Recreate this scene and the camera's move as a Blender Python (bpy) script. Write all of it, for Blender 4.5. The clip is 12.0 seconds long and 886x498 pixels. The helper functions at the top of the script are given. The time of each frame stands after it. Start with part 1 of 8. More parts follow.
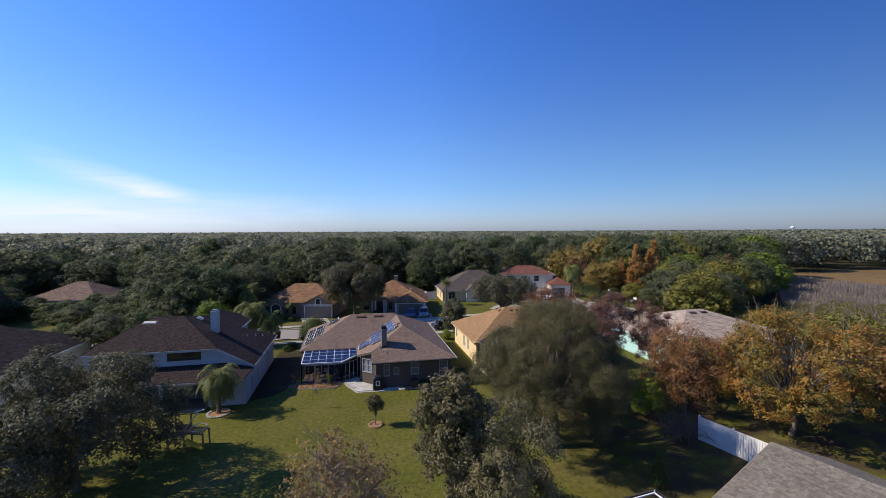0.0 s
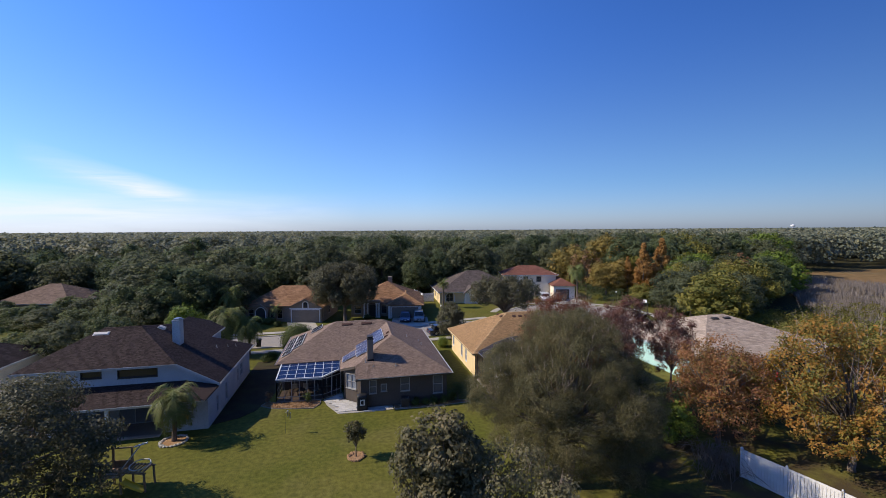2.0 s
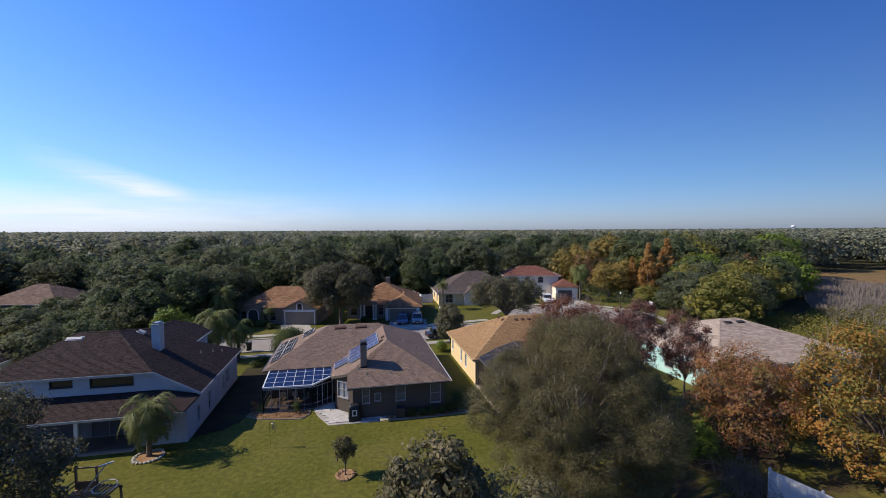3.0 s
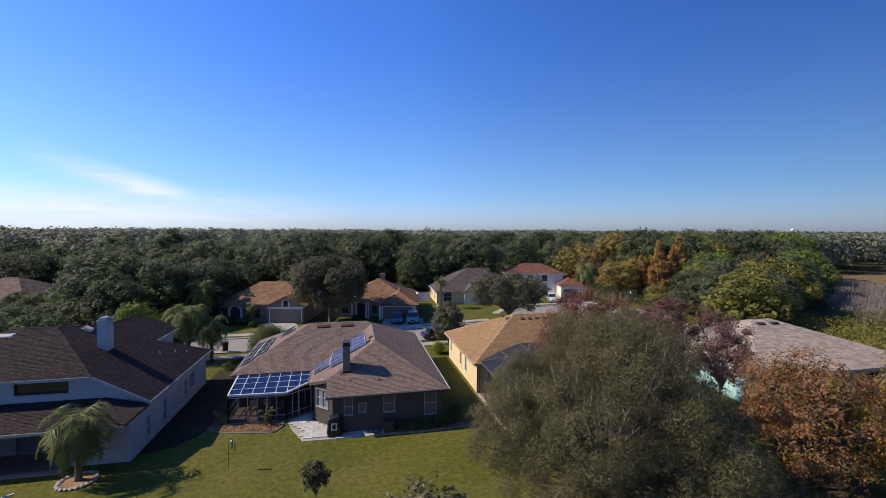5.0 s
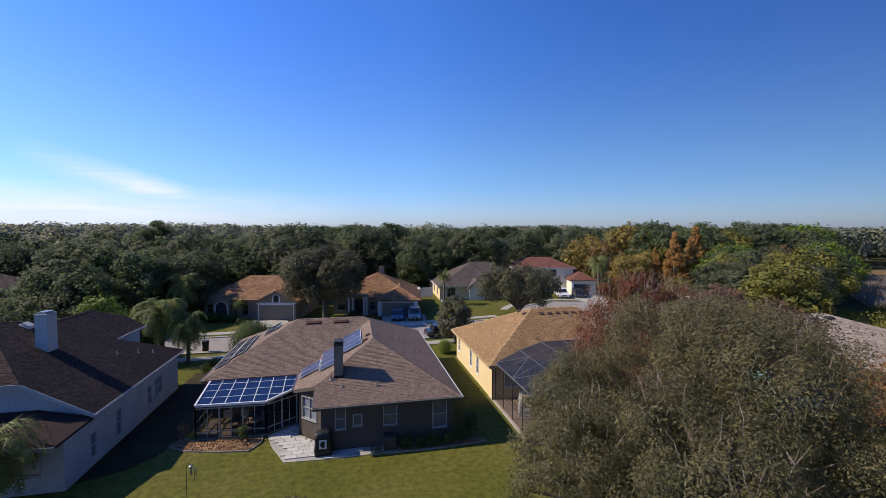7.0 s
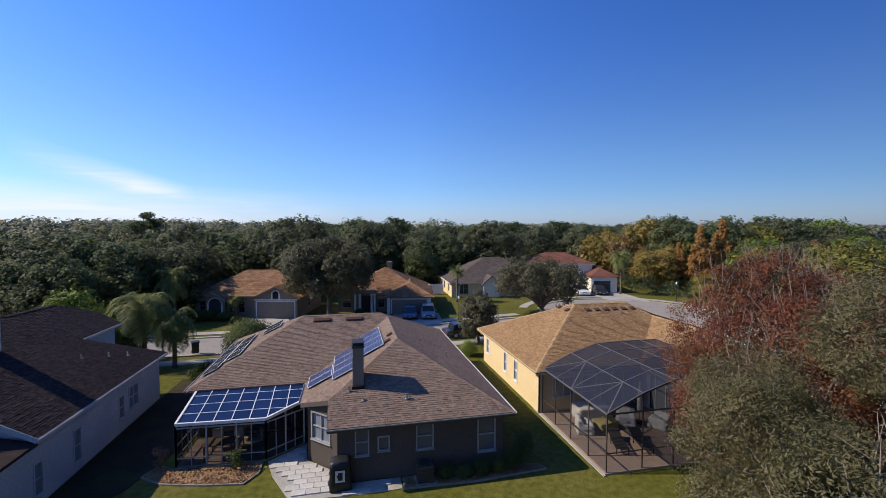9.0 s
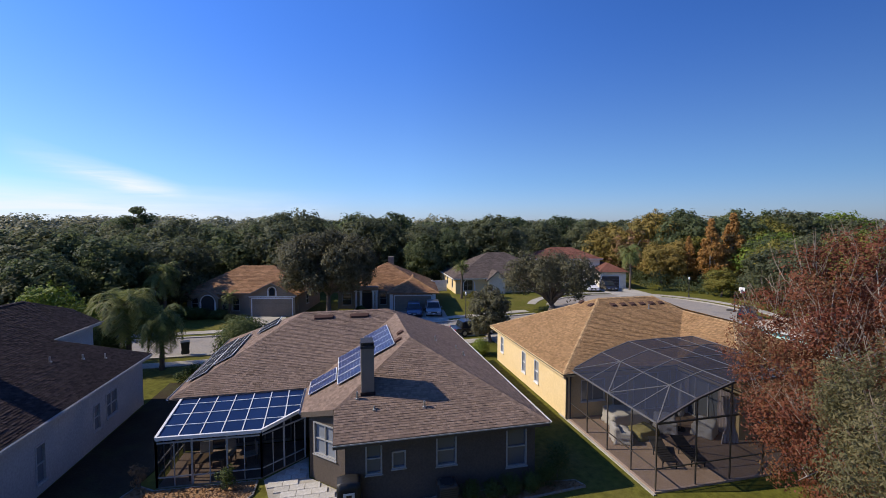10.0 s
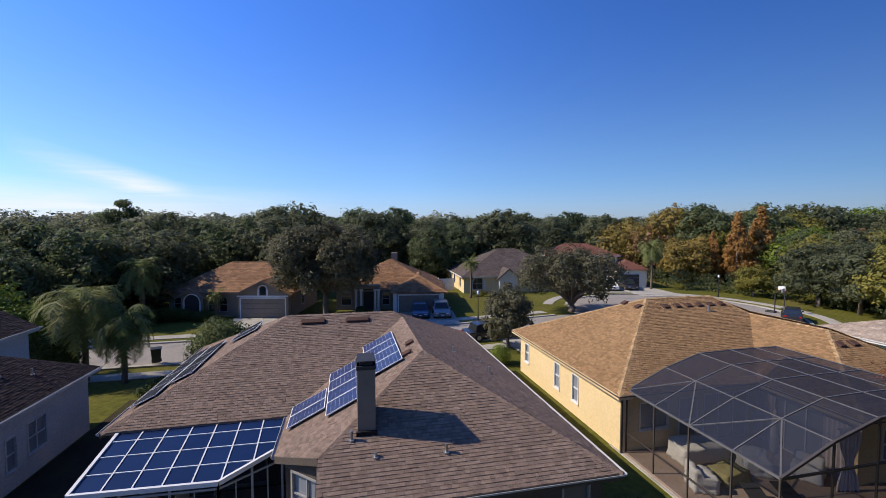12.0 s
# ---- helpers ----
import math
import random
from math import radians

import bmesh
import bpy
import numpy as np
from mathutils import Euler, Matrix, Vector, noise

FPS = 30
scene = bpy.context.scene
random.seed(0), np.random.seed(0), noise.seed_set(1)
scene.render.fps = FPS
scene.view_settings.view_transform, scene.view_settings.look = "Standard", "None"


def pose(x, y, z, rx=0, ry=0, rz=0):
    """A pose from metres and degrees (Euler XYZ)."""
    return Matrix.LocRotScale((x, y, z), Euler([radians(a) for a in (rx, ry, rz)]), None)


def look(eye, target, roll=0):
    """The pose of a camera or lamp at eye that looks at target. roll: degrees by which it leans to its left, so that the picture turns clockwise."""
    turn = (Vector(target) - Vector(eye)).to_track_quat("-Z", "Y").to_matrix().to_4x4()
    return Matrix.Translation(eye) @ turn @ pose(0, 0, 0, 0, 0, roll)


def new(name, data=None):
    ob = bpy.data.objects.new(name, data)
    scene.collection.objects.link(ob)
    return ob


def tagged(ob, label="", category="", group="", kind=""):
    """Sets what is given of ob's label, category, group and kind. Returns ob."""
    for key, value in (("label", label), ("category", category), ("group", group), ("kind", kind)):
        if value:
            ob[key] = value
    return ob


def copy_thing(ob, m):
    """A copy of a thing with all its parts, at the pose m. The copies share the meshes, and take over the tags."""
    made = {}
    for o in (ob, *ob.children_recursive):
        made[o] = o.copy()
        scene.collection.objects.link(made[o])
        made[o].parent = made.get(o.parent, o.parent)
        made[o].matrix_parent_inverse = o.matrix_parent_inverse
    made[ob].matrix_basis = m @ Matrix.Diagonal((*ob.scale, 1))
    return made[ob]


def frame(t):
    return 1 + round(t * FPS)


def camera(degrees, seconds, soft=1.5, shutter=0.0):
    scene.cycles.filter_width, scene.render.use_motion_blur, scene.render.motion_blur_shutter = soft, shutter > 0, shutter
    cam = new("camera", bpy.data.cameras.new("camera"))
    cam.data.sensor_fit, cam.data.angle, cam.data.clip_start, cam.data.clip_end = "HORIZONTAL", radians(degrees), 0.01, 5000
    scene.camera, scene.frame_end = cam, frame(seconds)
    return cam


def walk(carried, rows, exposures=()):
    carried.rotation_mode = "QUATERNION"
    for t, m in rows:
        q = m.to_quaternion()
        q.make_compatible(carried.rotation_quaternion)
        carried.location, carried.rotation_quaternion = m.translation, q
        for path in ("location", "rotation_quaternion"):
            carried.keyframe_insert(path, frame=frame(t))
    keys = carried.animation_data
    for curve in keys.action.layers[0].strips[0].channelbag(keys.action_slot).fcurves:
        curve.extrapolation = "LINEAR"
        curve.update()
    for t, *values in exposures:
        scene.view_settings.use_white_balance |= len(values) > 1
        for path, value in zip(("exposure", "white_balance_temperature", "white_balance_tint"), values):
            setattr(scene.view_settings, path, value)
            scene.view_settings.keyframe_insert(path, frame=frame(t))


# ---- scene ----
cam = camera(92.7, 12.0, soft=0.8)
PATH = [
    (0, (-3.336, -0.293, 15.535), (-2.921, 1.662, 15.453), -0.3),
    (0.5, (-2.925, 0.932, 15.455), (-2.508, 2.887, 15.372), -0.3),
    (1, (-2.511, 2.156, 15.418), (-2.095, 4.111, 15.333), -0.3),
    (1.5, (-2.112, 3.459, 15.398), (-1.697, 5.413, 15.312), -0.4),
    (2, (-1.757, 4.716, 15.384), (-1.34, 6.67, 15.297), -0.4),
    (2.5, (-1.465, 5.955, 15.346), (-1.05, 7.91, 15.259), -0.2),
    (3, (-1.116, 7.075, 15.244), (-0.699, 9.029, 15.157), -0.3),
    (5, (0.066, 12.064, 13.92), (0.487, 14.017, 13.837), 0.2),
    (5.5, (0.385, 13.253, 13.654), (0.804, 15.207, 13.565), 0.1),
    (6, (0.498, 14.552, 13.264), (0.921, 16.505, 13.176), 0.1),
    (6.5, (0.537, 15.909, 12.884), (0.96, 17.862, 12.796), 0.1),
    (7, (0.431, 17.279, 12.547), (0.856, 19.231, 12.457), 0.1),
    (8.8, (-0.613, 22.29, 11.214), (-0.187, 24.242, 11.136), 0.3),
    (9, (-0.752, 22.939, 11.169), (-0.317, 24.89, 11.081), 0.2),
    (9.5, (-1.007, 24.385, 10.888), (-0.561, 26.332, 10.792), -0.0),
    (10, (-1.187, 25.781, 10.499), (-0.738, 27.728, 10.402), 0.0),
    (10.5, (-1.198, 27.135, 10.122), (-0.745, 29.081, 10.021), -0.0),
    (11, (-1.095, 28.452, 9.807), (-0.643, 30.397, 9.708), -0.0),
    (11.5, (-0.958, 29.679, 9.63), (-0.51, 31.625, 9.53), -0.1),
    (12, (-0.846, 30.81, 9.707), (-0.406, 32.759, 9.607), 0.0),
]
walk(cam, [(t, look(eye, target, roll)) for t, eye, target, roll in PATH])

# ---- world, sun, exposure ----
SUN_ELEV, SUN_AZ = 38.0, 168.0  # degrees; azimuth counted from +x towards +y
scene.view_settings.exposure = 0.25
world = bpy.data.worlds.new("sky")
scene.world = world
world.use_nodes = True
wn, wl = world.node_tree.nodes, world.node_tree.links
wn.clear()
w_out = wn.new("ShaderNodeOutputWorld")
w_bg = wn.new("ShaderNodeBackground")
w_bg.inputs["Strength"].default_value = 0.095
w_sky = wn.new("ShaderNodeTexSky")
w_sky.sky_type = "NISHITA"
w_sky.sun_disc = False
w_sky.sun_elevation = radians(SUN_ELEV)
w_sky.sun_rotation = radians(90 - SUN_AZ)
w_sky.altitude = 0
w_sky.air_density, w_sky.dust_density, w_sky.ozone_density = 1.0, 0.6, 3.0
w_tc = wn.new("ShaderNodeTexCoord")
w_sep = wn.new("ShaderNodeSeparateXYZ")
wl.new(w_tc.outputs["Generated"], w_sep.inputs[0])


def w_math(op, a, b=0.0, c=0.0, clamp=False):
    n = wn.new("ShaderNodeMath")
    n.operation, n.use_clamp = op, clamp
    for i, v in enumerate((a, b, c)):
        if isinstance(v, (int, float)):
            n.inputs[i].default_value = v
        else:
            wl.new(v, n.inputs[i])
    return n.outputs[0]


# thin cirrus low over the horizon on the sunny side
w_az = w_math("ARCTAN2", w_sep.outputs[0], w_sep.outputs[1])
w_comb = wn.new("ShaderNodeCombineXYZ")
wl.new(w_math("MULTIPLY", w_az, 3.0), w_comb.inputs[0])
wl.new(w_math("MULTIPLY", w_sep.outputs[2], 26.0), w_comb.inputs[1])
w_noise = wn.new("ShaderNodeTexNoise")
w_noise.inputs["Scale"].default_value = 1.6
w_noise.inputs["Detail"].default_value = 7
w_noise.inputs["Roughness"].default_value = 0.55
w_noise.inputs["Distortion"].default_value = 0.6
wl.new(w_comb.outputs[0], w_noise.inputs["Vector"])
w_low = w_math("SUBTRACT", 1.0, w_math("DIVIDE", w_math("ABSOLUTE", w_math("SUBTRACT", w_sep.outputs[2], 0.035)), 0.055), clamp=True)
w_side = w_math("DIVIDE", w_math("SUBTRACT", 0.02, w_az), 0.5, clamp=True)
w_cl = w_math("MULTIPLY", w_math("MULTIPLY", w_low, w_side), w_math("MULTIPLY", w_math("SUBTRACT", w_noise.outputs[0], 0.18, clamp=True), 2.4), clamp=True)
w_line = w_math("ADD", 0.1, w_math("MULTIPLY", w_math("ADD", w_az, 0.47), -0.28))
w_band = w_math("SUBTRACT", 1.0, w_math("DIVIDE", w_math("ABSOLUTE", w_math("SUBTRACT", w_sep.outputs[2], w_line)), 0.034), clamp=True)
w_span = w_math("SUBTRACT", 1.0, w_math("DIVIDE", w_math("ABSOLUTE", w_math("ADD", w_az, 0.41)), 0.17), clamp=True)
w_wisp = w_math("MULTIPLY", w_math("MULTIPLY", w_band, w_span), w_math("MULTIPLY", w_math("SUBTRACT", w_noise.outputs[0], 0.26, clamp=True), 3.4), clamp=True)
w_cl = w_math("MAXIMUM", w_cl, w_wisp)
w_mix = wn.new("ShaderNodeMixRGB")
wl.new(w_cl, w_mix.inputs[0])
w_gain = wn.new("ShaderNodeValToRGB")
w_gain.color_ramp.interpolation = "EASE"
for pos, col in ((0.0, (0.95, 1.12, 1.75)), (0.12, (0.75, 1.06, 1.6)), (0.45, (0.51, 0.98, 1.92))):
    el = w_gain.color_ramp.elements[0] if pos == 0 else w_gain.color_ramp.elements.new(pos)
    el.color = (*[c / 2 for c in col], 1)
w_gain.color_ramp.elements[-1].color = (0.27, 0.49, 0.94, 1)
wl.new(w_math("MAXIMUM", w_sep.outputs[2], 0.0), w_gain.inputs[0])
w_away = w_math("SUBTRACT", 1.0, w_math("MULTIPLY", w_math("DIVIDE", w_math("SUBTRACT", w_az, 0.15), 0.95, clamp=True), 0.5))
w_tint = wn.new("ShaderNodeVectorMath")
w_tint.operation = "MULTIPLY"
wl.new(w_sky.outputs[0], w_tint.inputs[0])
wl.new(w_gain.outputs[0], w_tint.inputs[1])
w_tint2 = wn.new("ShaderNodeVectorMath")
w_tint2.operation = "SCALE"
wl.new(w_tint.outputs[0], w_tint2.inputs[0])
wl.new(w_math("MULTIPLY", w_away, 2.0), w_tint2.inputs["Scale"])
wl.new(w_tint2.outputs[0], w_mix.inputs[1])
w_mix.inputs[2].default_value = (7.6, 8.3, 9.4, 1)
wl.new(w_mix.outputs[0], w_bg.inputs[0])
wl.new(w_bg.outputs[0], w_out.inputs[0])

sun = new("sun", bpy.data.lights.new("sun", "SUN"))
sun.data.energy = 5.0
sun.data.angle = radians(0.53)
sun.data.color = (1.0, 0.87, 0.69)
SUN_DIR = Vector((math.cos(radians(SUN_ELEV)) * math.cos(radians(SUN_AZ)), math.cos(radians(SUN_ELEV)) * math.sin(radians(SUN_AZ)), math.sin(radians(SUN_ELEV))))
sun.rotation_euler = SUN_DIR.to_track_quat("Z", "Y").to_euler()
sun.location = (-60, 40, 60)


# ---- materials ----
def mat(name, c1, c2=None, scale=1.0, rough=0.7, bump=0.0, bump_scale=20.0, metal=0.0, spec=0.4, fine=0.35, island=0.0, stretch=None, stain=None, stain_scale=0.4, coat=0.0):
    """A procedural surface: two colours mixed by a coarse and a fine noise, an optional third colour in stains, relief, and a variation from piece to piece."""
    m = bpy.data.materials.new(name)
    m.use_nodes = True
    n, l = m.node_tree.nodes, m.node_tree.links
    b = n["Principled BSDF"]
    tc = n.new("ShaderNodeTexCoord")
    src = tc.outputs["Object"]
    if stretch:
        mp = n.new("ShaderNodeMapping")
        mp.inputs["Scale"].default_value = stretch
        l.new(src, mp.inputs[0])
        src = mp.outputs[0]
    c2 = c2 or tuple(v * 0.82 for v in c1)

    def tex(s, detail=4):
        t = n.new("ShaderNodeTexNoise")
        t.inputs["Scale"].default_value = s
        t.inputs["Detail"].default_value = detail
        l.new(src, t.inputs["Vector"])
        return t.outputs[0]

    def mix(kind, fac, a, c):
        x = n.new("ShaderNodeMixRGB")
        x.blend_type = kind
        for i, v in enumerate((fac, a, c)):
            if isinstance(v, tuple):
                x.inputs[i].default_value = (*v, 1)
            elif isinstance(v, (int, float)):
                x.inputs[i].default_value = v
            else:
                l.new(v, x.inputs[i])
        return x.outputs[0]

    def ramp(v, lo, hi, a=(0, 0, 0), c=(1, 1, 1)):
        r = n.new("ShaderNodeValToRGB")
        r.color_ramp.elements[0].position, r.color_ramp.elements[1].position = lo, hi
        r.color_ramp.elements[0].color, r.color_ramp.elements[1].color = (*a, 1), (*c, 1)
        l.new(v, r.inputs[0])
        return r.outputs[0]

    col = mix("MIX", ramp(tex(scale), 0.3, 0.7), c1, c2)
    if stain:
        col = mix("MIX", ramp(tex(stain_scale, 5), 0.52, 0.72), col, stain)
    col = mix("MULTIPLY", fine, col, ramp(tex(scale * 14), 0.25, 0.75, (0.45, 0.45, 0.45), (1.35, 1.35, 1.35)))
    if island:
        g = n.new("ShaderNodeNewGeometry")
        o = n.new("ShaderNodeObjectInfo")
        ad = n.new("ShaderNodeMath")
        ad.operation = "ADD"
        l.new(g.outputs["Random Per Island"], ad.inputs[0])
        l.new(o.outputs["Random"], ad.inputs[1])
        fr = n.new("ShaderNodeMath")
        fr.operation = "FRACT"
        l.new(ad.outputs[0], fr.inputs[0])
        col = mix("MULTIPLY", 1.0, col, ramp(fr.outputs[0], 0.0, 1.0, (1 - island,) * 3, (1 + island,) * 3))
    l.new(col, b.inputs["Base Color"])
    b.inputs["Roughness"].default_value = rough
    b.inputs["Metallic"].default_value = metal
    b.inputs["Specular IOR Level"].default_value = spec
    b.inputs["Coat Weight"].default_value = coat
    if bump:
        bp = n.new("ShaderNodeBump")
        bp.inputs["Strength"].default_value = bump
        bp.inputs["Distance"].default_value = 0.05
        l.new(tex(bump_scale, 6), bp.inputs["Height"])
        l.new(bp.outputs[0], b.inputs["Normal"])
    return m


def leaf_mat(name, cols, trans=0.3, big=0.25):
    """Leaves: colours spread from leaf to leaf and in large patches over the crown, with light coming through."""
    m = bpy.data.materials.new(name)
    m.use_nodes = True
    n, l = m.node_tree.nodes, m.node_tree.links
    n.clear()
    out = n.new("ShaderNodeOutputMaterial")
    g = n.new("ShaderNodeNewGeometry")
    tc = n.new("ShaderNodeTexCoord")
    no = n.new("ShaderNodeTexNoise")
    no.inputs["Scale"].default_value = big
    no.inputs["Detail"].default_value = 3
    l.new(g.outputs["Position"], no.inputs["Vector"])
    mx = n.new("ShaderNodeMath")
    mx.operation = "MULTIPLY_ADD"
    l.new(no.outputs[0], mx.inputs[0])
    mx.inputs[1].default_value = 1.5
    ad = n.new("ShaderNodeMath")
    ad.operation = "MULTIPLY_ADD"
    l.new(g.outputs["Random Per Island"], ad.inputs[0])
    ad.inputs[1].default_value = 0.6
    ad.inputs[2].default_value = -0.55
    l.new(ad.outputs[0], mx.inputs[2])
    r = n.new("ShaderNodeValToRGB")
    e = r.color_ramp.elements
    while len(e) < len(cols):
        e.new(0.5)
    for i, c in enumerate(cols):
        e[i].position = i / (len(cols) - 1)
        e[i].color = (*c, 1)
    l.new(mx.outputs[0], r.inputs[0])
    d = n.new("ShaderNodeBsdfPrincipled")
    d.inputs["Roughness"].default_value = 0.6
    d.inputs["Specular IOR Level"].default_value = 0.2
    l.new(r.outputs[0], d.inputs["Base Color"])
    t = n.new("ShaderNodeBsdfTranslucent")
    l.new(r.outputs[0], t.inputs["Color"])
    s = n.new("ShaderNodeMixShader")
    s.inputs[0].default_value = trans
    l.new(d.outputs[0], s.inputs[1])
    l.new(t.outputs[0], s.inputs[2])
    l.new(s.outputs[0], out.inputs[0])
    return m


def glass_mat(name, tint=(0.02, 0.025, 0.03), rough=0.05):
    m = bpy.data.materials.new(name)
    m.use_nodes = True
    b = m.node_tree.nodes["Principled BSDF"]
    b.inputs["Base Color"].default_value = (*tint, 1)
    b.inputs["Roughness"].default_value = rough
    b.inputs["Specular IOR Level"].default_value = 0.6
    return m


def screen_mat(name, tint, clear):
    """Fine insect mesh: a dark weave that lets most of the light through."""
    m = bpy.data.materials.new(name)
    m.use_nodes = True
    n, l = m.node_tree.nodes, m.node_tree.links
    n.clear()
    out = n.new("ShaderNodeOutputMaterial")
    d = n.new("ShaderNodeBsdfDiffuse")
    d.inputs[0].default_value = (*tint, 1)
    t = n.new("ShaderNodeBsdfTransparent")
    s = n.new("ShaderNodeMixShader")
    s.inputs[0].default_value = clear
    l.new(d.outputs[0], s.inputs[1])
    l.new(t.outputs[0], s.inputs[2])
    l.new(s.outputs[0], out.inputs[0])
    return m


def ground_mat():
    """Mown lawn on the lots, leaf litter and scrub in the woods round them."""
    m = mat("lawn_and_woods", (0.084, 0.09, 0.014), (0.118, 0.11, 0.022), 0.22, 0.9, 0.6, 9.0, spec=0.1, fine=0.75, stain=(0.135, 0.118, 0.036), stain_scale=0.13)
    n, l = m.node_tree.nodes, m.node_tree.links
    b = n["Principled BSDF"]
    lawn = b.inputs["Base Color"].links[0].from_socket
    tc = n.new("ShaderNodeTexCoord")
    sep = n.new("ShaderNodeSeparateXYZ")
    l.new(tc.outputs["Object"], sep.inputs[0])

    def mth(op, a, c=0.0, clamp=False):
        x = n.new("ShaderNodeMath")
        x.operation, x.use_clamp = op, clamp
        for i, v in enumerate((a, c)):
            if isinstance(v, (int, float)):
                x.inputs[i].default_value = v
            else:
                l.new(v, x.inputs[i])
        return x.outputs[0]

    dx = mth("SUBTRACT", mth("ABSOLUTE", mth("SUBTRACT", sep.outputs[0], 2.0)), 62.0)
    dy = mth("SUBTRACT", mth("ABSOLUTE", mth("SUBTRACT", sep.outputs[1], 45.0)), 62.0)
    out = mth("DIVIDE", mth("MAXIMUM", dx, dy), 12.0, True)
    no = n.new("ShaderNodeTexNoise")
    no.inputs["Scale"].default_value = 0.15
    l.new(tc.outputs["Object"], no.inputs["Vector"])
    rp = n.new("ShaderNodeValToRGB")
    rp.color_ramp.elements[0].color = (0.03, 0.032, 0.014, 1)
    rp.color_ramp.elements[1].color = (0.07, 0.06, 0.03, 1)
    l.new(no.outputs[0], rp.inputs[0])
    mx = n.new("ShaderNodeMixRGB")
    l.new(out, mx.inputs[0])
    # leaf litter under the garden trees, its colour darkened for their dappled shade
    lx = mth("DIVIDE", mth("SUBTRACT", 19.0, mth("ABSOLUTE", mth("SUBTRACT", sep.outputs[0], 27.0))), 9.0, True)
    ly = mth("DIVIDE", mth("SUBTRACT", 13.0, mth("ABSOLUTE", mth("SUBTRACT", sep.outputs[1], 26.0))), 8.0, True)
    nl = n.new("ShaderNodeTexNoise")
    nl.inputs["Scale"].default_value = 0.45
    nl.inputs["Detail"].default_value = 6
    l.new(tc.outputs["Object"], nl.inputs["Vector"])
    lit = mth("MULTIPLY", mth("MULTIPLY", lx, ly), mth("MULTIPLY", mth("SUBTRACT", nl.outputs[0], 0.38), 5.0, True), True)
    ml = n.new("ShaderNodeMixRGB")
    l.new(lit, ml.inputs[0])
    l.new(lawn, ml.inputs[1])
    ml.inputs[2].default_value = (0.062, 0.046, 0.024, 1)
    l.new(ml.outputs[0], mx.inputs[1])
    l.new(rp.outputs[0], mx.inputs[2])
    l.new(mx.outputs[0], b.inputs["Base Color"])
    return m


M_GROUND = ground_mat()
M_SH_A = mat("brown_shingle", (0.202, 0.147, 0.114), (0.226, 0.163, 0.127), 0.5, 0.92, 0.5, 120, spec=0.15, island=0.2, fine=0.35, stain=(0.19, 0.137, 0.107), stain_scale=0.7)
M_SH_B = mat("dark_shingle", (0.036, 0.025, 0.024), (0.046, 0.032, 0.03), 0.4, 0.9, 0.5, 120, spec=0.15, island=0.4, fine=0.5)
M_SH_D = mat("tan_shingle", (0.275, 0.167, 0.081), (0.306, 0.188, 0.093), 0.5, 0.92, 0.5, 120, spec=0.15, island=0.21, fine=0.4, stain=(0.26, 0.158, 0.078), stain_scale=0.7)
M_SH_CAP = mat("pale_tan_shingle", (0.36, 0.24, 0.125), (0.41, 0.275, 0.145), 0.6, 0.92, 0.5, 120, spec=0.15, island=0.25, fine=0.5)
M_SH_C = mat("rust_shingle", (0.205, 0.112, 0.06), (0.255, 0.145, 0.08), 0.7, 0.92, 0.5, 60, spec=0.15, island=0.25, fine=0.6)
M_SH_E = mat("pale_shingle", (0.33, 0.262, 0.205), (0.385, 0.31, 0.245), 0.6, 0.92, 0.5, 60, spec=0.15, island=0.2, fine=0.6)
M_SH_F = mat("red_brown_shingle", (0.150, 0.064, 0.046), (0.188, 0.083, 0.060), 0.7, 0.92, 0.5, 60, spec=0.15, island=0.2, fine=0.6)
M_SH_G = mat("grey_brown_shingle", (0.085, 0.068, 0.061), (0.108, 0.086, 0.077), 0.7, 0.92, 0.5, 60, spec=0.15, island=0.2, fine=0.6)
M_ST_A = mat("taupe_stucco", (0.092, 0.075, 0.062), (0.105, 0.085, 0.07), 1.0, 0.9, 0.4, 60, spec=0.2)
M_ST_W = mat("white_stucco", (0.40, 0.425, 0.455), (0.44, 0.463, 0.49), 0.8, 0.9, 0.35, 60, spec=0.2, stain=(0.52, 0.52, 0.5))
M_ST_Y = mat("yellow_stucco", (0.640, 0.496, 0.272), (0.672, 0.528, 0.304), 0.7, 0.9, 0.35, 60, spec=0.2, fine=0.2)
M_ST_T = mat("tan_stucco", (0.225, 0.184, 0.143), (0.255, 0.210, 0.161), 0.8, 0.9, 0.35, 60, spec=0.2)
M_ST_Q = mat("aqua_stucco", (0.36, 0.57, 0.55), (0.4, 0.61, 0.59), 0.7, 0.9, 0.35, 60, spec=0.2)
M_ST_P = mat("pale_stucco", (0.74, 0.66, 0.52), (0.78, 0.70, 0.56), 0.7, 0.9, 0.35, 60, spec=0.2)
M_WHITE = mat("white_paint", (0.663, 0.663, 0.654), (0.595, 0.595, 0.586), 2.0, 0.5, 0.05, 30, fine=0.15)
M_ALU = mat("white_aluminium", (0.72, 0.72, 0.72), (0.66, 0.66, 0.66), 3.0, 0.4, spec=0.5, fine=0.12)
M_CAGE = mat("grey_bronze_aluminium", (0.1, 0.098, 0.096), (0.125, 0.12, 0.116), 3.0, 0.5, spec=0.4, fine=0.2)
M_CELL_B = mat("black_solar_cell", (0.02, 0.023, 0.03), (0.027, 0.03, 0.038), 2.0, 0.9, spec=0.02, fine=0.15, island=0.25)
M_BRONZE = mat("bronze_aluminium", (0.05, 0.042, 0.036), (0.065, 0.054, 0.046), 3.0, 0.45, spec=0.5, fine=0.2)
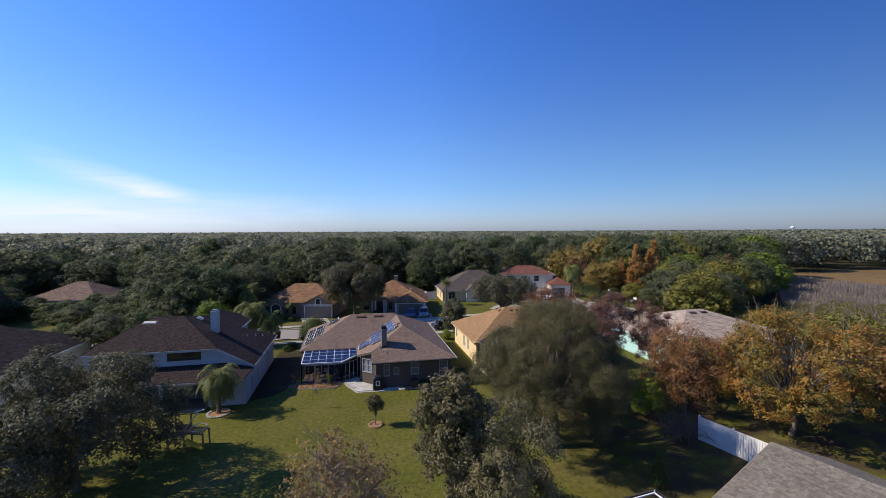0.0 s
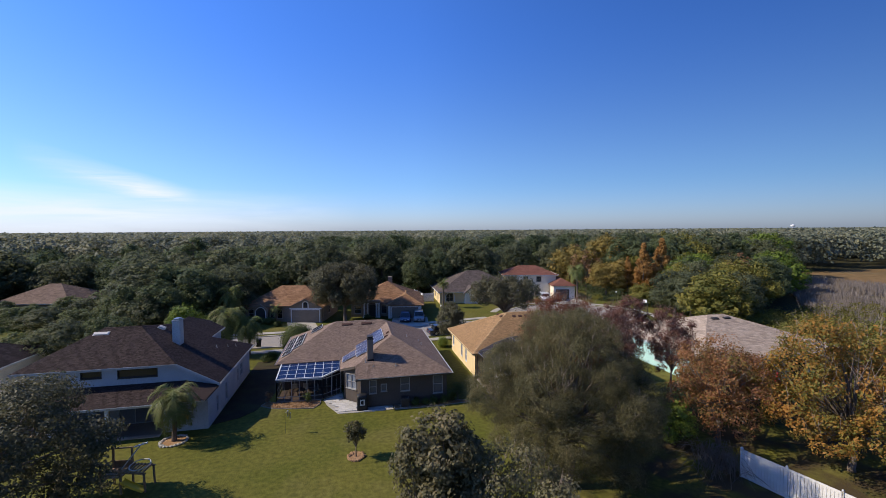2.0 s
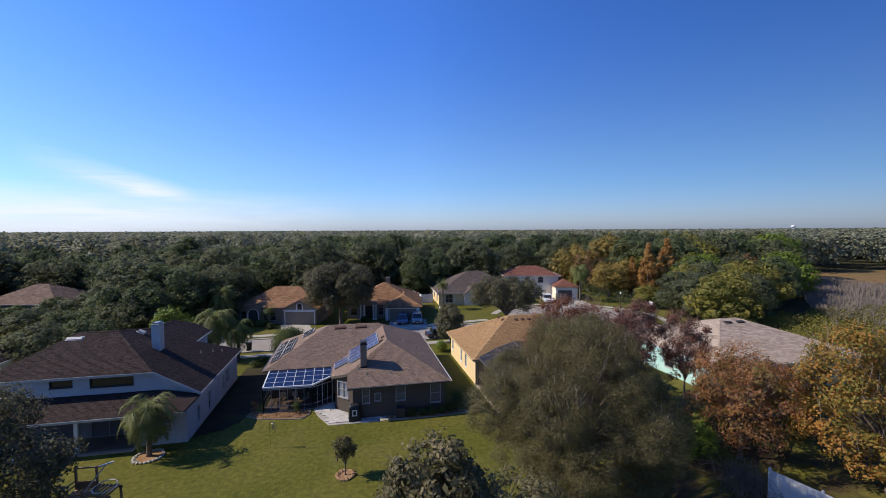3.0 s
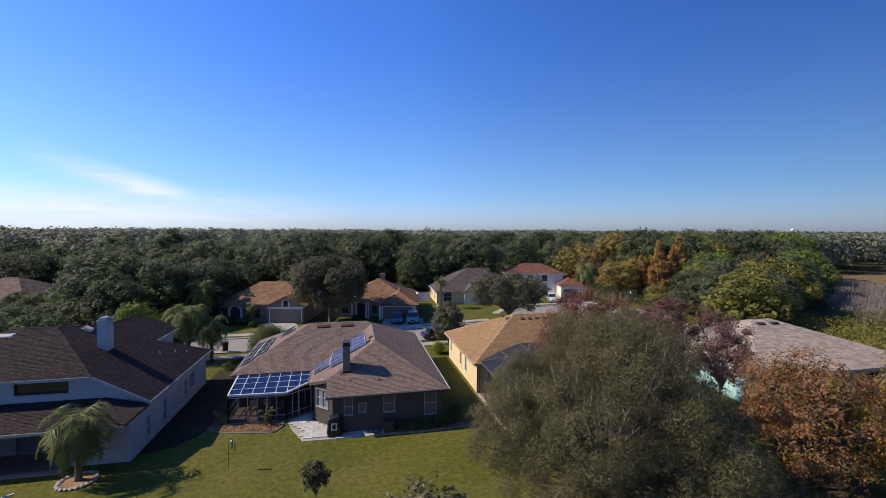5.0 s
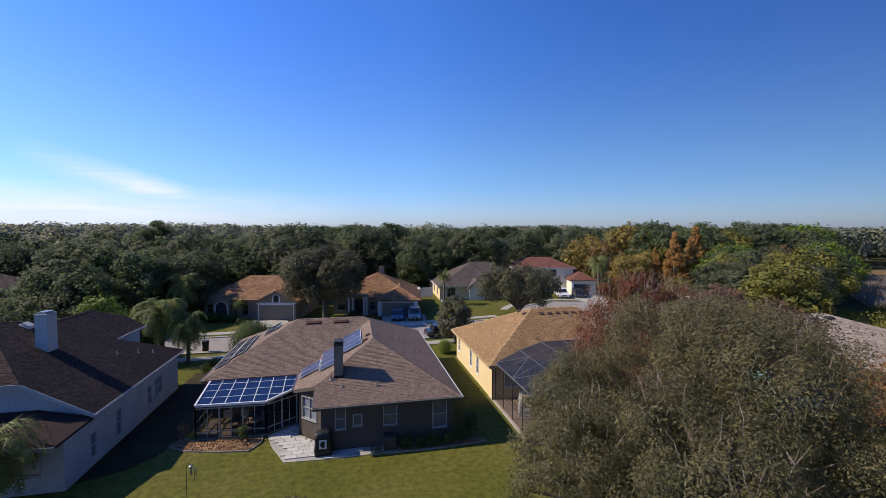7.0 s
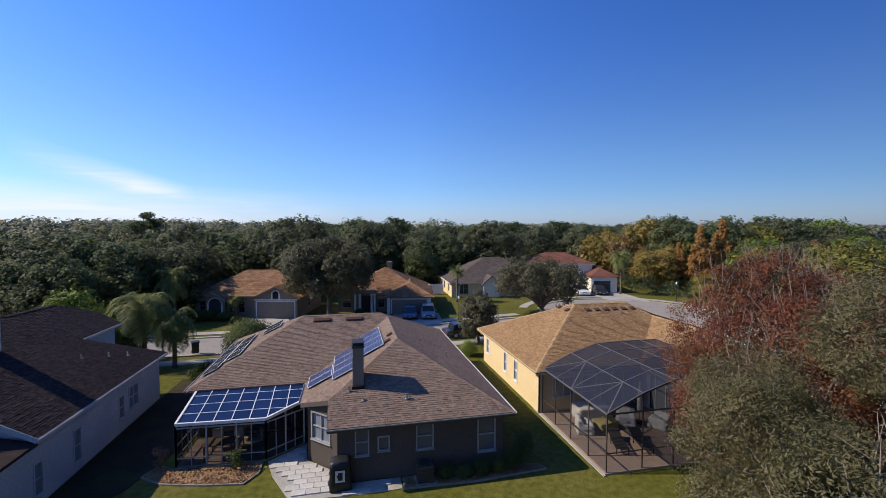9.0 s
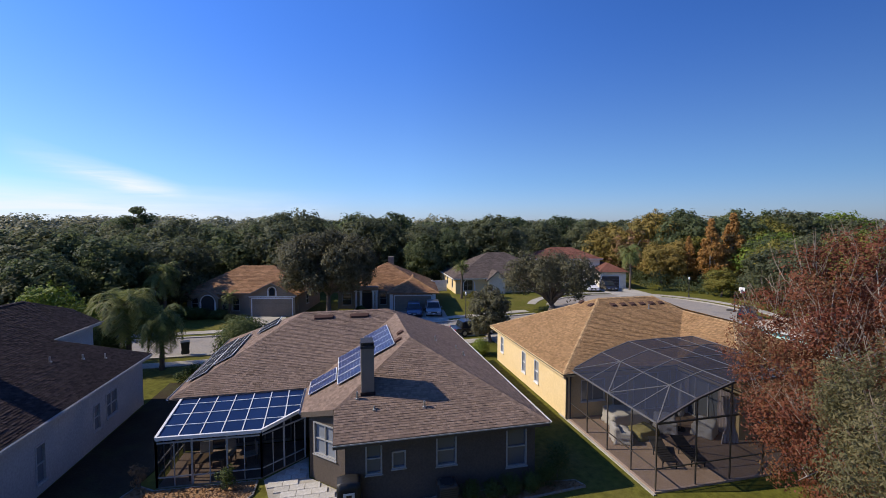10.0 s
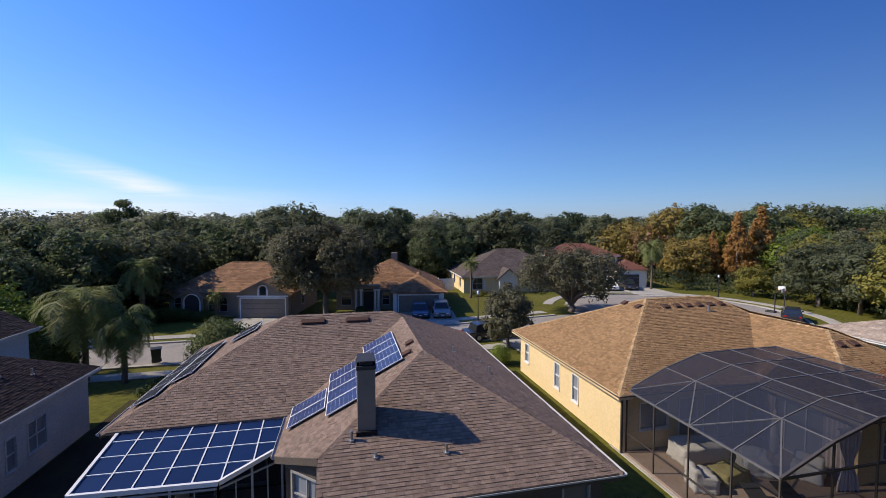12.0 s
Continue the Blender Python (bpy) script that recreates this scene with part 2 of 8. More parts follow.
M_DARK = mat("dark_vinyl", (0.025, 0.024, 0.024), (0.035, 0.033, 0.032), 3.0, 0.6, 0.2, 30)
M_GLASS = glass_mat("window_glass")
# roof glass with the sky's blue reflection put into the base colour
M_SKYTINT_GLASS = mat("sky_tinted_roof_glass", (0.007, 0.018, 0.062), (0.01, 0.023, 0.074), 0.8, 0.3, spec=0.28, fine=0.15, island=0.12)
M_CELL = mat("solar_cell", (0.02, 0.032, 0.09), (0.027, 0.042, 0.112), 2.0, 0.3, spec=0.35, fine=0.15, island=0.3)
M_SCREEN = screen_mat("insect_screen", (0.014, 0.015, 0.018), 0.66)
M_SCREEN_ROOM = screen_mat("dark_insect_screen", (0.018, 0.018, 0.019), 0.46)
M_SCREEN_TOP = screen_mat("dense_insect_screen", (0.026, 0.03, 0.045), 0.2)
M_CONC = mat("concrete", (0.325, 0.305, 0.265), (0.385, 0.362, 0.32), 0.6, 0.9, 0.3, 30, spec=0.2, stain=(0.27, 0.25, 0.215))
M_PAVER = mat("pale_paver", (0.416, 0.400, 0.368), (0.480, 0.464, 0.432), 1.0, 0.85, 0.3, 40, spec=0.2, island=0.12)
M_BRICKDECK = mat("brown_deck", (0.32, 0.235, 0.18), (0.38, 0.285, 0.225), 1.2, 0.85, 0.3, 40, spec=0.2, island=0.15)
M_ASPH = mat("sunbleached_asphalt", (0.255, 0.232, 0.205), (0.295, 0.268, 0.235), 0.4, 0.95, 0.4, 80, spec=0.2, stain=(0.2, 0.19, 0.185))
M_BARK = mat("bark", (0.12, 0.095, 0.075), (0.18, 0.15, 0.125), 2.0, 0.95, 0.8, 25, spec=0.1, stretch=(1, 1, 0.25))
M_PALEBARK = mat("pale_bark", (0.30, 0.26, 0.23), (0.38, 0.34, 0.30), 2.0, 0.95, 0.5, 25, spec=0.1, stretch=(1, 1, 0.25))
M_MULCH = mat("bark_mulch", (0.26, 0.15, 0.075), (0.36, 0.23, 0.13), 3.0, 0.95, 1.0, 16, spec=0.1, fine=0.7)
M_WETLAND = mat("brown_marsh", (0.15, 0.096, 0.042), (0.2, 0.13, 0.058), 0.03, 0.95, 0.8, 2, spec=0.1, fine=0.5, stain=(0.12, 0.11, 0.06), stain_scale=0.02)
M_WOOD = mat("weathered_wood", (0.2, 0.135, 0.082), (0.26, 0.18, 0.11), 2.0, 0.8, 0.3, 20, stretch=(1, 1, 0.3))
M_YELLOW = mat("yellow_plastic", (0.75, 0.52, 0.05), (0.68, 0.46, 0.05), 2.0, 0.4, fine=0.1)
M_CANVAS = mat("grey_canvas", (0.52, 0.5, 0.46), (0.6, 0.575, 0.535), 1.5, 0.9, 0.4, 8, spec=0.1)
M_DRAPE = mat("mauve_drape", (0.58, 0.51, 0.5), (0.65, 0.58, 0.56), 2.0, 0.9, fine=0.2, spec=0.1)
M_OLIVE = mat("olive_canvas", (0.24, 0.21, 0.09), (0.28, 0.25, 0.11), 1.5, 0.9, 0.3, 8, spec=0.1)
M_BLACK = mat("black_cover", (0.012, 0.012, 0.013), (0.02, 0.02, 0.021), 2.0, 0.5, 0.2, 12)
M_RED = mat("red_fabric", (0.55, 0.03, 0.02), (0.48, 0.025, 0.02), 2.0, 0.8, fine=0.2)
M_METAL = mat("grey_metal", (0.4, 0.4, 0.4), (0.33, 0.33, 0.33), 3.0, 0.4, metal=0.8)
M_TYRE = mat("tyre_rubber", (0.02, 0.02, 0.02), (0.028, 0.028, 0.028), 3.0, 0.8)
M_LAMP = mat("lamp_globe", (0.75, 0.75, 0.72), (0.7, 0.7, 0.68), 2.0, 0.3, fine=0.05)

L_OAK = leaf_mat("oak_leaves", [(0.074, 0.072, 0.036), (0.121, 0.112, 0.055), (0.179, 0.154, 0.078), (0.253, 0.206, 0.119)], 0.38)
L_DARK = leaf_mat("dark_leaves", [(0.046, 0.052, 0.034), (0.084, 0.088, 0.052), (0.134, 0.127, 0.076), (0.23, 0.202, 0.127)], 0.4)
L_ELM = leaf_mat("dull_olive_leaves", [(0.058, 0.057, 0.027), (0.102, 0.096, 0.043), (0.158, 0.14, 0.064), (0.25, 0.21, 0.108)], 0.42, big=0.9)
L_GREYBROWN = leaf_mat("grey_brown_leaves", [(0.064, 0.064, 0.039), (0.1, 0.097, 0.055), (0.14, 0.132, 0.075), (0.195, 0.178, 0.105)], 0.4, big=0.4)
L_GREY = leaf_mat("grey_green_leaves", [(0.104, 0.099, 0.052), (0.164, 0.151, 0.077), (0.236, 0.207, 0.109), (0.328, 0.283, 0.169)], 0.4)
L_RED = leaf_mat("red_brown_leaves", [(0.107, 0.033, 0.021), (0.164, 0.053, 0.029), (0.205, 0.082, 0.041), (0.156, 0.123, 0.057)], 0.42, big=0.6)
L_GUM = leaf_mat("brown_red_leaves", [(0.143, 0.137, 0.04), (0.218, 0.13, 0.048), (0.319, 0.144, 0.066), (0.42, 0.216, 0.113)], 0.45, big=0.6)
L_ORANGE = leaf_mat("orange_leaves", [(0.13, 0.14, 0.038), (0.216, 0.184, 0.043), (0.367, 0.189, 0.045), (0.432, 0.211, 0.054)], 0.45, big=0.6)
L_GOLD = leaf_mat("golden_leaves", [(0.18, 0.15, 0.045), (0.25, 0.195, 0.055), (0.31, 0.23, 0.066), (0.37, 0.26, 0.08)], 0.4)
L_RUST = leaf_mat("rust_leaves", [(0.25, 0.135, 0.045), (0.32, 0.175, 0.055), (0.39, 0.215, 0.068), (0.44, 0.25, 0.085)], 0.4)
L_BRIGHT = leaf_mat("bright_green_leaves", [(0.07, 0.11, 0.018), (0.11, 0.16, 0.025), (0.16, 0.21, 0.032), (0.22, 0.26, 0.045)])
L_YELLOWGREEN = leaf_mat("yellow_green_leaves", [(0.078, 0.09, 0.02), (0.134, 0.134, 0.029), (0.202, 0.179, 0.039), (0.269, 0.224, 0.05)])
L_BROWN = leaf_mat("withered_leaves", [(0.14, 0.07, 0.035), (0.2, 0.105, 0.05), (0.26, 0.15, 0.075), (0.3, 0.2, 0.11)])
L_CRAPE = leaf_mat("dull_brown_leaves", [(0.12, 0.1, 0.035), (0.19, 0.13, 0.045), (0.25, 0.155, 0.058), (0.3, 0.2, 0.085)], 0.4)
L_PINK = leaf_mat("dull_pink_leaves", [(0.1, 0.045, 0.035), (0.14, 0.06, 0.045), (0.175, 0.085, 0.065), (0.21, 0.135, 0.105)])
L_WOODS = leaf_mat("woods_leaves", [(0.062, 0.085, 0.042), (0.096, 0.125, 0.058), (0.138, 0.165, 0.076), (0.195, 0.215, 0.1)], 0.55, big=0.11)
# far leaves paled and greyed: the haze of distance is in their colour
L_FARWOODS_HAZE = leaf_mat("hazed_far_woods_leaves", [(0.09, 0.109, 0.079), (0.157, 0.174, 0.117), (0.242, 0.244, 0.155), (0.342, 0.317, 0.2)], 0.4, big=0.05)
L_WOODS_B = leaf_mat("woods_leaves_grey", [(0.072, 0.086, 0.05), (0.108, 0.124, 0.066), (0.15, 0.162, 0.085), (0.205, 0.208, 0.115)], 0.55, big=0.09)
L_PALM = leaf_mat("palm_leaves", [(0.085, 0.115, 0.036), (0.13, 0.165, 0.05), (0.19, 0.21, 0.07), (0.28, 0.27, 0.12)], 0.4)
L_DEADFROND = leaf_mat("dead_frond_leaves", [(0.3, 0.2, 0.04), (0.42, 0.28, 0.05), (0.5, 0.33, 0.06)])
L_HEDGE = leaf_mat("hedge_leaves", [(0.035, 0.055, 0.016), (0.058, 0.085, 0.022), (0.092, 0.12, 0.032), (0.14, 0.16, 0.05)])
L_REED = leaf_mat("pale_reeds", [(0.15, 0.125, 0.1), (0.2, 0.17, 0.145), (0.25, 0.215, 0.185), (0.3, 0.26, 0.23)])
M_BLUECAR = mat("blue_car_paint", (0.015, 0.03, 0.09), (0.018, 0.035, 0.1), 2.0, 0.3, spec=0.5, fine=0.05, coat=0.6)
M_SILVERCAR = mat("silver_car_paint", (0.19, 0.2, 0.21), (0.22, 0.23, 0.24), 2.0, 0.3, spec=0.5, fine=0.05, coat=0.6, metal=0.3)
M_BLACKCAR = mat("black_car_paint", (0.012, 0.012, 0.014), (0.016, 0.016, 0.018), 2.0, 0.3, spec=0.5, fine=0.05, coat=0.6)
M_WHITECAR = mat("white_car_paint", (0.65, 0.65, 0.65), (0.62, 0.62, 0.62), 2.0, 0.3, spec=0.5, fine=0.05, coat=0.6)
M_FIELD = mat("dry_field", (0.28, 0.21, 0.11), (0.34, 0.26, 0.15), 0.05, 0.95, 0.5, 2, spec=0.1)
M_TWIG = mat("pale_twigs", (0.24, 0.19, 0.15), (0.3, 0.24, 0.2), 2.0, 0.95, spec=0.1)
M_TAILLIGHT = mat("red_lens", (0.35, 0.015, 0.012), (0.3, 0.012, 0.01), 2.0, 0.2, fine=0.05)
M_HEADLIGHT = mat("clear_lens", (0.6, 0.6, 0.6), (0.55, 0.55, 0.55), 2.0, 0.15, fine=0.05)
M_VENT = mat("brown_vent_metal", (0.075, 0.045, 0.036), (0.09, 0.055, 0.045), 3.0, 0.9, spec=0.05, fine=0.2)
M_GUTTER = mat("dull_white_gutter", (0.42, 0.42, 0.41), (0.36, 0.36, 0.35), 3.0, 0.5, fine=0.2)
M_TRIM = mat("taupe_trim", (0.17, 0.14, 0.11), (0.2, 0.165, 0.13), 2.0, 0.6, fine=0.15)
# pale blinds; on the angled window this paleness is painted sky reflection
M_BLIND_SKYPANE = glass_mat("blind_and_sky_glass", (0.2, 0.22, 0.25), 0.15)
M_SH_I = mat("dull_brown_shingle", (0.16, 0.112, 0.085), (0.195, 0.137, 0.105), 0.7, 0.92, 0.5, 60, spec=0.15, island=0.22, fine=0.6)
M_GREYPANE = glass_mat("dim_blind_behind_glass", (0.09, 0.1, 0.12), 0.12)
M_GREENBIN = mat("dark_bin_plastic", (0.018, 0.022, 0.02), (0.025, 0.03, 0.027), 2.0, 0.5, fine=0.1)
# white frame paint with the shade under eaves put into its colour
M_SHADED_WHITE = mat("shaded_white_paint", (0.3, 0.3, 0.29), (0.27, 0.27, 0.265), 2.0, 0.5, fine=0.12)
# soil colour darkened to carry the house shadow that falls on it
M_SHADED_SOIL = mat("shaded_soil", (0.034, 0.026, 0.017), (0.05, 0.04, 0.025), 0.8, 0.95, 0.8, 12, spec=0.1, stain=(0.05, 0.05, 0.02))
M_SH_H = mat("weathered_grey_shingle", (0.155, 0.137, 0.112), (0.19, 0.168, 0.138), 0.6, 0.92, 0.5, 60, spec=0.15, island=0.2, fine=0.5)


# ---- builders ----
def thing(name, m=Matrix(), label="", category="", group="", kind=""):
    ob = new(name)
    ob.empty_display_size = 0.3
    ob.matrix_basis = m
    return tagged(ob, label, category, group, kind)


def mesh_of(name, verts, faces, material, smooth=False):
    me = bpy.data.meshes.new(name)
    me.from_pydata([tuple(v) for v in verts], [], faces)
    me.materials.append(material)
    if smooth:
        me.polygons.foreach_set("use_smooth", [True] * len(me.polygons))
    me.update()
    return me


def quads_mesh(name, quads, material):
    """A mesh of loose four-cornered leaves from an array (n, 4, 3)."""
    n = len(quads)
    me = bpy.data.meshes.new(name)
    me.vertices.add(n * 4)
    me.vertices.foreach_set("co", quads.reshape(-1).astype(np.float32))
    me.loops.add(n * 4)
    me.loops.foreach_set("vertex_index", np.arange(n * 4, dtype=np.int32))
    me.polygons.add(n)
    me.polygons.foreach_set("loop_start", np.arange(n, dtype=np.int32) * 4)
    me.polygons.foreach_set("loop_total", np.full(n, 4, dtype=np.int32))
    me.materials.append(material)
    me.update(calc_edges=True)
    return me


def part(name, me, parent, label="", m=None, kind=""):
    """Links a mesh as one object under a thing or a part."""
    ob = new(name, me)
    ob.parent = parent
    if m is not None:
        ob.matrix_basis = m
    return tagged(ob, label, "", "", kind)


class Geo:
    """Collects vertices and faces of one mesh."""

    def __init__(self):
        self.v, self.f = [], []

    def add(self, verts, faces):
        k = len(self.v)
        self.v += [tuple(p) for p in verts]
        self.f += [tuple(i + k for i in f) for f in faces]
        return self

    def box(self, x0, y0, z0, x1, y1, z1, m=None, bevel=0.0):
        if bevel:
            bm = bmesh.new()
            bmesh.ops.create_cube(bm, size=1.0)
            for v in bm.verts:
                v.co = Vector(((x0 + x1) / 2 + v.co.x * (x1 - x0), (y0 + y1) / 2 + v.co.y * (y1 - y0), (z0 + z1) / 2 + v.co.z * (z1 - z0)))
            bmesh.ops.bevel(bm, geom=list(bm.edges), offset=bevel, segments=2, affect="EDGES", profile=0.5)
            if m is not None:
                bm.transform(m)
            bm.verts.index_update()
            self.add([v.co for v in bm.verts], [[v.index for v in f.verts] for f in bm.faces])
            bm.free()
            return self
        p = [Vector(c) for c in ((x0, y0, z0), (x1, y0, z0), (x1, y1, z0), (x0, y1, z0), (x0, y0, z1), (x1, y0, z1), (x1, y1, z1), (x0, y1, z1))]
        if m is not None:
            p = [m @ q for q in p]
        return self.add(p, [(3, 2, 1, 0), (4, 5, 6, 7), (0, 1, 5, 4), (1, 2, 6, 5), (2, 3, 7, 6), (3, 0, 4, 7)])

    def bar(self, a, b, w, h=None):
        """A straight square bar from a to b."""
        a, b = Vector(a), Vector(b)
        d = b - a
        m = Matrix.Translation(a) @ d.to_track_quat("Z", "Y").to_matrix().to_4x4()
        h = h or w
        return self.box(-w / 2, -h / 2, 0, w / 2, h / 2, d.length, m)

    def tube(self, pts, radii, sides=7, cap=True):
        """A round tapered tube along points."""
        pts = [Vector(p) for p in pts]
        k = len(self.v)
        for i, p in enumerate(pts):
            d = (pts[min(i + 1, len(pts) - 1)] - pts[max(i - 1, 0)]).normalized()
            u = d.cross(Vector((0.31, 0.87, 0.11))).normalized()
            w = d.cross(u)
            for j in range(sides):
                a = 2 * math.pi * j / sides
                q = p + (u * math.cos(a) + w * math.sin(a)) * radii[i]
                self.v.append((q.x, q.y, q.z))
        for i in range(len(pts) - 1):
            for j in range(sides):
                a, b = k + i * sides + j, k + i * sides + (j + 1) % sides
                self.f.append((a, b, b + sides, a + sides))
        if cap:
            self.f.append(tuple(k + j for j in reversed(range(sides))))
            self.f.append(tuple(k + (len(pts) - 1) * sides + j for j in range(sides)))
        return self

    def disc(self, x, y, z0, z1, r, sides=24, r1=None):
        return self.tube([(x, y, z0), (x, y, z1)], [r, r if r1 is None else r1], sides)

    def prism(self, ring, z0, z1):
        n = len(ring)
        k = len(self.v)
        self.v += [(x, y, z0) for x, y in ring] + [(x, y, z1) for x, y in ring]
        self.f += [tuple(k + i for i in reversed(range(n))), tuple(k + n + i for i in range(n))]
        self.f += [(k + i, k + (i + 1) % n, k + n + (i + 1) % n, k + n + i) for i in range(n)]
        return self

    def mesh(self, name, material, smooth=False):
        return mesh_of(name, self.v, self.f, material, smooth)


def clip_poly(poly, u0, u1, v0, v1):
    """The part of a flat polygon inside a rectangle."""
    for axis, lim, sign in ((0, u0, 1), (0, u1, -1), (1, v0, 1), (1, v1, -1)):
        out = []
        for i, p in enumerate(poly):
            q = poly[(i + 1) % len(poly)]
            a, b = sign * (p[axis] - lim), sign * (q[axis] - lim)
            if a >= 0:
                out.append(p)
            if (a > 0) != (b > 0) and a != b and (a >= 0) != (b >= 0):
                t = a / (a - b)
                out.append((p[0] + t * (q[0] - p[0]), p[1] + t * (q[1] - p[1])))
        poly = out
        if len(poly) < 3:
            return []
    return poly


def slope_frame(poly):
    """Origin, the level direction, the way up the slope and the normal of a roof plane."""
    p = [Vector(q) for q in poly]
    nrm = sum(((p[i] - p[0]).cross(p[i + 1] - p[0]) for i in range(1, len(p) - 1)), Vector()).normalized()
    if nrm.z < 0:
        nrm.negate()
    u = Vector((0, 0, 1)).cross(nrm).normalized()
    v = nrm.cross(u)
    low = min(p, key=lambda q: q.z)
    return low, u, v, nrm


def shingle_planes(polys, rng, tab=0.2, course=0.118, near=None, lift=0.017):
    """Overlapping shingles cut to roof planes. Returns the joined rest and the list of single ones that lie in the box near."""
    rest, single = Geo(), []
    for poly in polys:
        o, u, v, nrm = slope_frame(poly)
        flat = [((Vector(q) - o).dot(u), (Vector(q) - o).dot(v)) for q in poly]
        if sum(flat[i][0] * flat[(i + 1) % len(flat)][1] - flat[(i + 1) % len(flat)][0] * flat[i][1] for i in range(len(flat))) < 0:
            flat.reverse()
        umin, umax = min(p[0] for p in flat), max(p[0] for p in flat)
        vmax = max(p[1] for p in flat)
        row = 0
        vv = 0.0
        while vv < vmax:
            uu = umin - rng.random() * tab
            strip = clip_poly(flat, umin - 1, umax + 1, vv, vv + course)
            if strip:
                s0, s1 = min(p[0] for p in strip), max(p[0] for p in strip)
                uu = s0 - rng.random() * tab
                while uu < s1:
                    wdt = tab * rng.choice((0.55, 0.8, 1.0, 1.0, 1.25))
                    c = clip_poly(strip, uu, uu + wdt - 0.006, vv, vv + course)
                    uu += wdt
                    if len(c) < 3:
                        continue
                    th = lift * rng.choice((0.6, 0.8, 1.0, 1.15, 1.4))
                    top = [o + u * a + v * b + nrm * (0.004 + th * (1 - 0.75 * (b - vv) / course)) for a, b in c]
                    bot = [o + u * a + v * b - nrm * 0.004 for a, b in c]
                    n = len(c)
                    faces = [tuple(range(n))] + [((i + 1) % n, i, n + i, n + (i + 1) % n) for i in range(n) if (c[i][1] + c[(i + 1) % n][1]) / 2 < vv + course * 0.6]
                    mid = sum(top, Vector()) / n
                    if near and len(c) == 4 and near[0] <= mid.x <= near[1] and near[2] <= mid.y <= near[3] and len(single) < 300:
                        single.append((top + bot, faces, mid))
                    else:
                        rest.add(top + bot, faces)
            vv += course
            row += 1
    return rest, single


def roof_slab(polys, thick=0.1):
    """Roof decking: each plane with a thickness below it."""
    g = Geo()
    for poly in polys:
        _, _, _, nrm = slope_frame(poly)
        p = [Vector(q) for q in poly]
        if (p[1] - p[0]).cross(p[2] - p[0]).z < 0:
            p.reverse()
        n = len(p)
        b = [q - Vector((0, 0, thick)) for q in p]
        g.add(p + b, [tuple(range(n)), tuple(reversed(range(n, 2 * n)))] + [((i + 1) % n, i, n + i, n + (i + 1) % n) for i in range(n)])
    return g


def ridge_caps(lines, rng, w=0.13, step=0.2):
    """Folded cap shingles along ridges and hips, from the low end up."""
    g = Geo()
    for a, b in lines:
        a, b = Vector(a), Vector(b)
        if a.z > b.z:
            a, b = b, a
        d = (b - a)
        n = max(2, int(d.length / step))
        d.normalize()
        s = d.cross(Vector((0, 0, 1))).normalized()
        for i in range(n):
            p = a + (b - a) * (i / n)
            q = a + (b - a) * ((i + 1.15) / n)
            h = 0.03 + 0.006 * rng.random()
            up = Vector((0, 0, 1))
            g.add([p - s * w - up * 0.025, p + up * h, p + s * w - up * 0.025, q - s * w - up * 0.035, q + up * (h - 0.012), q + s * w - up * 0.035],
                  [(0, 1, 4, 3), (1, 2, 5, 4), (0, 2, 1)])
    return g


def wall_geo(g, a, b, z0, z1, thick, openings=(), m=None, trim_start=False):
    """A straight wall from a to b, its inner side to the left, with openings (from, to, sill, head) along it."""
    ax, ay = a
    dx, dy = b[0] - ax, b[1] - ay
    ln = math.hypot(dx, dy)
    mm = Matrix.Translation((ax, ay, 0)) @ Matrix.Rotation(math.atan2(dy, dx), 4, "Z")
    if m is not None:
        mm = m @ mm
    start = thick if trim_start else 0.0
    ss = sorted({start, ln, *(o[0] for o in openings), *(o[1] for o in openings)})
    zs = sorted({z0, z1, *(min(max(o[2], z0), z1) for o in openings), *(min(max(o[3], z0), z1) for o in openings)})
    ns, nz = len(ss) - 1, len(zs) - 1

    def solid(i, j):
        if not (0 <= i < ns and 0 <= j < nz):
            return False
        a, b = (ss[i] + ss[i + 1]) / 2, (zs[j] + zs[j + 1]) / 2
        return not any(o[0] < a < o[1] and o[2] < b < o[3] for o in openings)
    index, verts, faces = {}, [], []

    def vid(i, j, k):
        if (i, j, k) not in index:
            index[i, j, k] = len(verts)
            verts.append(mm @ Vector((ss[i], k * thick, zs[j])))
        return index[i, j, k]
    for i in range(ns):
        for j in range(nz):
            if not solid(i, j):
                continue
            faces.append([vid(i, j, 0), vid(i + 1, j, 0), vid(i + 1, j + 1, 0), vid(i, j + 1, 0)])
            faces.append([vid(i, j, 1), vid(i, j + 1, 1), vid(i + 1, j + 1, 1), vid(i + 1, j, 1)])
            for di, dj, p, q in ((-1, 0, (i, j + 1), (i, j)), (1, 0, (i + 1, j), (i + 1, j + 1)), (0, -1, (i, j), (i + 1, j)), (0, 1, (i + 1, j + 1), (i, j + 1))):
                if not solid(i + di, j + dj):
                    faces.append([vid(*p, 0), vid(*p, 1), vid(*q, 1), vid(*q, 0)])
    g.add(verts, faces)
    return mm


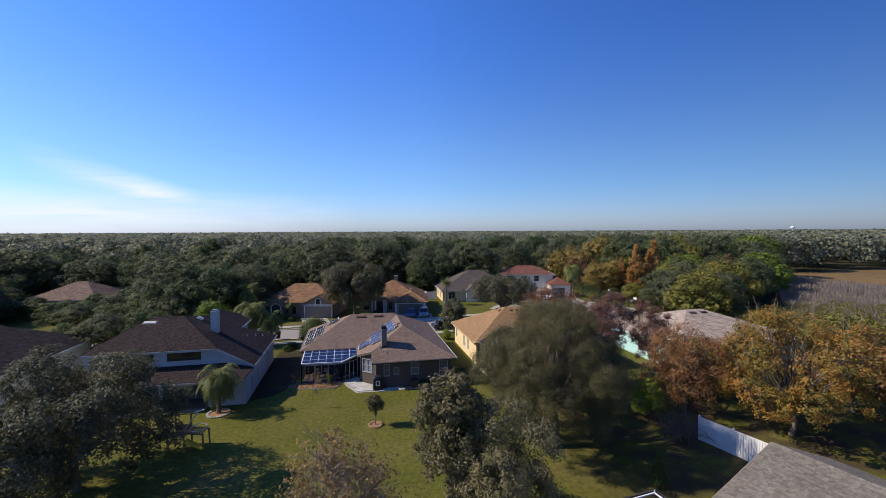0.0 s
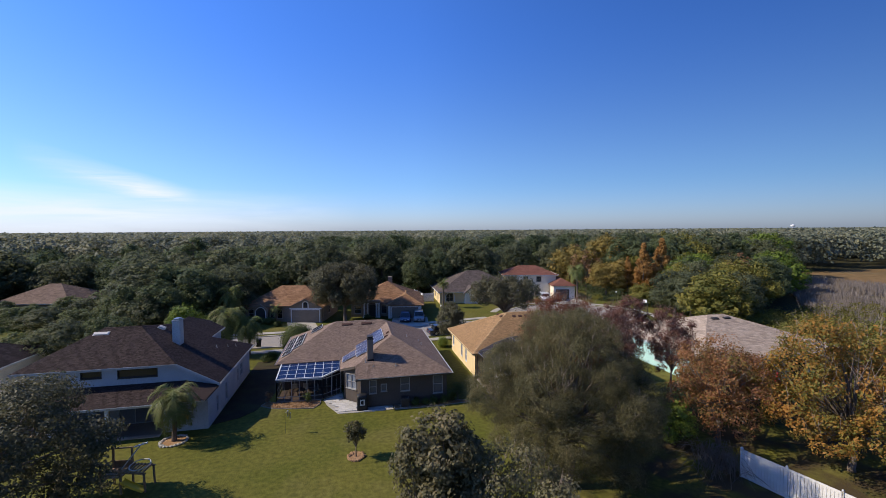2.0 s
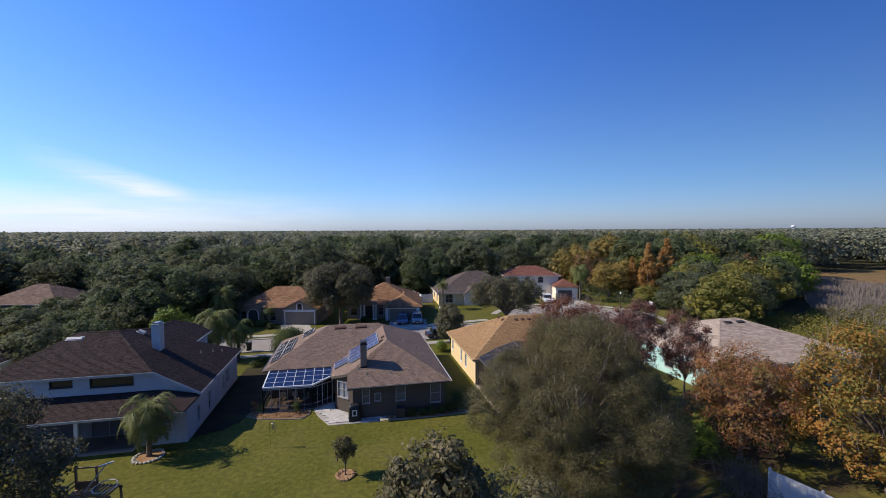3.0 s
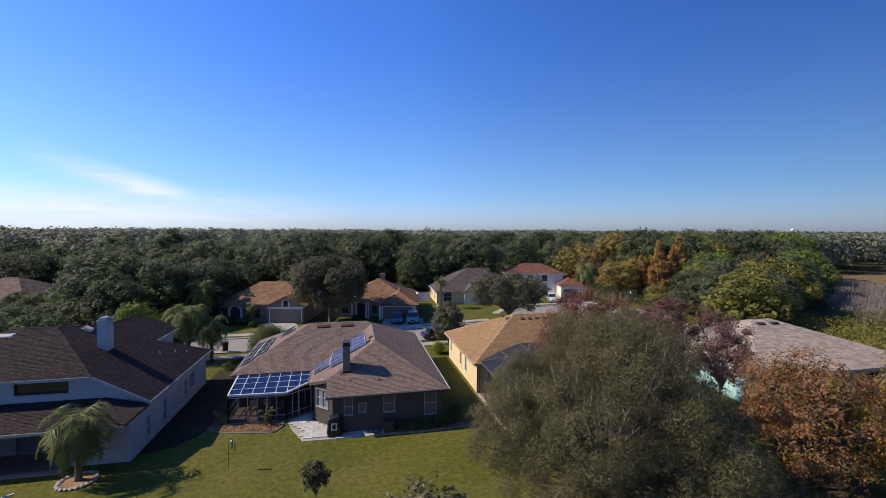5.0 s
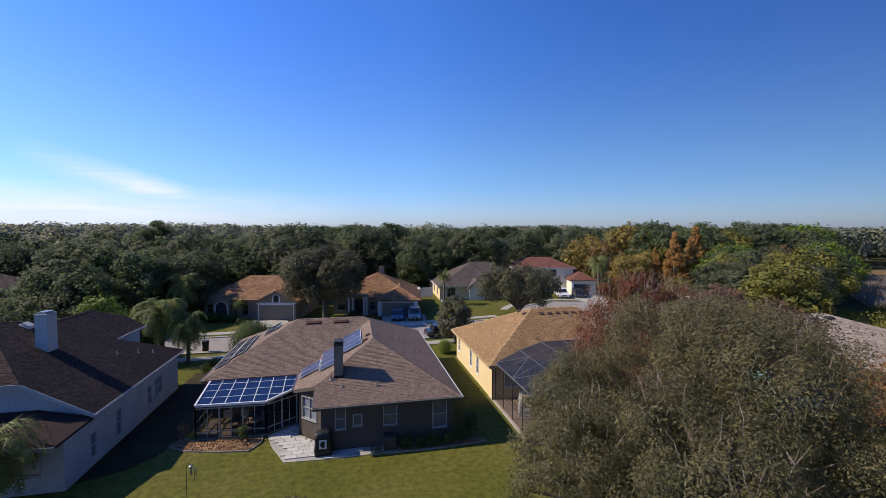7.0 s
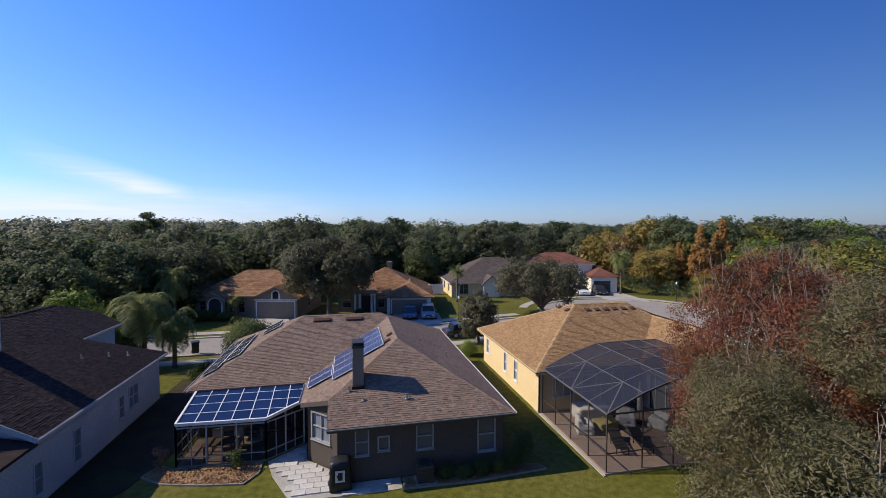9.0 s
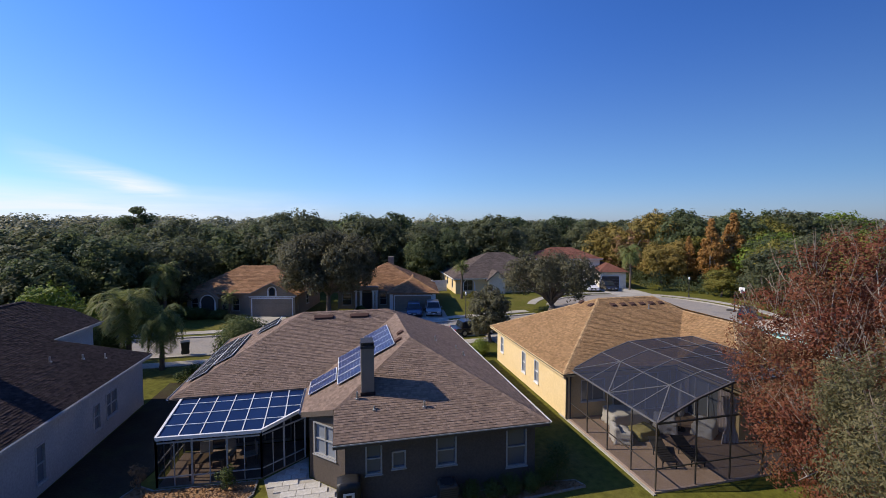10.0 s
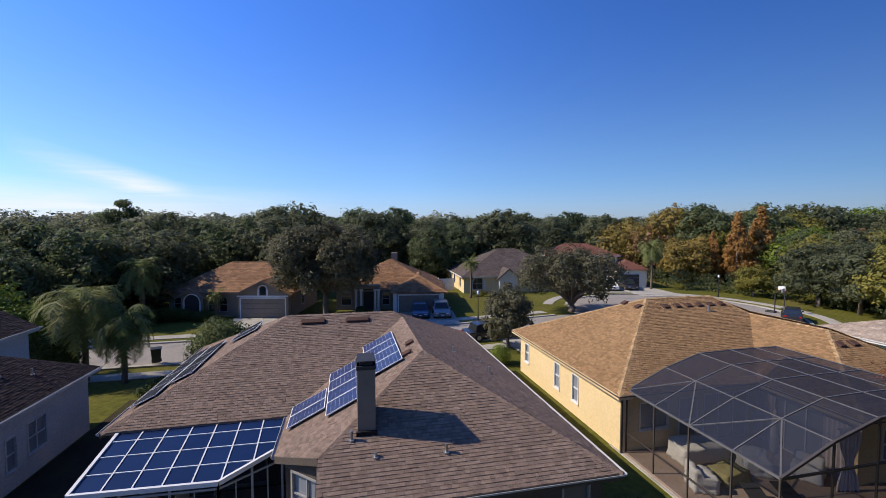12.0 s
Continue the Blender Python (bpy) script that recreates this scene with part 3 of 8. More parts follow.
def window_parts(house, mm, s0, s1, z0, z1, frame_mat=None, mullions=0, rails=1, glass=None, name="window"):
    """A window set into a wall: outer trim, sash bars, sill and panes, as parts."""
    fm = frame_mat or M_SHADED_WHITE
    g = Geo()
    w = 0.05
    g.box(s0 - w, -0.03, z0 - w, s0 + 0.012, 0.06, z1 + w, mm).box(s1 - 0.012, -0.03, z0 - w, s1 + w, 0.06, z1 + w, mm)
    g.box(s0 + 0.012, -0.03, z1 - 0.012, s1 - 0.012, 0.06, z1 + w, mm).box(s0 + 0.012, -0.03, z0 - w, s1 - 0.012, 0.06, z0 + 0.012, mm)
    win = part(name, g.mesh("window_frame", fm), house)
    sill = Geo().box(s0 - w - 0.03, -0.075, z0 - w - 0.035, s1 + w + 0.03, -0.032, z0 - w + 0.005, mm)
    part("sill", sill.mesh("sill", fm), win)
    for i in range(1, rails + 1):
        z = z0 + (z1 - z0) * i / (rails + 1)
        part("sash_rail", Geo().box(s0 + 0.012, 0.0, z - 0.025, s1 - 0.012, 0.055, z + 0.025, mm).mesh("sash_rail", fm), win)
    for i in range(1, mullions + 1):
        s = s0 + (s1 - s0) * i / (mullions + 1)
        part("mullion", Geo().box(s - 0.025, 0.004, z0 + 0.012, s + 0.025, 0.05, z1 - 0.012, mm).mesh("mullion", fm), win)
    for i in range(rails + 1):
        a, b = z0 + (z1 - z0) * i / (rails + 1), z0 + (z1 - z0) * (i + 1) / (rails + 1)
        part("pane", Geo().box(s0 + 0.012, 0.062 if i == 0 else 0.072, a, s1 - 0.012, 0.07 if i == 0 else 0.08, b, mm).mesh("pane", glass or M_GLASS), win)
    return win


def hip_planes(x0, y0, x1, y1, z, pitch):
    """The four planes of a hipped roof over a rectangle of eaves, and its ridge and hip lines."""
    w, d = x1 - x0, y1 - y0
    h = min(w, d) / 2
    if w >= d:
        r0, r1 = Vector((x0 + h, y0 + h, z + h * pitch)), Vector((x1 - h, y0 + h, z + h * pitch))
    else:
        r0, r1 = Vector((x0 + h, y0 + h, z + h * pitch)), Vector((x0 + h, y1 - h, z + h * pitch))
    c = [Vector(p) for p in ((x0, y0, z), (x1, y0, z), (x1, y1, z), (x0, y1, z))]
    if w >= d:
        planes = [[c[0], c[1], r1, r0], [c[1], c[2], r1], [c[2], c[3], r0, r1], [c[3], c[0], r0]]
        lines = [(r0, r1), (c[0], r0), (c[3], r0), (c[1], r1), (c[2], r1)]
    else:
        planes = [[c[0], c[1], r0], [c[1], c[2], r1, r0], [c[2], c[3], r1], [c[3], c[0], r0, r1]]
        lines = [(r0, r1), (c[0], r0), (c[1], r0), (c[2], r1), (c[3], r1)]
    return planes, lines


def add_shingled_roof(house, planes, lines, material, rng, near=None, tab=0.2, course=0.118, fine=True, cap_mat=None):
    roof = part("roof", roof_slab(planes, 0.1).mesh("roof_deck", material), house)
    if fine:
        rest, single = shingle_planes(planes, rng, tab, course, near)
        part("shingles", rest.mesh("shingles", material), roof, kind="stuff")
        caps = ridge_caps(lines, rng)
        if not near:
            part("ridge_capping", caps.mesh("ridge_capping", cap_mat or material), roof, kind="stuff")
            return roof, single
        for i in range(0, len(caps.v), 6):
            part("ridge_cap", mesh_of("ridge_cap", caps.v[i:i + 6], [(0, 1, 4, 3), (1, 2, 5, 4), (0, 2, 1)], cap_mat or material), roof)
        return roof, single
    part("ridge_cap", ridge_caps(lines, rng, 0.15, 0.3).mesh("ridge_cap", cap_mat or material), roof)
    return roof, []


# ---- plants ----
def leaves(centres, radii, per, size, rng, flat=0.75, up=0.35, shell=0.5, jit=0.55, outward=0.5, strand=0.0):
    """Loose leaves round clump centres: an array of small four-cornered blades."""
    c = np.repeat(np.asarray(centres, float), per, axis=0)
    r = np.repeat(np.asarray(radii, float), per)
    n = len(c)
    d = rng.normal(size=(n, 3))
    d /= np.linalg.norm(d, axis=1)[:, None]
    rad = (shell + (1 - shell) * rng.random(n) ** 0.6) * r
    p = c + d * rad[:, None] * np.array([1, 1, flat])
    mid = c.mean(axis=0)
    out = c - mid
    out /= np.linalg.norm(out, axis=1)[:, None] + 1e-6
    nr = d * 0.9 + out * outward + rng.normal(size=(n, 3)) * jit + np.array([0, 0, up])
    nr /= np.linalg.norm(nr, axis=1)[:, None]
    a = np.cross(nr, rng.normal(size=(n, 3)))
    a /= np.linalg.norm(a, axis=1)[:, None]
    if strand:
        a = a * (1 - strand) + (out * 0.5 + np.array([0, 0, 1.0]) + rng.normal(size=(n, 3)) * 0.25) * strand
        a -= nr * np.sum(a * nr, axis=1)[:, None]
        a /= np.linalg.norm(a, axis=1)[:, None] + 1e-6
    b = np.cross(nr, a)
    s = size * (0.6 + 0.8 * rng.random(n))
    a *= (s * (0.5 + 0.7 * strand))[:, None]
    b *= (s * (0.3 - 0.08 * strand))[:, None]
    return np.stack([p - a, p - b * 1.0 + a * 0.1, p + a, p + b], axis=1)


def crown_clumps(n, centre, radii, rng, low=-0.7, hollow=0.55):
    """Clump centres spread unevenly through an egg-shaped crown, thicker towards its outside."""
    out = []
    while len(out) < n:
        d = rng.normal(size=3)
        d /= np.linalg.norm(d)
        if d[2] < low:
            continue
        k = hollow + (1 - hollow) * rng.random() ** 0.7
        k *= 0.88 + 0.2 * math.sin(3.1 * d[0] + 2.3 * d[1] + centre[0]) * math.cos(2.7 * d[2] + centre[1])
        out.append(np.asarray(centre) + d * k * np.asarray(radii))
    return np.array(out)


def limbs(g, base, tips, trunk_r, fork, rng, sides=7, bare=0):
    """A trunk from base to the fork, and limbs that reach from it to the tips."""
    base, fork = Vector(base), Vector(fork)
    mid = base.lerp(fork, 0.5) + Vector((rng.normal() * trunk_r * 0.6, rng.normal() * trunk_r * 0.6, 0))
    g.tube([base - Vector((0, 0, 0.1)), base + Vector((0, 0, 0.15)), mid, fork], [trunk_r * 1.5, trunk_r * 1.08, trunk_r * 0.9, trunk_r * 0.72], 9)
    for tip in tips:
        tip = Vector(tip)
        s = fork.lerp(base, 0.25 * rng.random())
        dv = tip - s
        k = s + dv * 0.45 + Vector((rng.normal() * 0.12, rng.normal() * 0.12, 0.12 + 0.1 * rng.random())) * dv.length * 0.5
        g.tube([s, s.lerp(k, 0.55) + Vector((0, 0, 0.05 * dv.length)), k, k.lerp(tip, 0.6), tip], [trunk_r * 0.5, trunk_r * 0.36, trunk_r * 0.22, trunk_r * 0.13, 0.012], sides, False)
        for _ in range(bare):
            f = 0.45 + 0.5 * rng.random()
            q = k.lerp(tip, f)
            e = q + Vector((rng.normal() * 0.35, rng.normal() * 0.35, 0.25 + 0.5 * rng.random())) * (0.22 * dv.length)
            g.tube([q, q.lerp(e, 0.5) + Vector((rng.normal(), rng.normal(), 0)) * 0.04 * dv.length, e], [0.013, 0.009, 0.004], 4, False)
    return g


def unit(v):
    return v / (np.linalg.norm(v, axis=1)[:, None] + 1e-9)


def lobes_of(n, centre, radii, rng, size=0.46):
    """The rounded masses that a full crown is made of: centres and radii."""
    i = np.arange(n) + 0.5
    z = 1 - 1.75 * i / n
    a = 2.4 * i + rng.uniform(0, 6.28)
    d = np.stack([np.sqrt(np.maximum(0, 1 - z * z)) * np.cos(a), np.sqrt(np.maximum(0, 1 - z * z)) * np.sin(a), z], 1)
    d = unit(d + rng.normal(size=(n, 3)) * 0.22)
    r = size * (0.75 + 0.5 * rng.random(n))
    k = (1.0 - r * 0.95) * (0.85 + 0.25 * rng.random(n))
    c = np.asarray(centre) + d * k[:, None] * np.asarray(radii)
    return c, r * (min(radii) * 0.85 + max(radii) * 0.15)


def on_lobes(lc, lr, n, rng, deep=0.84, low=-0.75):
    """Points spread over the outside of the lobes' union, with the way outward at each."""
    ps, ds = [], []
    got = 0
    while got < n:
        j = rng.choice(len(lc), n, p=lr ** 2 / np.sum(lr ** 2))
        d = unit(rng.normal(size=(n, 3)))
        p = lc[j] + d * (lr[j] * (0.84 + 0.24 * rng.random(n)))[:, None]
        dist = np.linalg.norm(p[:, None, :] - lc[None], axis=2) / lr[None]
        dist[np.arange(n), j] = 9.0
        keep = (dist.min(axis=1) > deep) & (d[:, 2] > low)
        ps.append(p[keep])
        ds.append(d[keep])
        got += keep.sum()
    return np.concatenate(ps)[:n], np.concatenate(ds)[:n]


def blades(p, nr, size, rng, long=0.5, wide=0.3, along=None, strand=0.0):
    """Four-cornered leaves at points with given normals."""
    n = len(p)
    a = unit(np.cross(nr, rng.normal(size=(n, 3))))
    if strand:
        a = a * (1 - strand) + along * strand
        a -= nr * np.sum(a * nr, axis=1)[:, None]
        a = unit(a)
    b = np.cross(nr, a)
    s = size * (0.6 + 0.8 * rng.random(n))
    a = a * (s * long)[:, None]
    b = b * (s * wide)[:, None]
    return np.stack([p - a, p - b + a * 0.1, p + a, p + b + a * 0.1], axis=1)


def lobed_crown(lc, lr, clumps, per, clump_r, leaf, rng, jit=0.5, fill=0.24, strand=0.0, long=0.5, wide=0.3, deep=0.84):
    """Leaves in clumps over the lobes, and coarser inner foliage behind them."""
    cp, cd = on_lobes(lc, lr, clumps, rng, deep)
    rr = np.repeat(clump_r * (0.6 + 0.8 * rng.random(clumps)), per)
    d = unit(rng.normal(size=(clumps * per, 3)))
    out = np.repeat(cd, per, axis=0)
    p = np.repeat(cp, per, axis=0) + d * (rr * (0.25 + 0.75 * rng.random(len(rr)) ** 0.5))[:, None] * np.array([1, 1, 0.8])
    nr = unit(out * 0.8 + d * 0.55 + rng.normal(size=d.shape) * jit + np.array([0, 0, 0.3]))
    along = unit(out * 0.45 + rng.normal(size=d.shape) * 0.3 + np.array([0, 0, 1.0]))
    q = [blades(p, nr, leaf, rng, long, wide, along, strand)]
    if fill:
        for c, r in zip(lc, lr):
            k = int(11 / (fill * fill))
            d = unit(rng.normal(size=(k, 3)))
            q.append(blades(c + d * (r * (0.66 + 0.2 * rng.random(k)))[:, None], unit(d + rng.normal(size=d.shape) * 0.4), fill * r, rng))
    return np.concatenate(q)


def tree(name, m, height, radius, clumps, per, leaf, leaf_m, bark, label, seed, trunk=0.22, low=0.25, clump_r=0.8, group="", bare=0, squash=1.0, hollow=0.5, fork=0.3, limb_n=14, shell=0.35, strand=0.0, lobes=14, size=0.46, fill=0.24, twigs=0, twig_l=0.8, jit=0.5, long=0.5, wide=0.3):
    """A broadleaf tree: trunk with limbs, and a crown of leaves gathered in clumps, over rounded lobes where it is dense."""
    rng = np.random.default_rng(seed)
    t = thing(name, m, label, "tree", group)
    cz = height * (low + 1) / 2
    rz = height * (1 - low) / 2
    rad = (radius * 0.95, radius * 0.95 * squash, rz * 0.95)
    if lobes:
        lc, lr = lobes_of(lobes, (0, 0, cz), rad, rng, size)
        tips = list(lc) + list(on_lobes(lc, lr, max(1, limb_n), rng, 0.7)[0])
        quads = lobed_crown(lc, lr, clumps, per, clump_r, leaf, rng, jit, fill, strand, long, wide)
    else:
        tips = crown_clumps(clumps, (0, 0, cz), (radius * 0.9, radius * 0.9 * squash, rz * 0.92), rng, -0.85, hollow)
        quads = leaves(tips, clump_r * (0.65 + 0.7 * rng.random(clumps)), per, leaf, rng, shell=shell, strand=strand)
        tips = tips[:limb_n]
    g = limbs(Geo(), (0, 0, 0), tips, trunk, (0, 0, height * fork), rng, 6, bare)
    part("trunk", g.mesh("trunk", bark, True), t)
    part("crown", quads_mesh("crown", quads, leaf_m), t)
    if twigs:
        g = Geo()
        cp, cd = on_lobes(lc, lr, twigs, rng, 0.9, -0.2)
        for p, d in zip(cp, cd):
            p, w = Vector(p) - Vector(d) * 0.3, (Vector(d) * 0.55 + Vector((rng.normal() * 0.2, rng.normal() * 0.2, 0.9))).normalized()
            l = twig_l * (0.5 + rng.random())
            e = p + w * l
            mid = p.lerp(e, 0.5) + Vector((rng.normal(), rng.normal(), 0)) * 0.05 * l
            g.tube([p, mid, e], [0.011, 0.008, 0.003], 3, False)
            f = mid + Vector((rng.normal() * 0.4, rng.normal() * 0.4, 0.8)) * 0.4 * l
            g.tube([mid, f], [0.007, 0.003], 3, False)
        part("twig_spray", g.mesh("twig_spray", M_TWIG), t, "bare pale twigs", kind="stuff")
    return t


def palm(name, m, height, frond, count, label, seed, droop=1.0, leaflets=40, group="", trunk=0.16, dead=False):
    """A feather palm: ringed trunk and arching fronds with hanging leaflets."""
    rng = np.random.default_rng(seed)
    t = thing(name, m, label, "palm tree", group)
    zs = np.linspace(0, height, 14)
    pts = [(0.06 * math.sin(z * 0.8), 0.05 * math.cos(z * 0.7), z - (0.1 if i == 0 else 0)) for i, z in enumerate(zs)]
    rad = [trunk * (1.35 if i == 0 else 1.0 + 0.08 * (i % 2)) for i in range(14)]
    part("trunk", Geo().tube(pts, rad, 10).mesh("trunk", M_BARK, True), t)
    quads, stems = [], Geo()
    for i in range(count):
        az = 2.4 * i + rng.random() * 0.5
        el = 1.2 - 1.9 * (i / count) + rng.normal() * 0.12
        ln = frond * (0.85 + 0.3 * rng.random())
        p = Vector(pts[-1])
        d = Vector((math.cos(az) * math.cos(el), math.sin(az) * math.cos(el), math.sin(el)))
        side = Vector((-math.sin(az), math.cos(az), 0))
        chain = [p.copy()]
        for k in range(leaflets):
            d = (d + Vector((0, 0, -0.048 * droop * (46 / leaflets) * (0.5 + k / leaflets)))).normalized()
            p = p + d * (ln / leaflets)
            chain.append(p.copy())
            if k < 3:
                continue
            ll = frond * 0.26 * math.sin(math.pi * (0.12 + 0.84 * k / leaflets)) + 0.06
            for sgn in (-1, 1):
                v = (side * sgn * 0.8 + d * 0.5 + Vector((0, 0, 0.25 - 0.9 * rng.random()))).normalized() * ll * (0.75 + 0.4 * rng.random())
                wv = d * (0.012 * frond)
                e = p + v + Vector((0, 0, -0.18 * ll))
                quads.append([p - wv, p + wv, e + wv * 0.2, e - wv * 0.2])
        stems.tube([chain[0], chain[len(chain) // 3], chain[2 * len(chain) // 3], chain[-1]], [0.03, 0.022, 0.014, 0.004], 4, False)
    part("frond_crown", quads_mesh("fronds", np.array([[tuple(v) for v in q] for q in quads]), L_PALM), t)
    part("stalk_crown", stems.mesh("stalks", L_PALM), t)
    if dead:
        top = Vector(pts[-1])
        cc = np.array([(top.x + 0.25 + 0.1 * k, top.y - 0.35, top.z - 0.35 - 0.12 * k) for k in range(9)])
        part("dead_frond", quads_mesh("dead_frond", leaves(cc, np.full(9, 0.12), 26, 0.22, rng, 1.6), L_DEADFROND), t, "withered yellow frond")
    return t


def shrub(name, m, size, n, leaf_m, label, seed, leaf=0.09, group="", category="shrub"):
    rng = np.random.default_rng(seed)
    t = thing(name, m, label, category, group)
    k = max(5, int(n / 90))
    cc = crown_clumps(k, (0, 0, size[2] * 0.5), (size[0] * 0.4, size[1] * 0.4, size[2] * 0.4), rng, -1, 0.45)
    part("foliage", quads_mesh("foliage", leaves(cc, np.full(k, min(size) * 0.32), n // k, leaf, rng, 1.0, shell=0.4), leaf_m), t)
    g = Geo()
    for c in cc[:5]:
        g.tube([(c[0] * 0.15, c[1] * 0.15, -0.05), (c[0] * 0.5, c[1] * 0.5, c[2] * 0.6), tuple(c)], [0.025, 0.018, 0.006], 5, False)
    part("stem", g.mesh("stem", M_BARK), t)
    return t


# ---- ground, street ----
def ground_sheet():
    """One sheet of land to the horizon, finer near the houses."""
    rs = [0, 30, 60, 90, 130, 200, 320, 520, 900, 1600, 2800, 4700]
    g = Geo()
    seg = 48
    g.v.append((5.0, 45.0, 0.0))
    for r in rs[1:]:
        for j in range(seg):
            a = 2 * math.pi * j / seg
            g.v.append((5 + r * math.cos(a), 45 + r * math.sin(a), 0.0))
    for j in range(seg):
        g.f.append((0, 1 + j, 1 + (j + 1) % seg))
    for i in range(len(rs) - 2):
        for j in range(seg):
            a, b = 1 + i * seg + j, 1 + i * seg + (j + 1) % seg
            g.f.append((a, a + seg, b + seg, b))
    return tagged(new("ground", g.mesh("ground", M_GROUND)), "mown green lawn with leaf litter towards the woods", "ground", "", "structure")


ground_sheet()

CENTRE = [(-130, 52), (-90, 59), (-60, 63.5), (-40, 66), (-25, 66.9), (-15, 67), (-4, 67.2), (6, 67.8), (14, 68.9), (22, 70.2), (30, 71.6), (36.3, 72.6)]


def offset_line(pts, d):
    out = []
    for i, p in enumerate(pts):
        a, b = Vector(pts[max(i - 1, 0)]), Vector(pts[min(i + 1, len(pts) - 1)])
        t = (b - a).normalized()
        out.append((p[0] - t.y * d, p[1] + t.x * d))
    return out


def strip(name, pts, d0, d1, z0, z1, material, label, cat):
    a, b = offset_line(pts, d0), offset_line(pts, d1)
    g = Geo()
    for i in range(len(pts) - 1):
        q = [a[i], a[i + 1], b[i + 1], b[i]]
        g.prism(q, z0, z1)
    return tagged(new(name, g.mesh(name, material)), label, cat, "", "structure")


def arc(cx, cy, r, a0, a1, n):
    return [(cx + r * math.cos(radians(a0 + (a1 - a0) * i / n)), cy + r * math.sin(radians(a0 + (a1 - a0) * i / n))) for i in range(n + 1)]


BULB = (36.3, 72.6, 12.0)
strip("road", CENTRE, -3.1, 3.1, -0.3, 0.012, M_ASPH, "pale sun-bleached asphalt residential street", "road")
tagged(new("road_bulb", Geo().disc(BULB[0], BULB[1], -0.3, 0.016, BULB[2], 48).mesh("road_bulb", M_ASPH)), "round asphalt turning circle at the street's end", "road", "", "structure")
strip("kerb_south", CENTRE[:-2], -3.45, -3.1, -0.3, 0.12, M_CONC, "pale concrete kerb along the street", "kerb")
strip("kerb_north", CENTRE[:-2], 3.1, 3.45, -0.3, 0.12, M_CONC, "pale concrete kerb along the street", "kerb")
strip("kerb_round", arc(BULB[0], BULB[1], BULB[2] + 0.18, 150, -150, 40), -0.18, 0.18, -0.3, 0.12, M_CONC, "curved concrete kerb round the turning circle", "kerb")
strip("pavement_south", CENTRE[:-2], -5.9, -4.6, -0.3, 0.06, M_CONC, "concrete footpath beside the street", "pavement")
strip("pavement_north", CENTRE[:-2], 4.6, 5.9, -0.3, 0.06, M_CONC, "concrete footpath beside the street", "pavement")
strip("pavement_round", arc(BULB[0], BULB[1], BULB[2] + 2.4, 150, -60, 30), -0.6, 0.6, -0.3, 0.06, M_CONC, "curved concrete footpath round the turning circle", "pavement")


def slab(name, ring, z, material, label, cat="driveway"):
    return tagged(new(name, Geo().prism(ring, -0.2, z).mesh(name, material)), label, cat, "", "structure")


slab("driveway_a", [(1.0, 57), (6.4, 57), (6.8, 64.2), (0.6, 64.1)], 0.075, M_CONC, "pale concrete driveway between house and street")
slab("driveway_b", [(-24.5, 60), (-18.8, 60), (-18.2, 63.7), (-25, 63.4)], 0.075, M_CONC, "pale concrete driveway between house and street")
slab("driveway_c", [(-12.8, 79.4), (-8.2, 78.3), (-6.6, 70.9), (-11.2, 70.8)], 0.075, M_CONC, "grey concrete driveway in front of a garage")
slab("driveway_d", [(12.4, 57.5), (17.4, 57.5), (17.8, 65.9), (12, 65.3)], 0.075, M_CONC, "pale concrete driveway between house and street")
slab("driveway_e", [(5.0, 79.2), (11.0, 78.3), (10.2, 71.9), (3.8, 71.3)], 0.075, M_CONC, "grey concrete driveway with two parked cars")
slab("driveway_f", [(42, 99), (48, 98), (46, 81), (40, 82.5)], 0.075, M_CONC, "pale concrete driveway of a two-storey house")
# dark sheet laid where the white house throws its shadow, to deepen it
slab("side_yard", [(-13.0, 41.0), (-11.2, 41.8), (-10.2, 43.0), (-9.6, 44.9), (-9.0, 47.6), (-9.0, 57.2), (-12.9, 57.4)], 0.03, M_SHADED_SOIL, "soil strip painted dark for the shadow between two houses", "ground")
slab("wetland", [(73, 46), (120, 24), (340, 10), (340, 122), (196, 124), (142, 121), (115, 100), (74, 60)], 0.05, M_WETLAND, "brown dry marsh grassland beyond the trees", "marsh")
slab("field", [(14, 265), (60, 262), (112, 400), (40, 420)], 0.05, M_FIELD, "dry tan field in a gap of the woods", "field")


# ---- houses ----
SHINGLE_PIECES = []


def trim_run(house, pts, z, over, fascia_m, lip_m=None, name="fascia"):
    """Fascia, gutter and soffit along an open run of eaves (house to the left of the way), one part a side."""
    for a, b in zip(pts, pts[1:]):
        a, b = Vector((*a, 0)), Vector((*b, 0))
        d = (b - a)
        ln = d.length
        m = Matrix.Translation(a) @ Matrix.Rotation(math.atan2(d.y, d.x), 4, "Z")
        f = part(name, Geo().box(-0.02, -0.022, z - 0.17, ln + 0.02, 0.0, z + 0.012, m).mesh(name, fascia_m), house)
        part("gutter", Geo().add([m @ Vector(p) for x in (-0.05, ln + 0.05) for p in ((x, -0.024, z - 0.06), (x, -0.1, z - 0.03), (x, -0.11, z + 0.022), (x, -0.095, z + 0.022), (x, -0.088, z - 0.018), (x, -0.024, z - 0.045))],
             [(i, (i + 1) % 6, 6 + (i + 1) % 6, 6 + i) for i in range(6)] + [(5, 4, 3, 2, 1, 0), (6, 7, 8, 9, 10, 11)]).mesh("gutter", lip_m or fascia_m), f)
        part("soffit", Geo().box(0.05, 0.002, z - 0.17, ln - 0.05, over, z - 0.155, m).mesh("soffit", fascia_m), f)


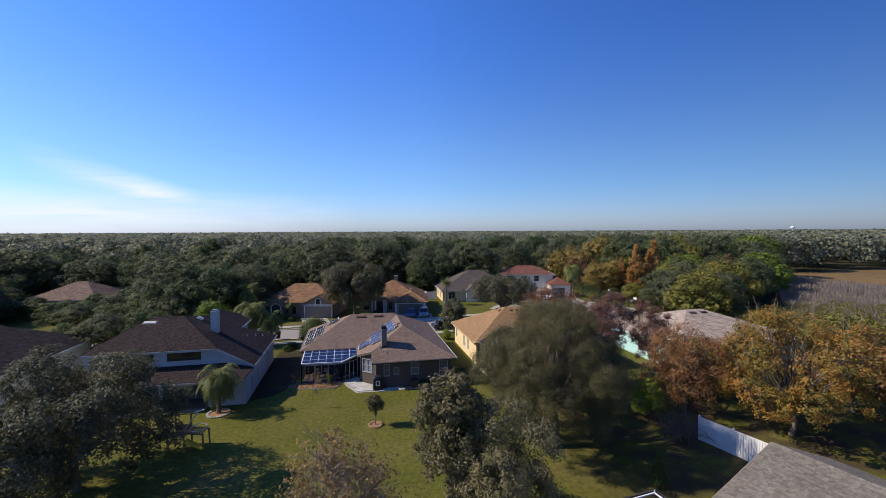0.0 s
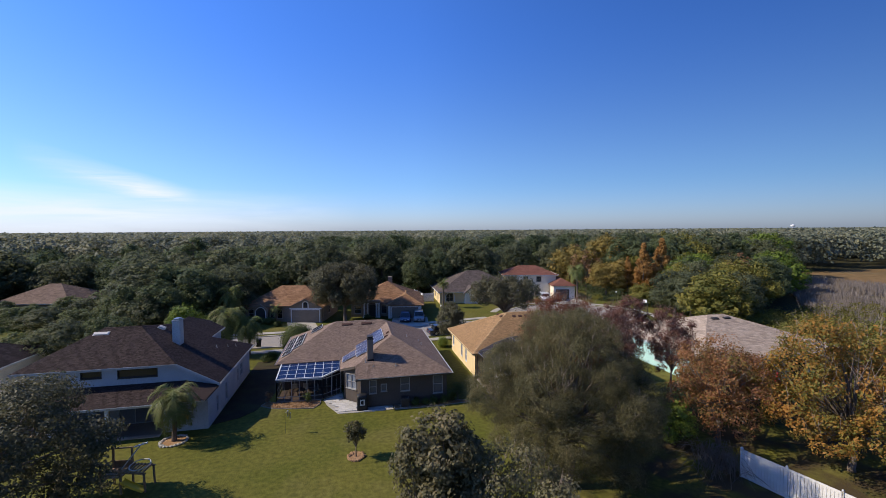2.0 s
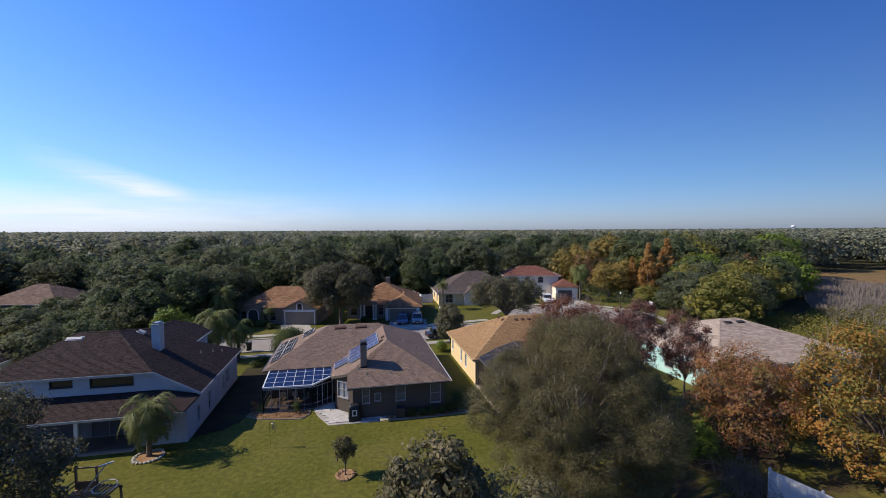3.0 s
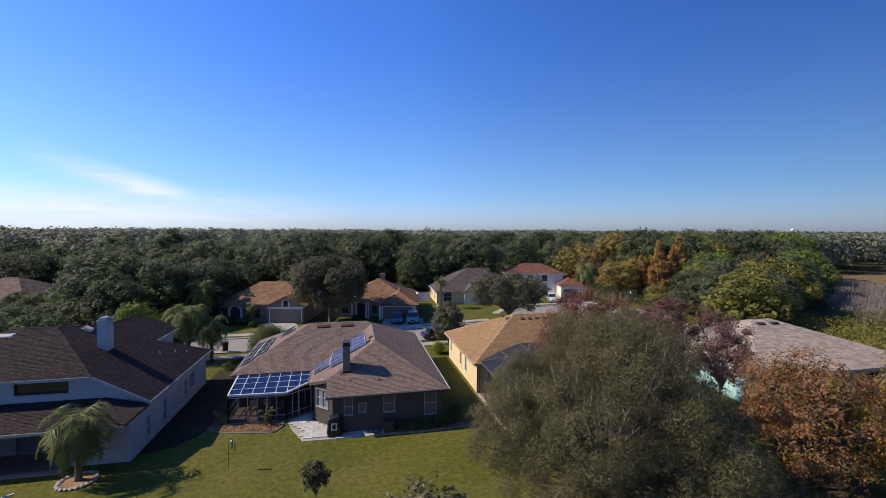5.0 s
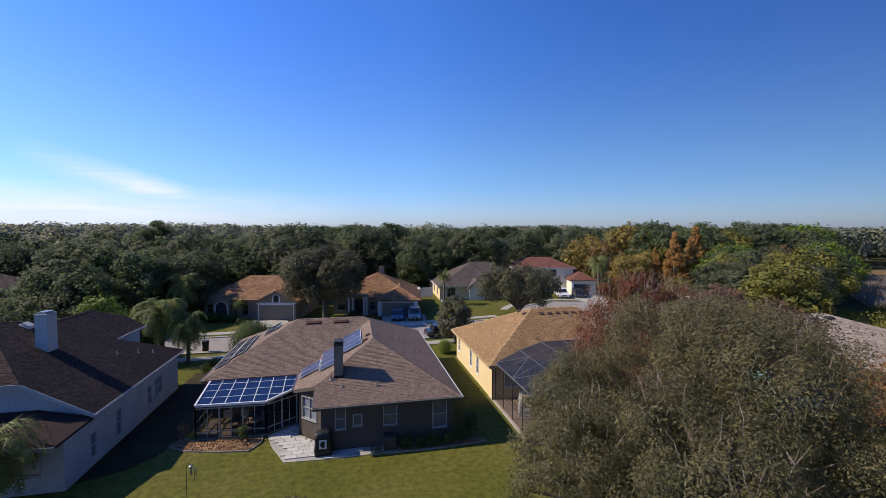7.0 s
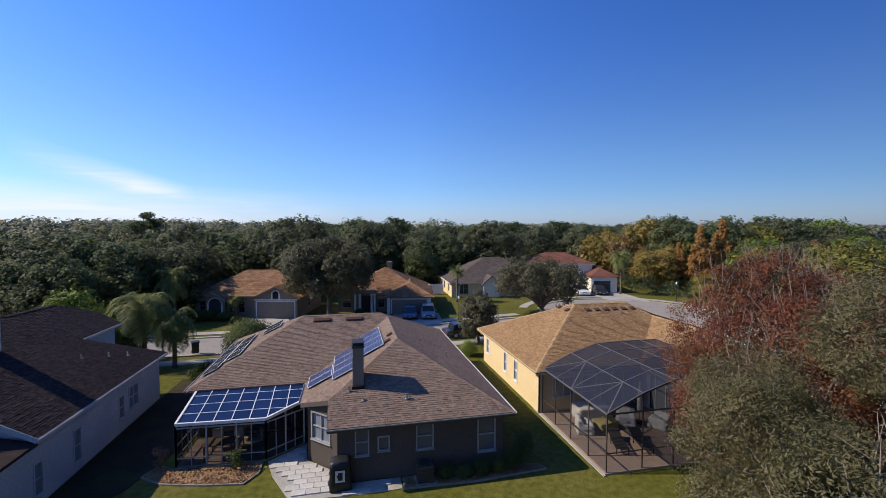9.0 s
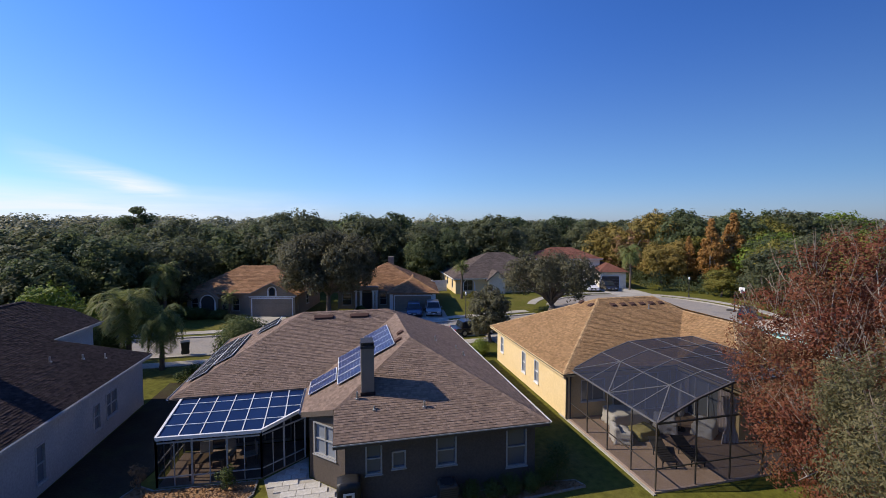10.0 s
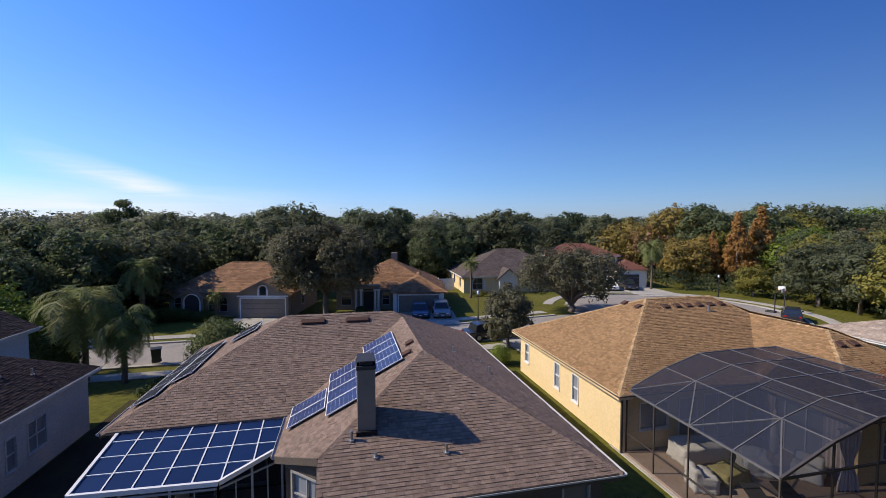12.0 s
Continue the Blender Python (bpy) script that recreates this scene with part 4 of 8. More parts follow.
def walls_with_windows(house, ring, z0, z1, material, windows, frame_mat=None, thick=0.2, name="wall", pane=None):
    """Walls along a closed ring (outer side to the right). windows: edge -> list of (from, to, sill, head, mullions, rails)."""
    n = len(ring)
    for i in range(n):
        g = Geo()
        ops = windows.get(i, [])
        p0, p1, p2 = ring[i - 1], ring[i], ring[(i + 1) % n]
        outward = (p1[0] - p0[0]) * (p2[1] - p1[1]) - (p1[1] - p0[1]) * (p2[0] - p1[0]) > 0
        mm = wall_geo(g, p1, p2, z0, z1, thick, [o[:4] for o in ops], trim_start=outward)
        w = part(name, g.mesh(name, material), house)
        for o in ops:
            window_parts(w, mm, o[0], o[1], o[2], o[3], frame_mat, o[4] if len(o) > 4 else 0, o[5] if len(o) > 5 else 1, pane[i] if isinstance(pane, dict) else pane)


def vent_pipe(roof_house, x, y, z, h=0.35, r=0.05):
    part("vent_pipe", Geo().disc(x, y, z - 0.1, z + h, r, 10).disc(x, y, z - 0.06, z + 0.03, r * 2.2, 10).mesh("vent_pipe", M_METAL, False), roof_house, "grey metal vent pipe")


def ridge_vent(house, o, u, v, nrm, a, b, w=1.0, d=0.32, h=0.12, material=None):
    """A low sheet-metal box vent on a roof plane, placed by its plane coordinates."""
    m = Matrix((u, v, nrm)).transposed().to_4x4()
    m.translation = o + u * a + v * b
    part("roof_vent", Geo().box(-w / 2, 0, 0, w / 2, d, h, m, bevel=0.025).box(-w / 2 - 0.06, -0.05, -0.02, w / 2 + 0.06, d + 0.08, 0.022, m).mesh("roof_vent", material or M_VENT), house, "brown metal roof vent")


def plane_at(poly, x, y):
    o, u, v, nrm = slope_frame(poly)
    return o.z - (nrm.x * (x - o.x) + nrm.y * (y - o.y)) / nrm.z


def house_a():
    rng = random.Random(11)
    h = thing("house", pose(0, 0, 0), "brown-shingled house with taupe stucco walls and solar panels on its roof", "house")
    z, k = 2.7, 0.5
    V = Vector
    p2 = V((1.835, 46.075, 5.1675))
    w = V((1.835, 52.025, 5.1675))
    re, rw = V((1.365, 52.495, 5.4025)), V((-3.735, 52.495, 5.4025))
    q = V((-1.7, 42.54, 3.4))
    qc = V((-3.1, 44.25, z))
    south = [V((-9.14, 47.09, z)), V((-3.1, 47.09, z)), w, re, rw]
    west = [V((-9.14, 57.9, z)), V((-9.14, 47.09, z)), rw]
    north = [V((6.77, 57.9, z)), V((-9.14, 57.9, z)), rw, re]
    east = [V((6.77, 41.14, z)), V((6.77, 57.9, z)), re, w, p2]
    ws = [V((-1.7, 41.14, z)), V((6.77, 41.14, z)), p2, q]
    ww = [V((-3.1, 47.09, z)), qc, q, p2, w]
    planes = [ws, ww, south, west, east, north]
    lines = [(rw, re), (re, w), (w, p2), (q, p2), (V((6.77, 41.14, z)), p2), (V((-9.14, 47.09, z)), rw), (V((-9.14, 57.9, z)), rw), (V((6.77, 57.9, z)), re)]
    roof, single = add_shingled_roof(h, planes, lines, M_SH_A, rng, near=(-1.6, 3.2, 41.2, 43.6))
    SHINGLE_PIECES.append((roof, single, M_SH_A))
    trim_run(h, [(-1.7, 41.14), (6.77, 41.14), (6.77, 57.9), (-9.14, 57.9), (-9.14, 47.09)], z - 0.01, 0.4, M_ST_A, M_GUTTER)
    trim_run(h, [(-3.1, 47.09), (-3.1, 44.25)], z - 0.01, 0.35, M_ST_A, M_GUTTER)
    part("barge_board", Geo().bar((-1.71, 41.14, z - 0.1), (-1.71, 42.54, 3.3), 0.03, 0.2).mesh("barge_board", M_ST_A), h)
    part("barge_board", Geo().bar((-3.11, 44.24, z - 0.1), (-1.71, 42.53, 3.3), 0.03, 0.2).mesh("barge_board", M_ST_A), h)
    ring = [(-1.3, 41.55), (6.35, 41.55), (6.35, 57.5), (-8.75, 57.5), (-8.75, 47.5), (-2.75, 47.5), (-2.75, 43.95), (-1.3, 42.55)]
    wins = {0: [(0.8, 1.33, 1.24, 2.36, 0, 1), (1.79, 2.24, 1.36, 1.95, 0, 0), (3.52, 4.25, 1.24, 2.38, 0, 1), (6.43, 7.23, 0.82, 2.38, 0, 1)],
            6: [(0.32, 1.5, 1.2, 2.46, 1, 1)], 5: [(0.4, 2.6, 0.08, 2.15, 1, 0)], 4: [(1.2, 4.8, 0.08, 2.15, 2, 0)], 1: [(3, 4, 1.1, 2.3), (9, 10.2, 1.1, 2.3)], 2: [(1.5, 6.4, 0.05, 2.2, 0, 3)], 3: [(3, 4, 1.1, 2.3), (7, 8, 1.1, 2.3)]}
    # wall 6: panes coloured pale for the sky that they mirror
    walls_with_windows(h, ring, 0, 2.55, M_ST_A, wins, pane={i: M_BLIND_SKYPANE if i == 6 else M_GREYPANE for i in range(8)})
    # gable infill over the corner window
    g = Geo().add([(-2.75, 43.95, 2.5), (-1.3, 42.55, 2.5), (-1.45, 42.7, 3.4), (-2.75, 43.95, 2.78), (-2.62, 44.08, 2.5), (-1.17, 42.68, 2.5), (-1.32, 42.83, 3.4), (-2.62, 44.08, 2.78)],
                  [(0, 1, 2, 3), (7, 6, 5, 4), (1, 5, 6, 2), (3, 2, 6, 7), (0, 4, 5, 1), (0, 3, 7, 4)])
    part("gable_wall", g.mesh("gable_wall", M_ST_A), h)
    # chimney
    ch = part("chimney", Geo().box(-0.62, 43.1, 3.2, -0.1, 43.95, 5.7).mesh("chimney", M_TRIM), h, "dark taupe stucco chimney")
    part("chimney_cap", Geo().box(-0.65, 43.07, 5.58, -0.07, 43.98, 5.7, bevel=0.02).box(-0.55, 43.17, 5.7, -0.17, 43.88, 5.8).box(-0.62, 43.1, 5.8, -0.1, 43.95, 5.84, bevel=0.015).mesh("chimney_cap", M_DARK), ch, "dark metal chimney cap")
    part("flashing", Geo().box(-0.66, 43.02, 3.6, -0.06, 43.11, 3.78).mesh("flashing", M_SH_B), ch)
    # vents and pipes
    o, u, v, nrm = slope_frame(south)
    for x in (-2.5, -0.4):
        ridge_vent(h, o, u, v, nrm, (x - o.x) * u.x, 5.3, 1.05, 0.3)
    for x, y, pl, hh in ((-0.8, 42.95, ws, 0.28), (-0.15, 42.4, ws, 0.14), (1.85, 42.3, ws, 0.26), (3.6, 48.5, east, 0.25), (4.9, 48.9, east, 0.2), (5.0, 47.7, east, 0.22)):
        vent_pipe(h, x, y, plane_at(pl, x, y), hh, 0.045)
    o, u, v, nrm = slope_frame(ww)
    for yy, bb in ((46.6, 4.75), (47.6, 5.05)):
        ridge_vent(h, o, u, v, nrm, (yy - o.y) * u.y, bb, 0.34, 0.34, 0.1)
    # solar panels
    def array(plane, items, group, cell_m=None, gap=0.006):
        o, u, v, nrm = slope_frame(plane)
        m = Matrix((u, v, nrm)).transposed().to_4x4()
        for a, b, pw, ph, nx, ny in items:
            mm = m.copy()
            mm.translation = o + u * a + v * b + nrm * 0.1
            s = part("solar_panel", Geo().box(0, 0, 0, pw, ph, 0.035, mm).mesh("panel_back", M_ALU), h, "blue solar panel in an aluminium frame")
            cells = Geo()
            for i in range(nx):
                for j in range(ny):
                    cw, cc = (pw - 0.05) / nx, (ph - 0.05) / ny
                    cells.box(0.025 + i * cw + gap, 0.025 + j * cc + gap, 0.0355, 0.025 + (i + 1) * cw - gap, 0.025 + (j + 1) * cc - gap, 0.039, mm)
            part("cell_face", cells.mesh("cell_face", cell_m or M_CELL), s, kind="stuff")
            for fx in (0.2, pw - 0.2):
                for fy in (0.15, ph - 0.15):
                    part("bracket", Geo().box(fx - 0.03, fy - 0.03, -0.1, fx + 0.03, fy + 0.03, 0.0, mm).mesh("bracket", M_METAL), s)
    array(ww, SOLAR_E, "", None, 0.004)
    array(west, SOLAR_W, "", M_CELL_B, 0.01)
    return h


def lanai():
    """The glazed garden room against the house: white frame, dark screens, roof panes coloured blue for the mirrored
    sky.
    """
    t = thing("garden_room", pose(0, 0, 0), "white-framed screened garden room, its glass roof coloured blue for reflected sky", "conservatory")
    bl, br = Vector((-8.62, 47.22, 2.64)), Vector((-3.14, 47.2, 2.64))
    c, e = Vector((-8.7, 44.5, 2.06)), Vector((-4.72, 44.32, 2.06))
    r = Vector((-2.95, 45.75, 2.34))

    def at(s, v):
        a = bl.lerp(br, s)
        b = c.lerp(Vector((-3.05, 44.25, 2.04)), s)
        return a.lerp(b, v)
    rows = [0, 0.2, 0.46, 0.73, 1.0]
    cols = [i / 7 for i in range(8)]
    g = Geo()
    cut = (0.705, 1.0)  # the corner cut off between e and r
    for i in range(7):
        for j in range(4):
            ring = [(cols[i], rows[j]), (cols[i + 1], rows[j]), (cols[i + 1], rows[j + 1]), (cols[i], rows[j + 1])]
            out = []
            for kk, p in enumerate(ring):
                qn = ring[(kk + 1) % 4]
                fa, fb = 1.0 - max(0.0, p[0] - cut[0]) / 0.295 * 0.46 - p[1], 1.0 - max(0.0, qn[0] - cut[0]) / 0.295 * 0.46 - qn[1]
                if fa >= -1e-6:
                    out.append(p)
                if (fa > 1e-6 and fb < -1e-6) or (fa < -1e-6 and fb > 1e-6):
                    tt = fa / (fa - fb)
                    out.append((p[0] + tt * (qn[0] - p[0]), p[1] + tt * (qn[1] - p[1])))
            if len(out) < 3:
                continue
            up = [at(s, v) + Vector((0, 0, 0.02)) for s, v in out]
            dn = [at(s, v) - Vector((0, 0, 0.01)) for s, v in out]
            n = len(out)
            part("roof_pane", mesh_of("roof_pane", dn + up, [tuple(range(n)), tuple(reversed(range(n, 2 * n)))] + [(k2, n + k2, n + (k2 + 1) % n, (k2 + 1) % n) for k2 in range(n)], M_SKYTINT_GLASS), t)
    g = Geo()
    for s in cols:
        vmax = 1.0 - max(0.0, s - cut[0]) / 0.295 * 0.46
        g.bar(at(s, 0) + Vector((0, 0, 0.02)), at(s, vmax) + Vector((0, 0, 0.02)), 0.042, 0.05)
    for v in rows[1:-1]:
        smax = 1.0 if v <= 0.54 else cut[0] + (1 - v) / 0.46 * 0.295
        g.bar(at(0, v) + Vector((0, 0, 0.02)), at(smax, v) + Vector((0, 0, 0.02)), 0.038, 0.05)
    part("glazing_bars", g.mesh("glazing_bars", M_WHITE), t)
    g = Geo()
    ee, rr = at(cut[0], 1.0), at(1.0, 0.54)
    ends = [at(0, 0), at(0, 1), ee, rr, at(1, 0)]
    for a, b in zip(ends, ends[1:]):
        g.bar(a, b, 0.1, 0.14)
    g.bar(ends[0], ends[-1], 0.08, 0.1)
    part("edge_beam", g.mesh("edge_beam", M_WHITE), t)
    # walls: posts and rails in white greyed for the shade under the roof, screens
    base = [Vector((p.x, p.y, 0.06)) for p in ends]
    for a, b, n in ((1, 2, 3), (2, 3, 2), (0, 1, 2)):
        for i in range(n + 1):
            p, top = base[a].lerp(base[b], i / n), ends[a].lerp(ends[b], i / n)
            part("post", Geo().bar(p, top - Vector((0, 0, 0.05)), 0.07).mesh("post", M_SHADED_WHITE), t)
        rails = Geo()
        for zz in (0.45, 1.0):
            f = lambda p: Vector((p.x, p.y, zz))
            if zz < 1 or a == 0:
                rails.bar(f(base[a]), f(base[b]), 0.05)
        rails.bar(Vector((base[a].x, base[a].y, 1.88)), Vector((base[b].x, base[b].y, 1.88)), 0.06)
        for i in range(n):
            p = base[a].lerp(base[b], (i + 0.5) / n)
            rails.bar(p, Vector((p.x, p.y, 1.88)), 0.035)
        part("rail", rails.mesh("rail", M_SHADED_WHITE), t)
        for i in range(n):
            p, qn = base[a].lerp(base[b], i / n), base[a].lerp(base[b], (i + 1) / n)
            tp, tq = ends[a].lerp(ends[b], i / n), ends[a].lerp(ends[b], (i + 1) / n)
            part("screen", mesh_of("screen", [p, qn, tq, tp], [(0, 1, 2, 3)], M_SCREEN_ROOM), t)
    part("floor_slab", Geo().prism([(p.x, p.y) for p in base], -0.1, 0.06).mesh("floor_slab", M_BRICKDECK), t)
    return t


SOLAR_E = [(-0.26, 0.25, 0.88, 1.4, 5, 9), (0.64, 0.25, 0.88, 1.4, 5, 9)] + [(-1.75 + 1.02 * i, 1.72, 0.99, 1.48, 6, 9) for i in range(4)] + [(-3.1 + 1.04 * i, 3.27, 1.01, 1.46, 6, 9) for i in range(4)]
SOLAR_W = [(7.75 - 1.68 * i, 0.35, 1.65, 1.0, 1, 3) for i in range(4)] + [(6.75 - 1.68 * i, 1.4, 1.65, 1.0, 1, 3) for i in range(3)] + [(4.2, 3.1, 1.0, 1.3, 1, 1), (3.15, 3.1, 1.0, 1.3, 1, 1)]
house_a()
lanai()


def house_b():
    rng = random.Random(12)
    h = thing("house", pose(0, 0, 0), "white stucco house with dark shingle roof and tall white chimney", "house")
    V = Vector
    rt, rs = V((-18.9, 54.0, 6.42)), V((-18.95, 50.3, 6.45))
    e = [V((-12.7, 42.2, 2.95)), V((-12.7, 54.3, 2.95)), V((-15.95, 51.2, 4.77)), V((-15.95, 42.25, 4.77))]
    e2 = [V((-15.95, 50.3, 4.77)), V((-15.95, 55.7, 4.77)), V((-17.4, 55.7, 5.58)), rt, rs]
    e3 = [V((-15.95, 42.25, 4.77)), V((-15.95, 50.3, 4.77)), rs, V((-20.2, 46.5, 7.15))]
    s = [V((-27.2, 42.2, 4.75)), V((-15.9, 42.2, 4.75)), V((-20.2, 46.5, 7.15)), V((-22.9, 46.5, 7.15))]
    n1 = [V((-12.7, 54.3, 2.95)), V((-15.95, 54.3, 2.95)), V((-15.95, 51.2, 4.77))]
    planes = [e, e2, e3, s, n1]
    lines = [(V((-15.9, 42.2, 4.75)), V((-20.2, 46.5, 7.15))), (V((-22.9, 46.5, 7.15)), V((-20.2, 46.5, 7.15))), (V((-12.7, 54.3, 2.95)), V((-15.95, 51.2, 4.77))), (rs, rt), (V((-17.4, 55.7, 5.58)), rt), (rs, V((-20.2, 46.5, 7.15))), (V((-27.2, 42.2, 4.75)), V((-22.9, 46.5, 7.15)))]
    roof, single = add_shingled_roof(h, planes, lines, M_SH_B, rng)
    back = [[V((-17.4, 55.7, 5.58)), V((-15.95, 55.7, 4.77)), V((-22.0, 55.7, 4.77)), rt], [rt, V((-22.0, 55.7, 4.77)), V((-22.0, 50.3, 4.77)), rs], [V((-22.9, 46.5, 7.15)), V((-20.2, 46.5, 7.15)), rs, V((-22.0, 50.3, 4.77))], [V((-22.9, 46.5, 7.15)), V((-22.0, 50.3, 4.77)), V((-27.2, 50.3, 4.77)), V((-27.2, 42.2, 4.75))]]
    part("rear_roof", roof_slab(back, 0.1).mesh("rear_roof", M_SH_B), h)
    lean = [V((-28.6, 39.85, 2.45)), V((-13.1, 39.85, 2.45)), V((-12.75, 42.3, 2.78)), V((-15.2, 42.4, 3.3)), V((-28.6, 42.4, 3.3))]
    r2 = part("porch_roof", roof_slab([[lean[0], lean[1], V((-15.2, 42.4, 3.3)), lean[4]], [lean[1], lean[2], lean[3]]], 0.12).mesh("porch_roof", M_SH_B), h)
    rest, _ = shingle_planes([[lean[0], lean[1], lean[3], lean[4]]], rng)
    part("shingles", rest.mesh("shingles", M_SH_B), r2, kind="stuff")
    trim_run(h, [(-12.7, 42.2), (-12.7, 54.3)], 2.94, 0.35, M_ST_W)
    trim_run(h, [(-27.2, 42.2), (-15.9, 42.2)], 4.74, 0.3, M_ST_W)
    trim_run(h, [(-28.6, 39.85), (-13.1, 39.85)], 2.44, 0.3, M_ST_W)
    part("barge_board", Geo().bar((-15.9, 42.19, 4.66), (-12.7, 42.19, 2.86), 0.03, 0.2).mesh("barge_board", M_ST_W), h)
    ring = [(-16.2, 40.4), (-13.05, 40.4), (-13.05, 53.95), (-28.2, 53.95), (-28.2, 42.5), (-16.2, 42.5)]
    wins = {1: [(2.1, 2.55, 0.45, 1.75, 0, 1), (4.6, 5.1, 0.45, 1.95, 0, 1), (8.5, 9.0, 0.75, 1.95, 0, 1), (9.6, 10.6, 0.9, 2.1, 1, 1)], 4: [(0.6, 3.0, 0.1, 2.2, 1, 0), (3.6, 7.2, 0.1, 2.2, 2, 0), (8.0, 11.4, 0.1, 2.2, 2, 0)], 0: [(1.3, 2.1, 0.9, 2.0)]}
    walls_with_windows(h, ring, 0, 2.42, M_ST_W, wins, M_ST_W, pane=M_BLIND_SKYPANE)
    # upper wall with high windows, cut to the slope on one side
    g = Geo()
    mm = wall_geo(g, (-26.9, 42.5), (-16.0, 42.5), 2.4, 4.62, 0.2, [(4.2, 5.55, 3.98, 4.45), (6.75, 9.5, 3.85, 4.55)])
    g.add([(-16.0, 42.5, 2.4), (-13.05, 42.5, 2.4), (-13.05, 42.5, 2.95), (-16.0, 42.5, 4.62), (-16.0, 42.7, 2.4), (-13.05, 42.7, 2.4), (-13.05, 42.7, 2.95), (-16.0, 42.7, 4.62)],
          [(0, 1, 2, 3), (7, 6, 5, 4), (2, 6, 7, 3), (1, 5, 6, 2)])
    g.box(-13.25, 42.5, 2.4, -13.05, 53.95, 2.8)
    up = part("upper_wall", g.mesh("upper_wall", M_ST_W), h)
    for a, b, c, d in ((4.2, 5.55, 3.98, 4.45), (6.75, 9.5, 3.85, 4.55)):
        window_parts(up, mm, a, b, c, d, M_DARK, 0, 0)
    for x in (-19.8, -23.5, -27.8):
        part("porch_post", Geo().box(x - 0.12, 39.95, 0, x + 0.12, 40.2, 2.4, bevel=0.02).mesh("porch_post", M_WHITE), h)
    part("porch_floor", Geo().box(-28.4, 39.7, -0.1, -16.25, 42.45, 0.08).mesh("porch_floor", M_BRICKDECK), h)
    ch = part("chimney", Geo().box(-17.55, 46.05, 4.6, -16.95, 46.95, 7.5).mesh("chimney", M_ST_W), h, "tall white stucco chimney")
    part("chimney_cap", Geo().box(-17.58, 46.02, 7.5, -16.92, 46.98, 7.59, bevel=0.02).box(-17.47, 46.15, 7.59, -17.03, 46.85, 7.71).mesh("chimney_cap", M_METAL), ch, "pale metal chimney cap")
    o, u, v, nrm = slope_frame(s)
    for x in (-22.9,):
        ridge_vent(h, o, u, v, nrm, (x - o.x) * u.x, 4.0, 1.1, 0.3, 0.08, M_CANVAS)
    o, u, v, nrm = slope_frame(e3)
    ridge_vent(h, o, u, v, nrm, (48.0 - o.y) * u.y, 3.4, 0.5, 0.5, 0.18, M_CANVAS)
    for x, y in ((-14.3, 50.6), (-14.9, 49.2), (-13.8, 51.6)):
        vent_pipe(h, x, y, plane_at(e, x, y), 0.25, 0.04)
    # tall block towards the street
    trim_run(h, [(-15.95, 51.4), (-15.95, 55.7)], 4.76, 0.3, M_ST_W)
    walls_with_windows(h, [(-26.9, 50.5), (-16.25, 50.5), (-16.25, 55.4), (-26.9, 55.4)], 2.5, 4.6, M_ST_W, {})
    for xx in ((-28.3, -23.5), (-23.5, -19.8), (-19.8, -16.3)):
        part("porch_screen", mesh_of("porch_screen", [(xx[0], 40.08, 0.08), (xx[1], 40.08, 0.08), (xx[1], 40.08, 2.4), (xx[0], 40.08, 2.4)], [(0, 1, 2, 3)], M_SCREEN), h)
    return h


house_b()


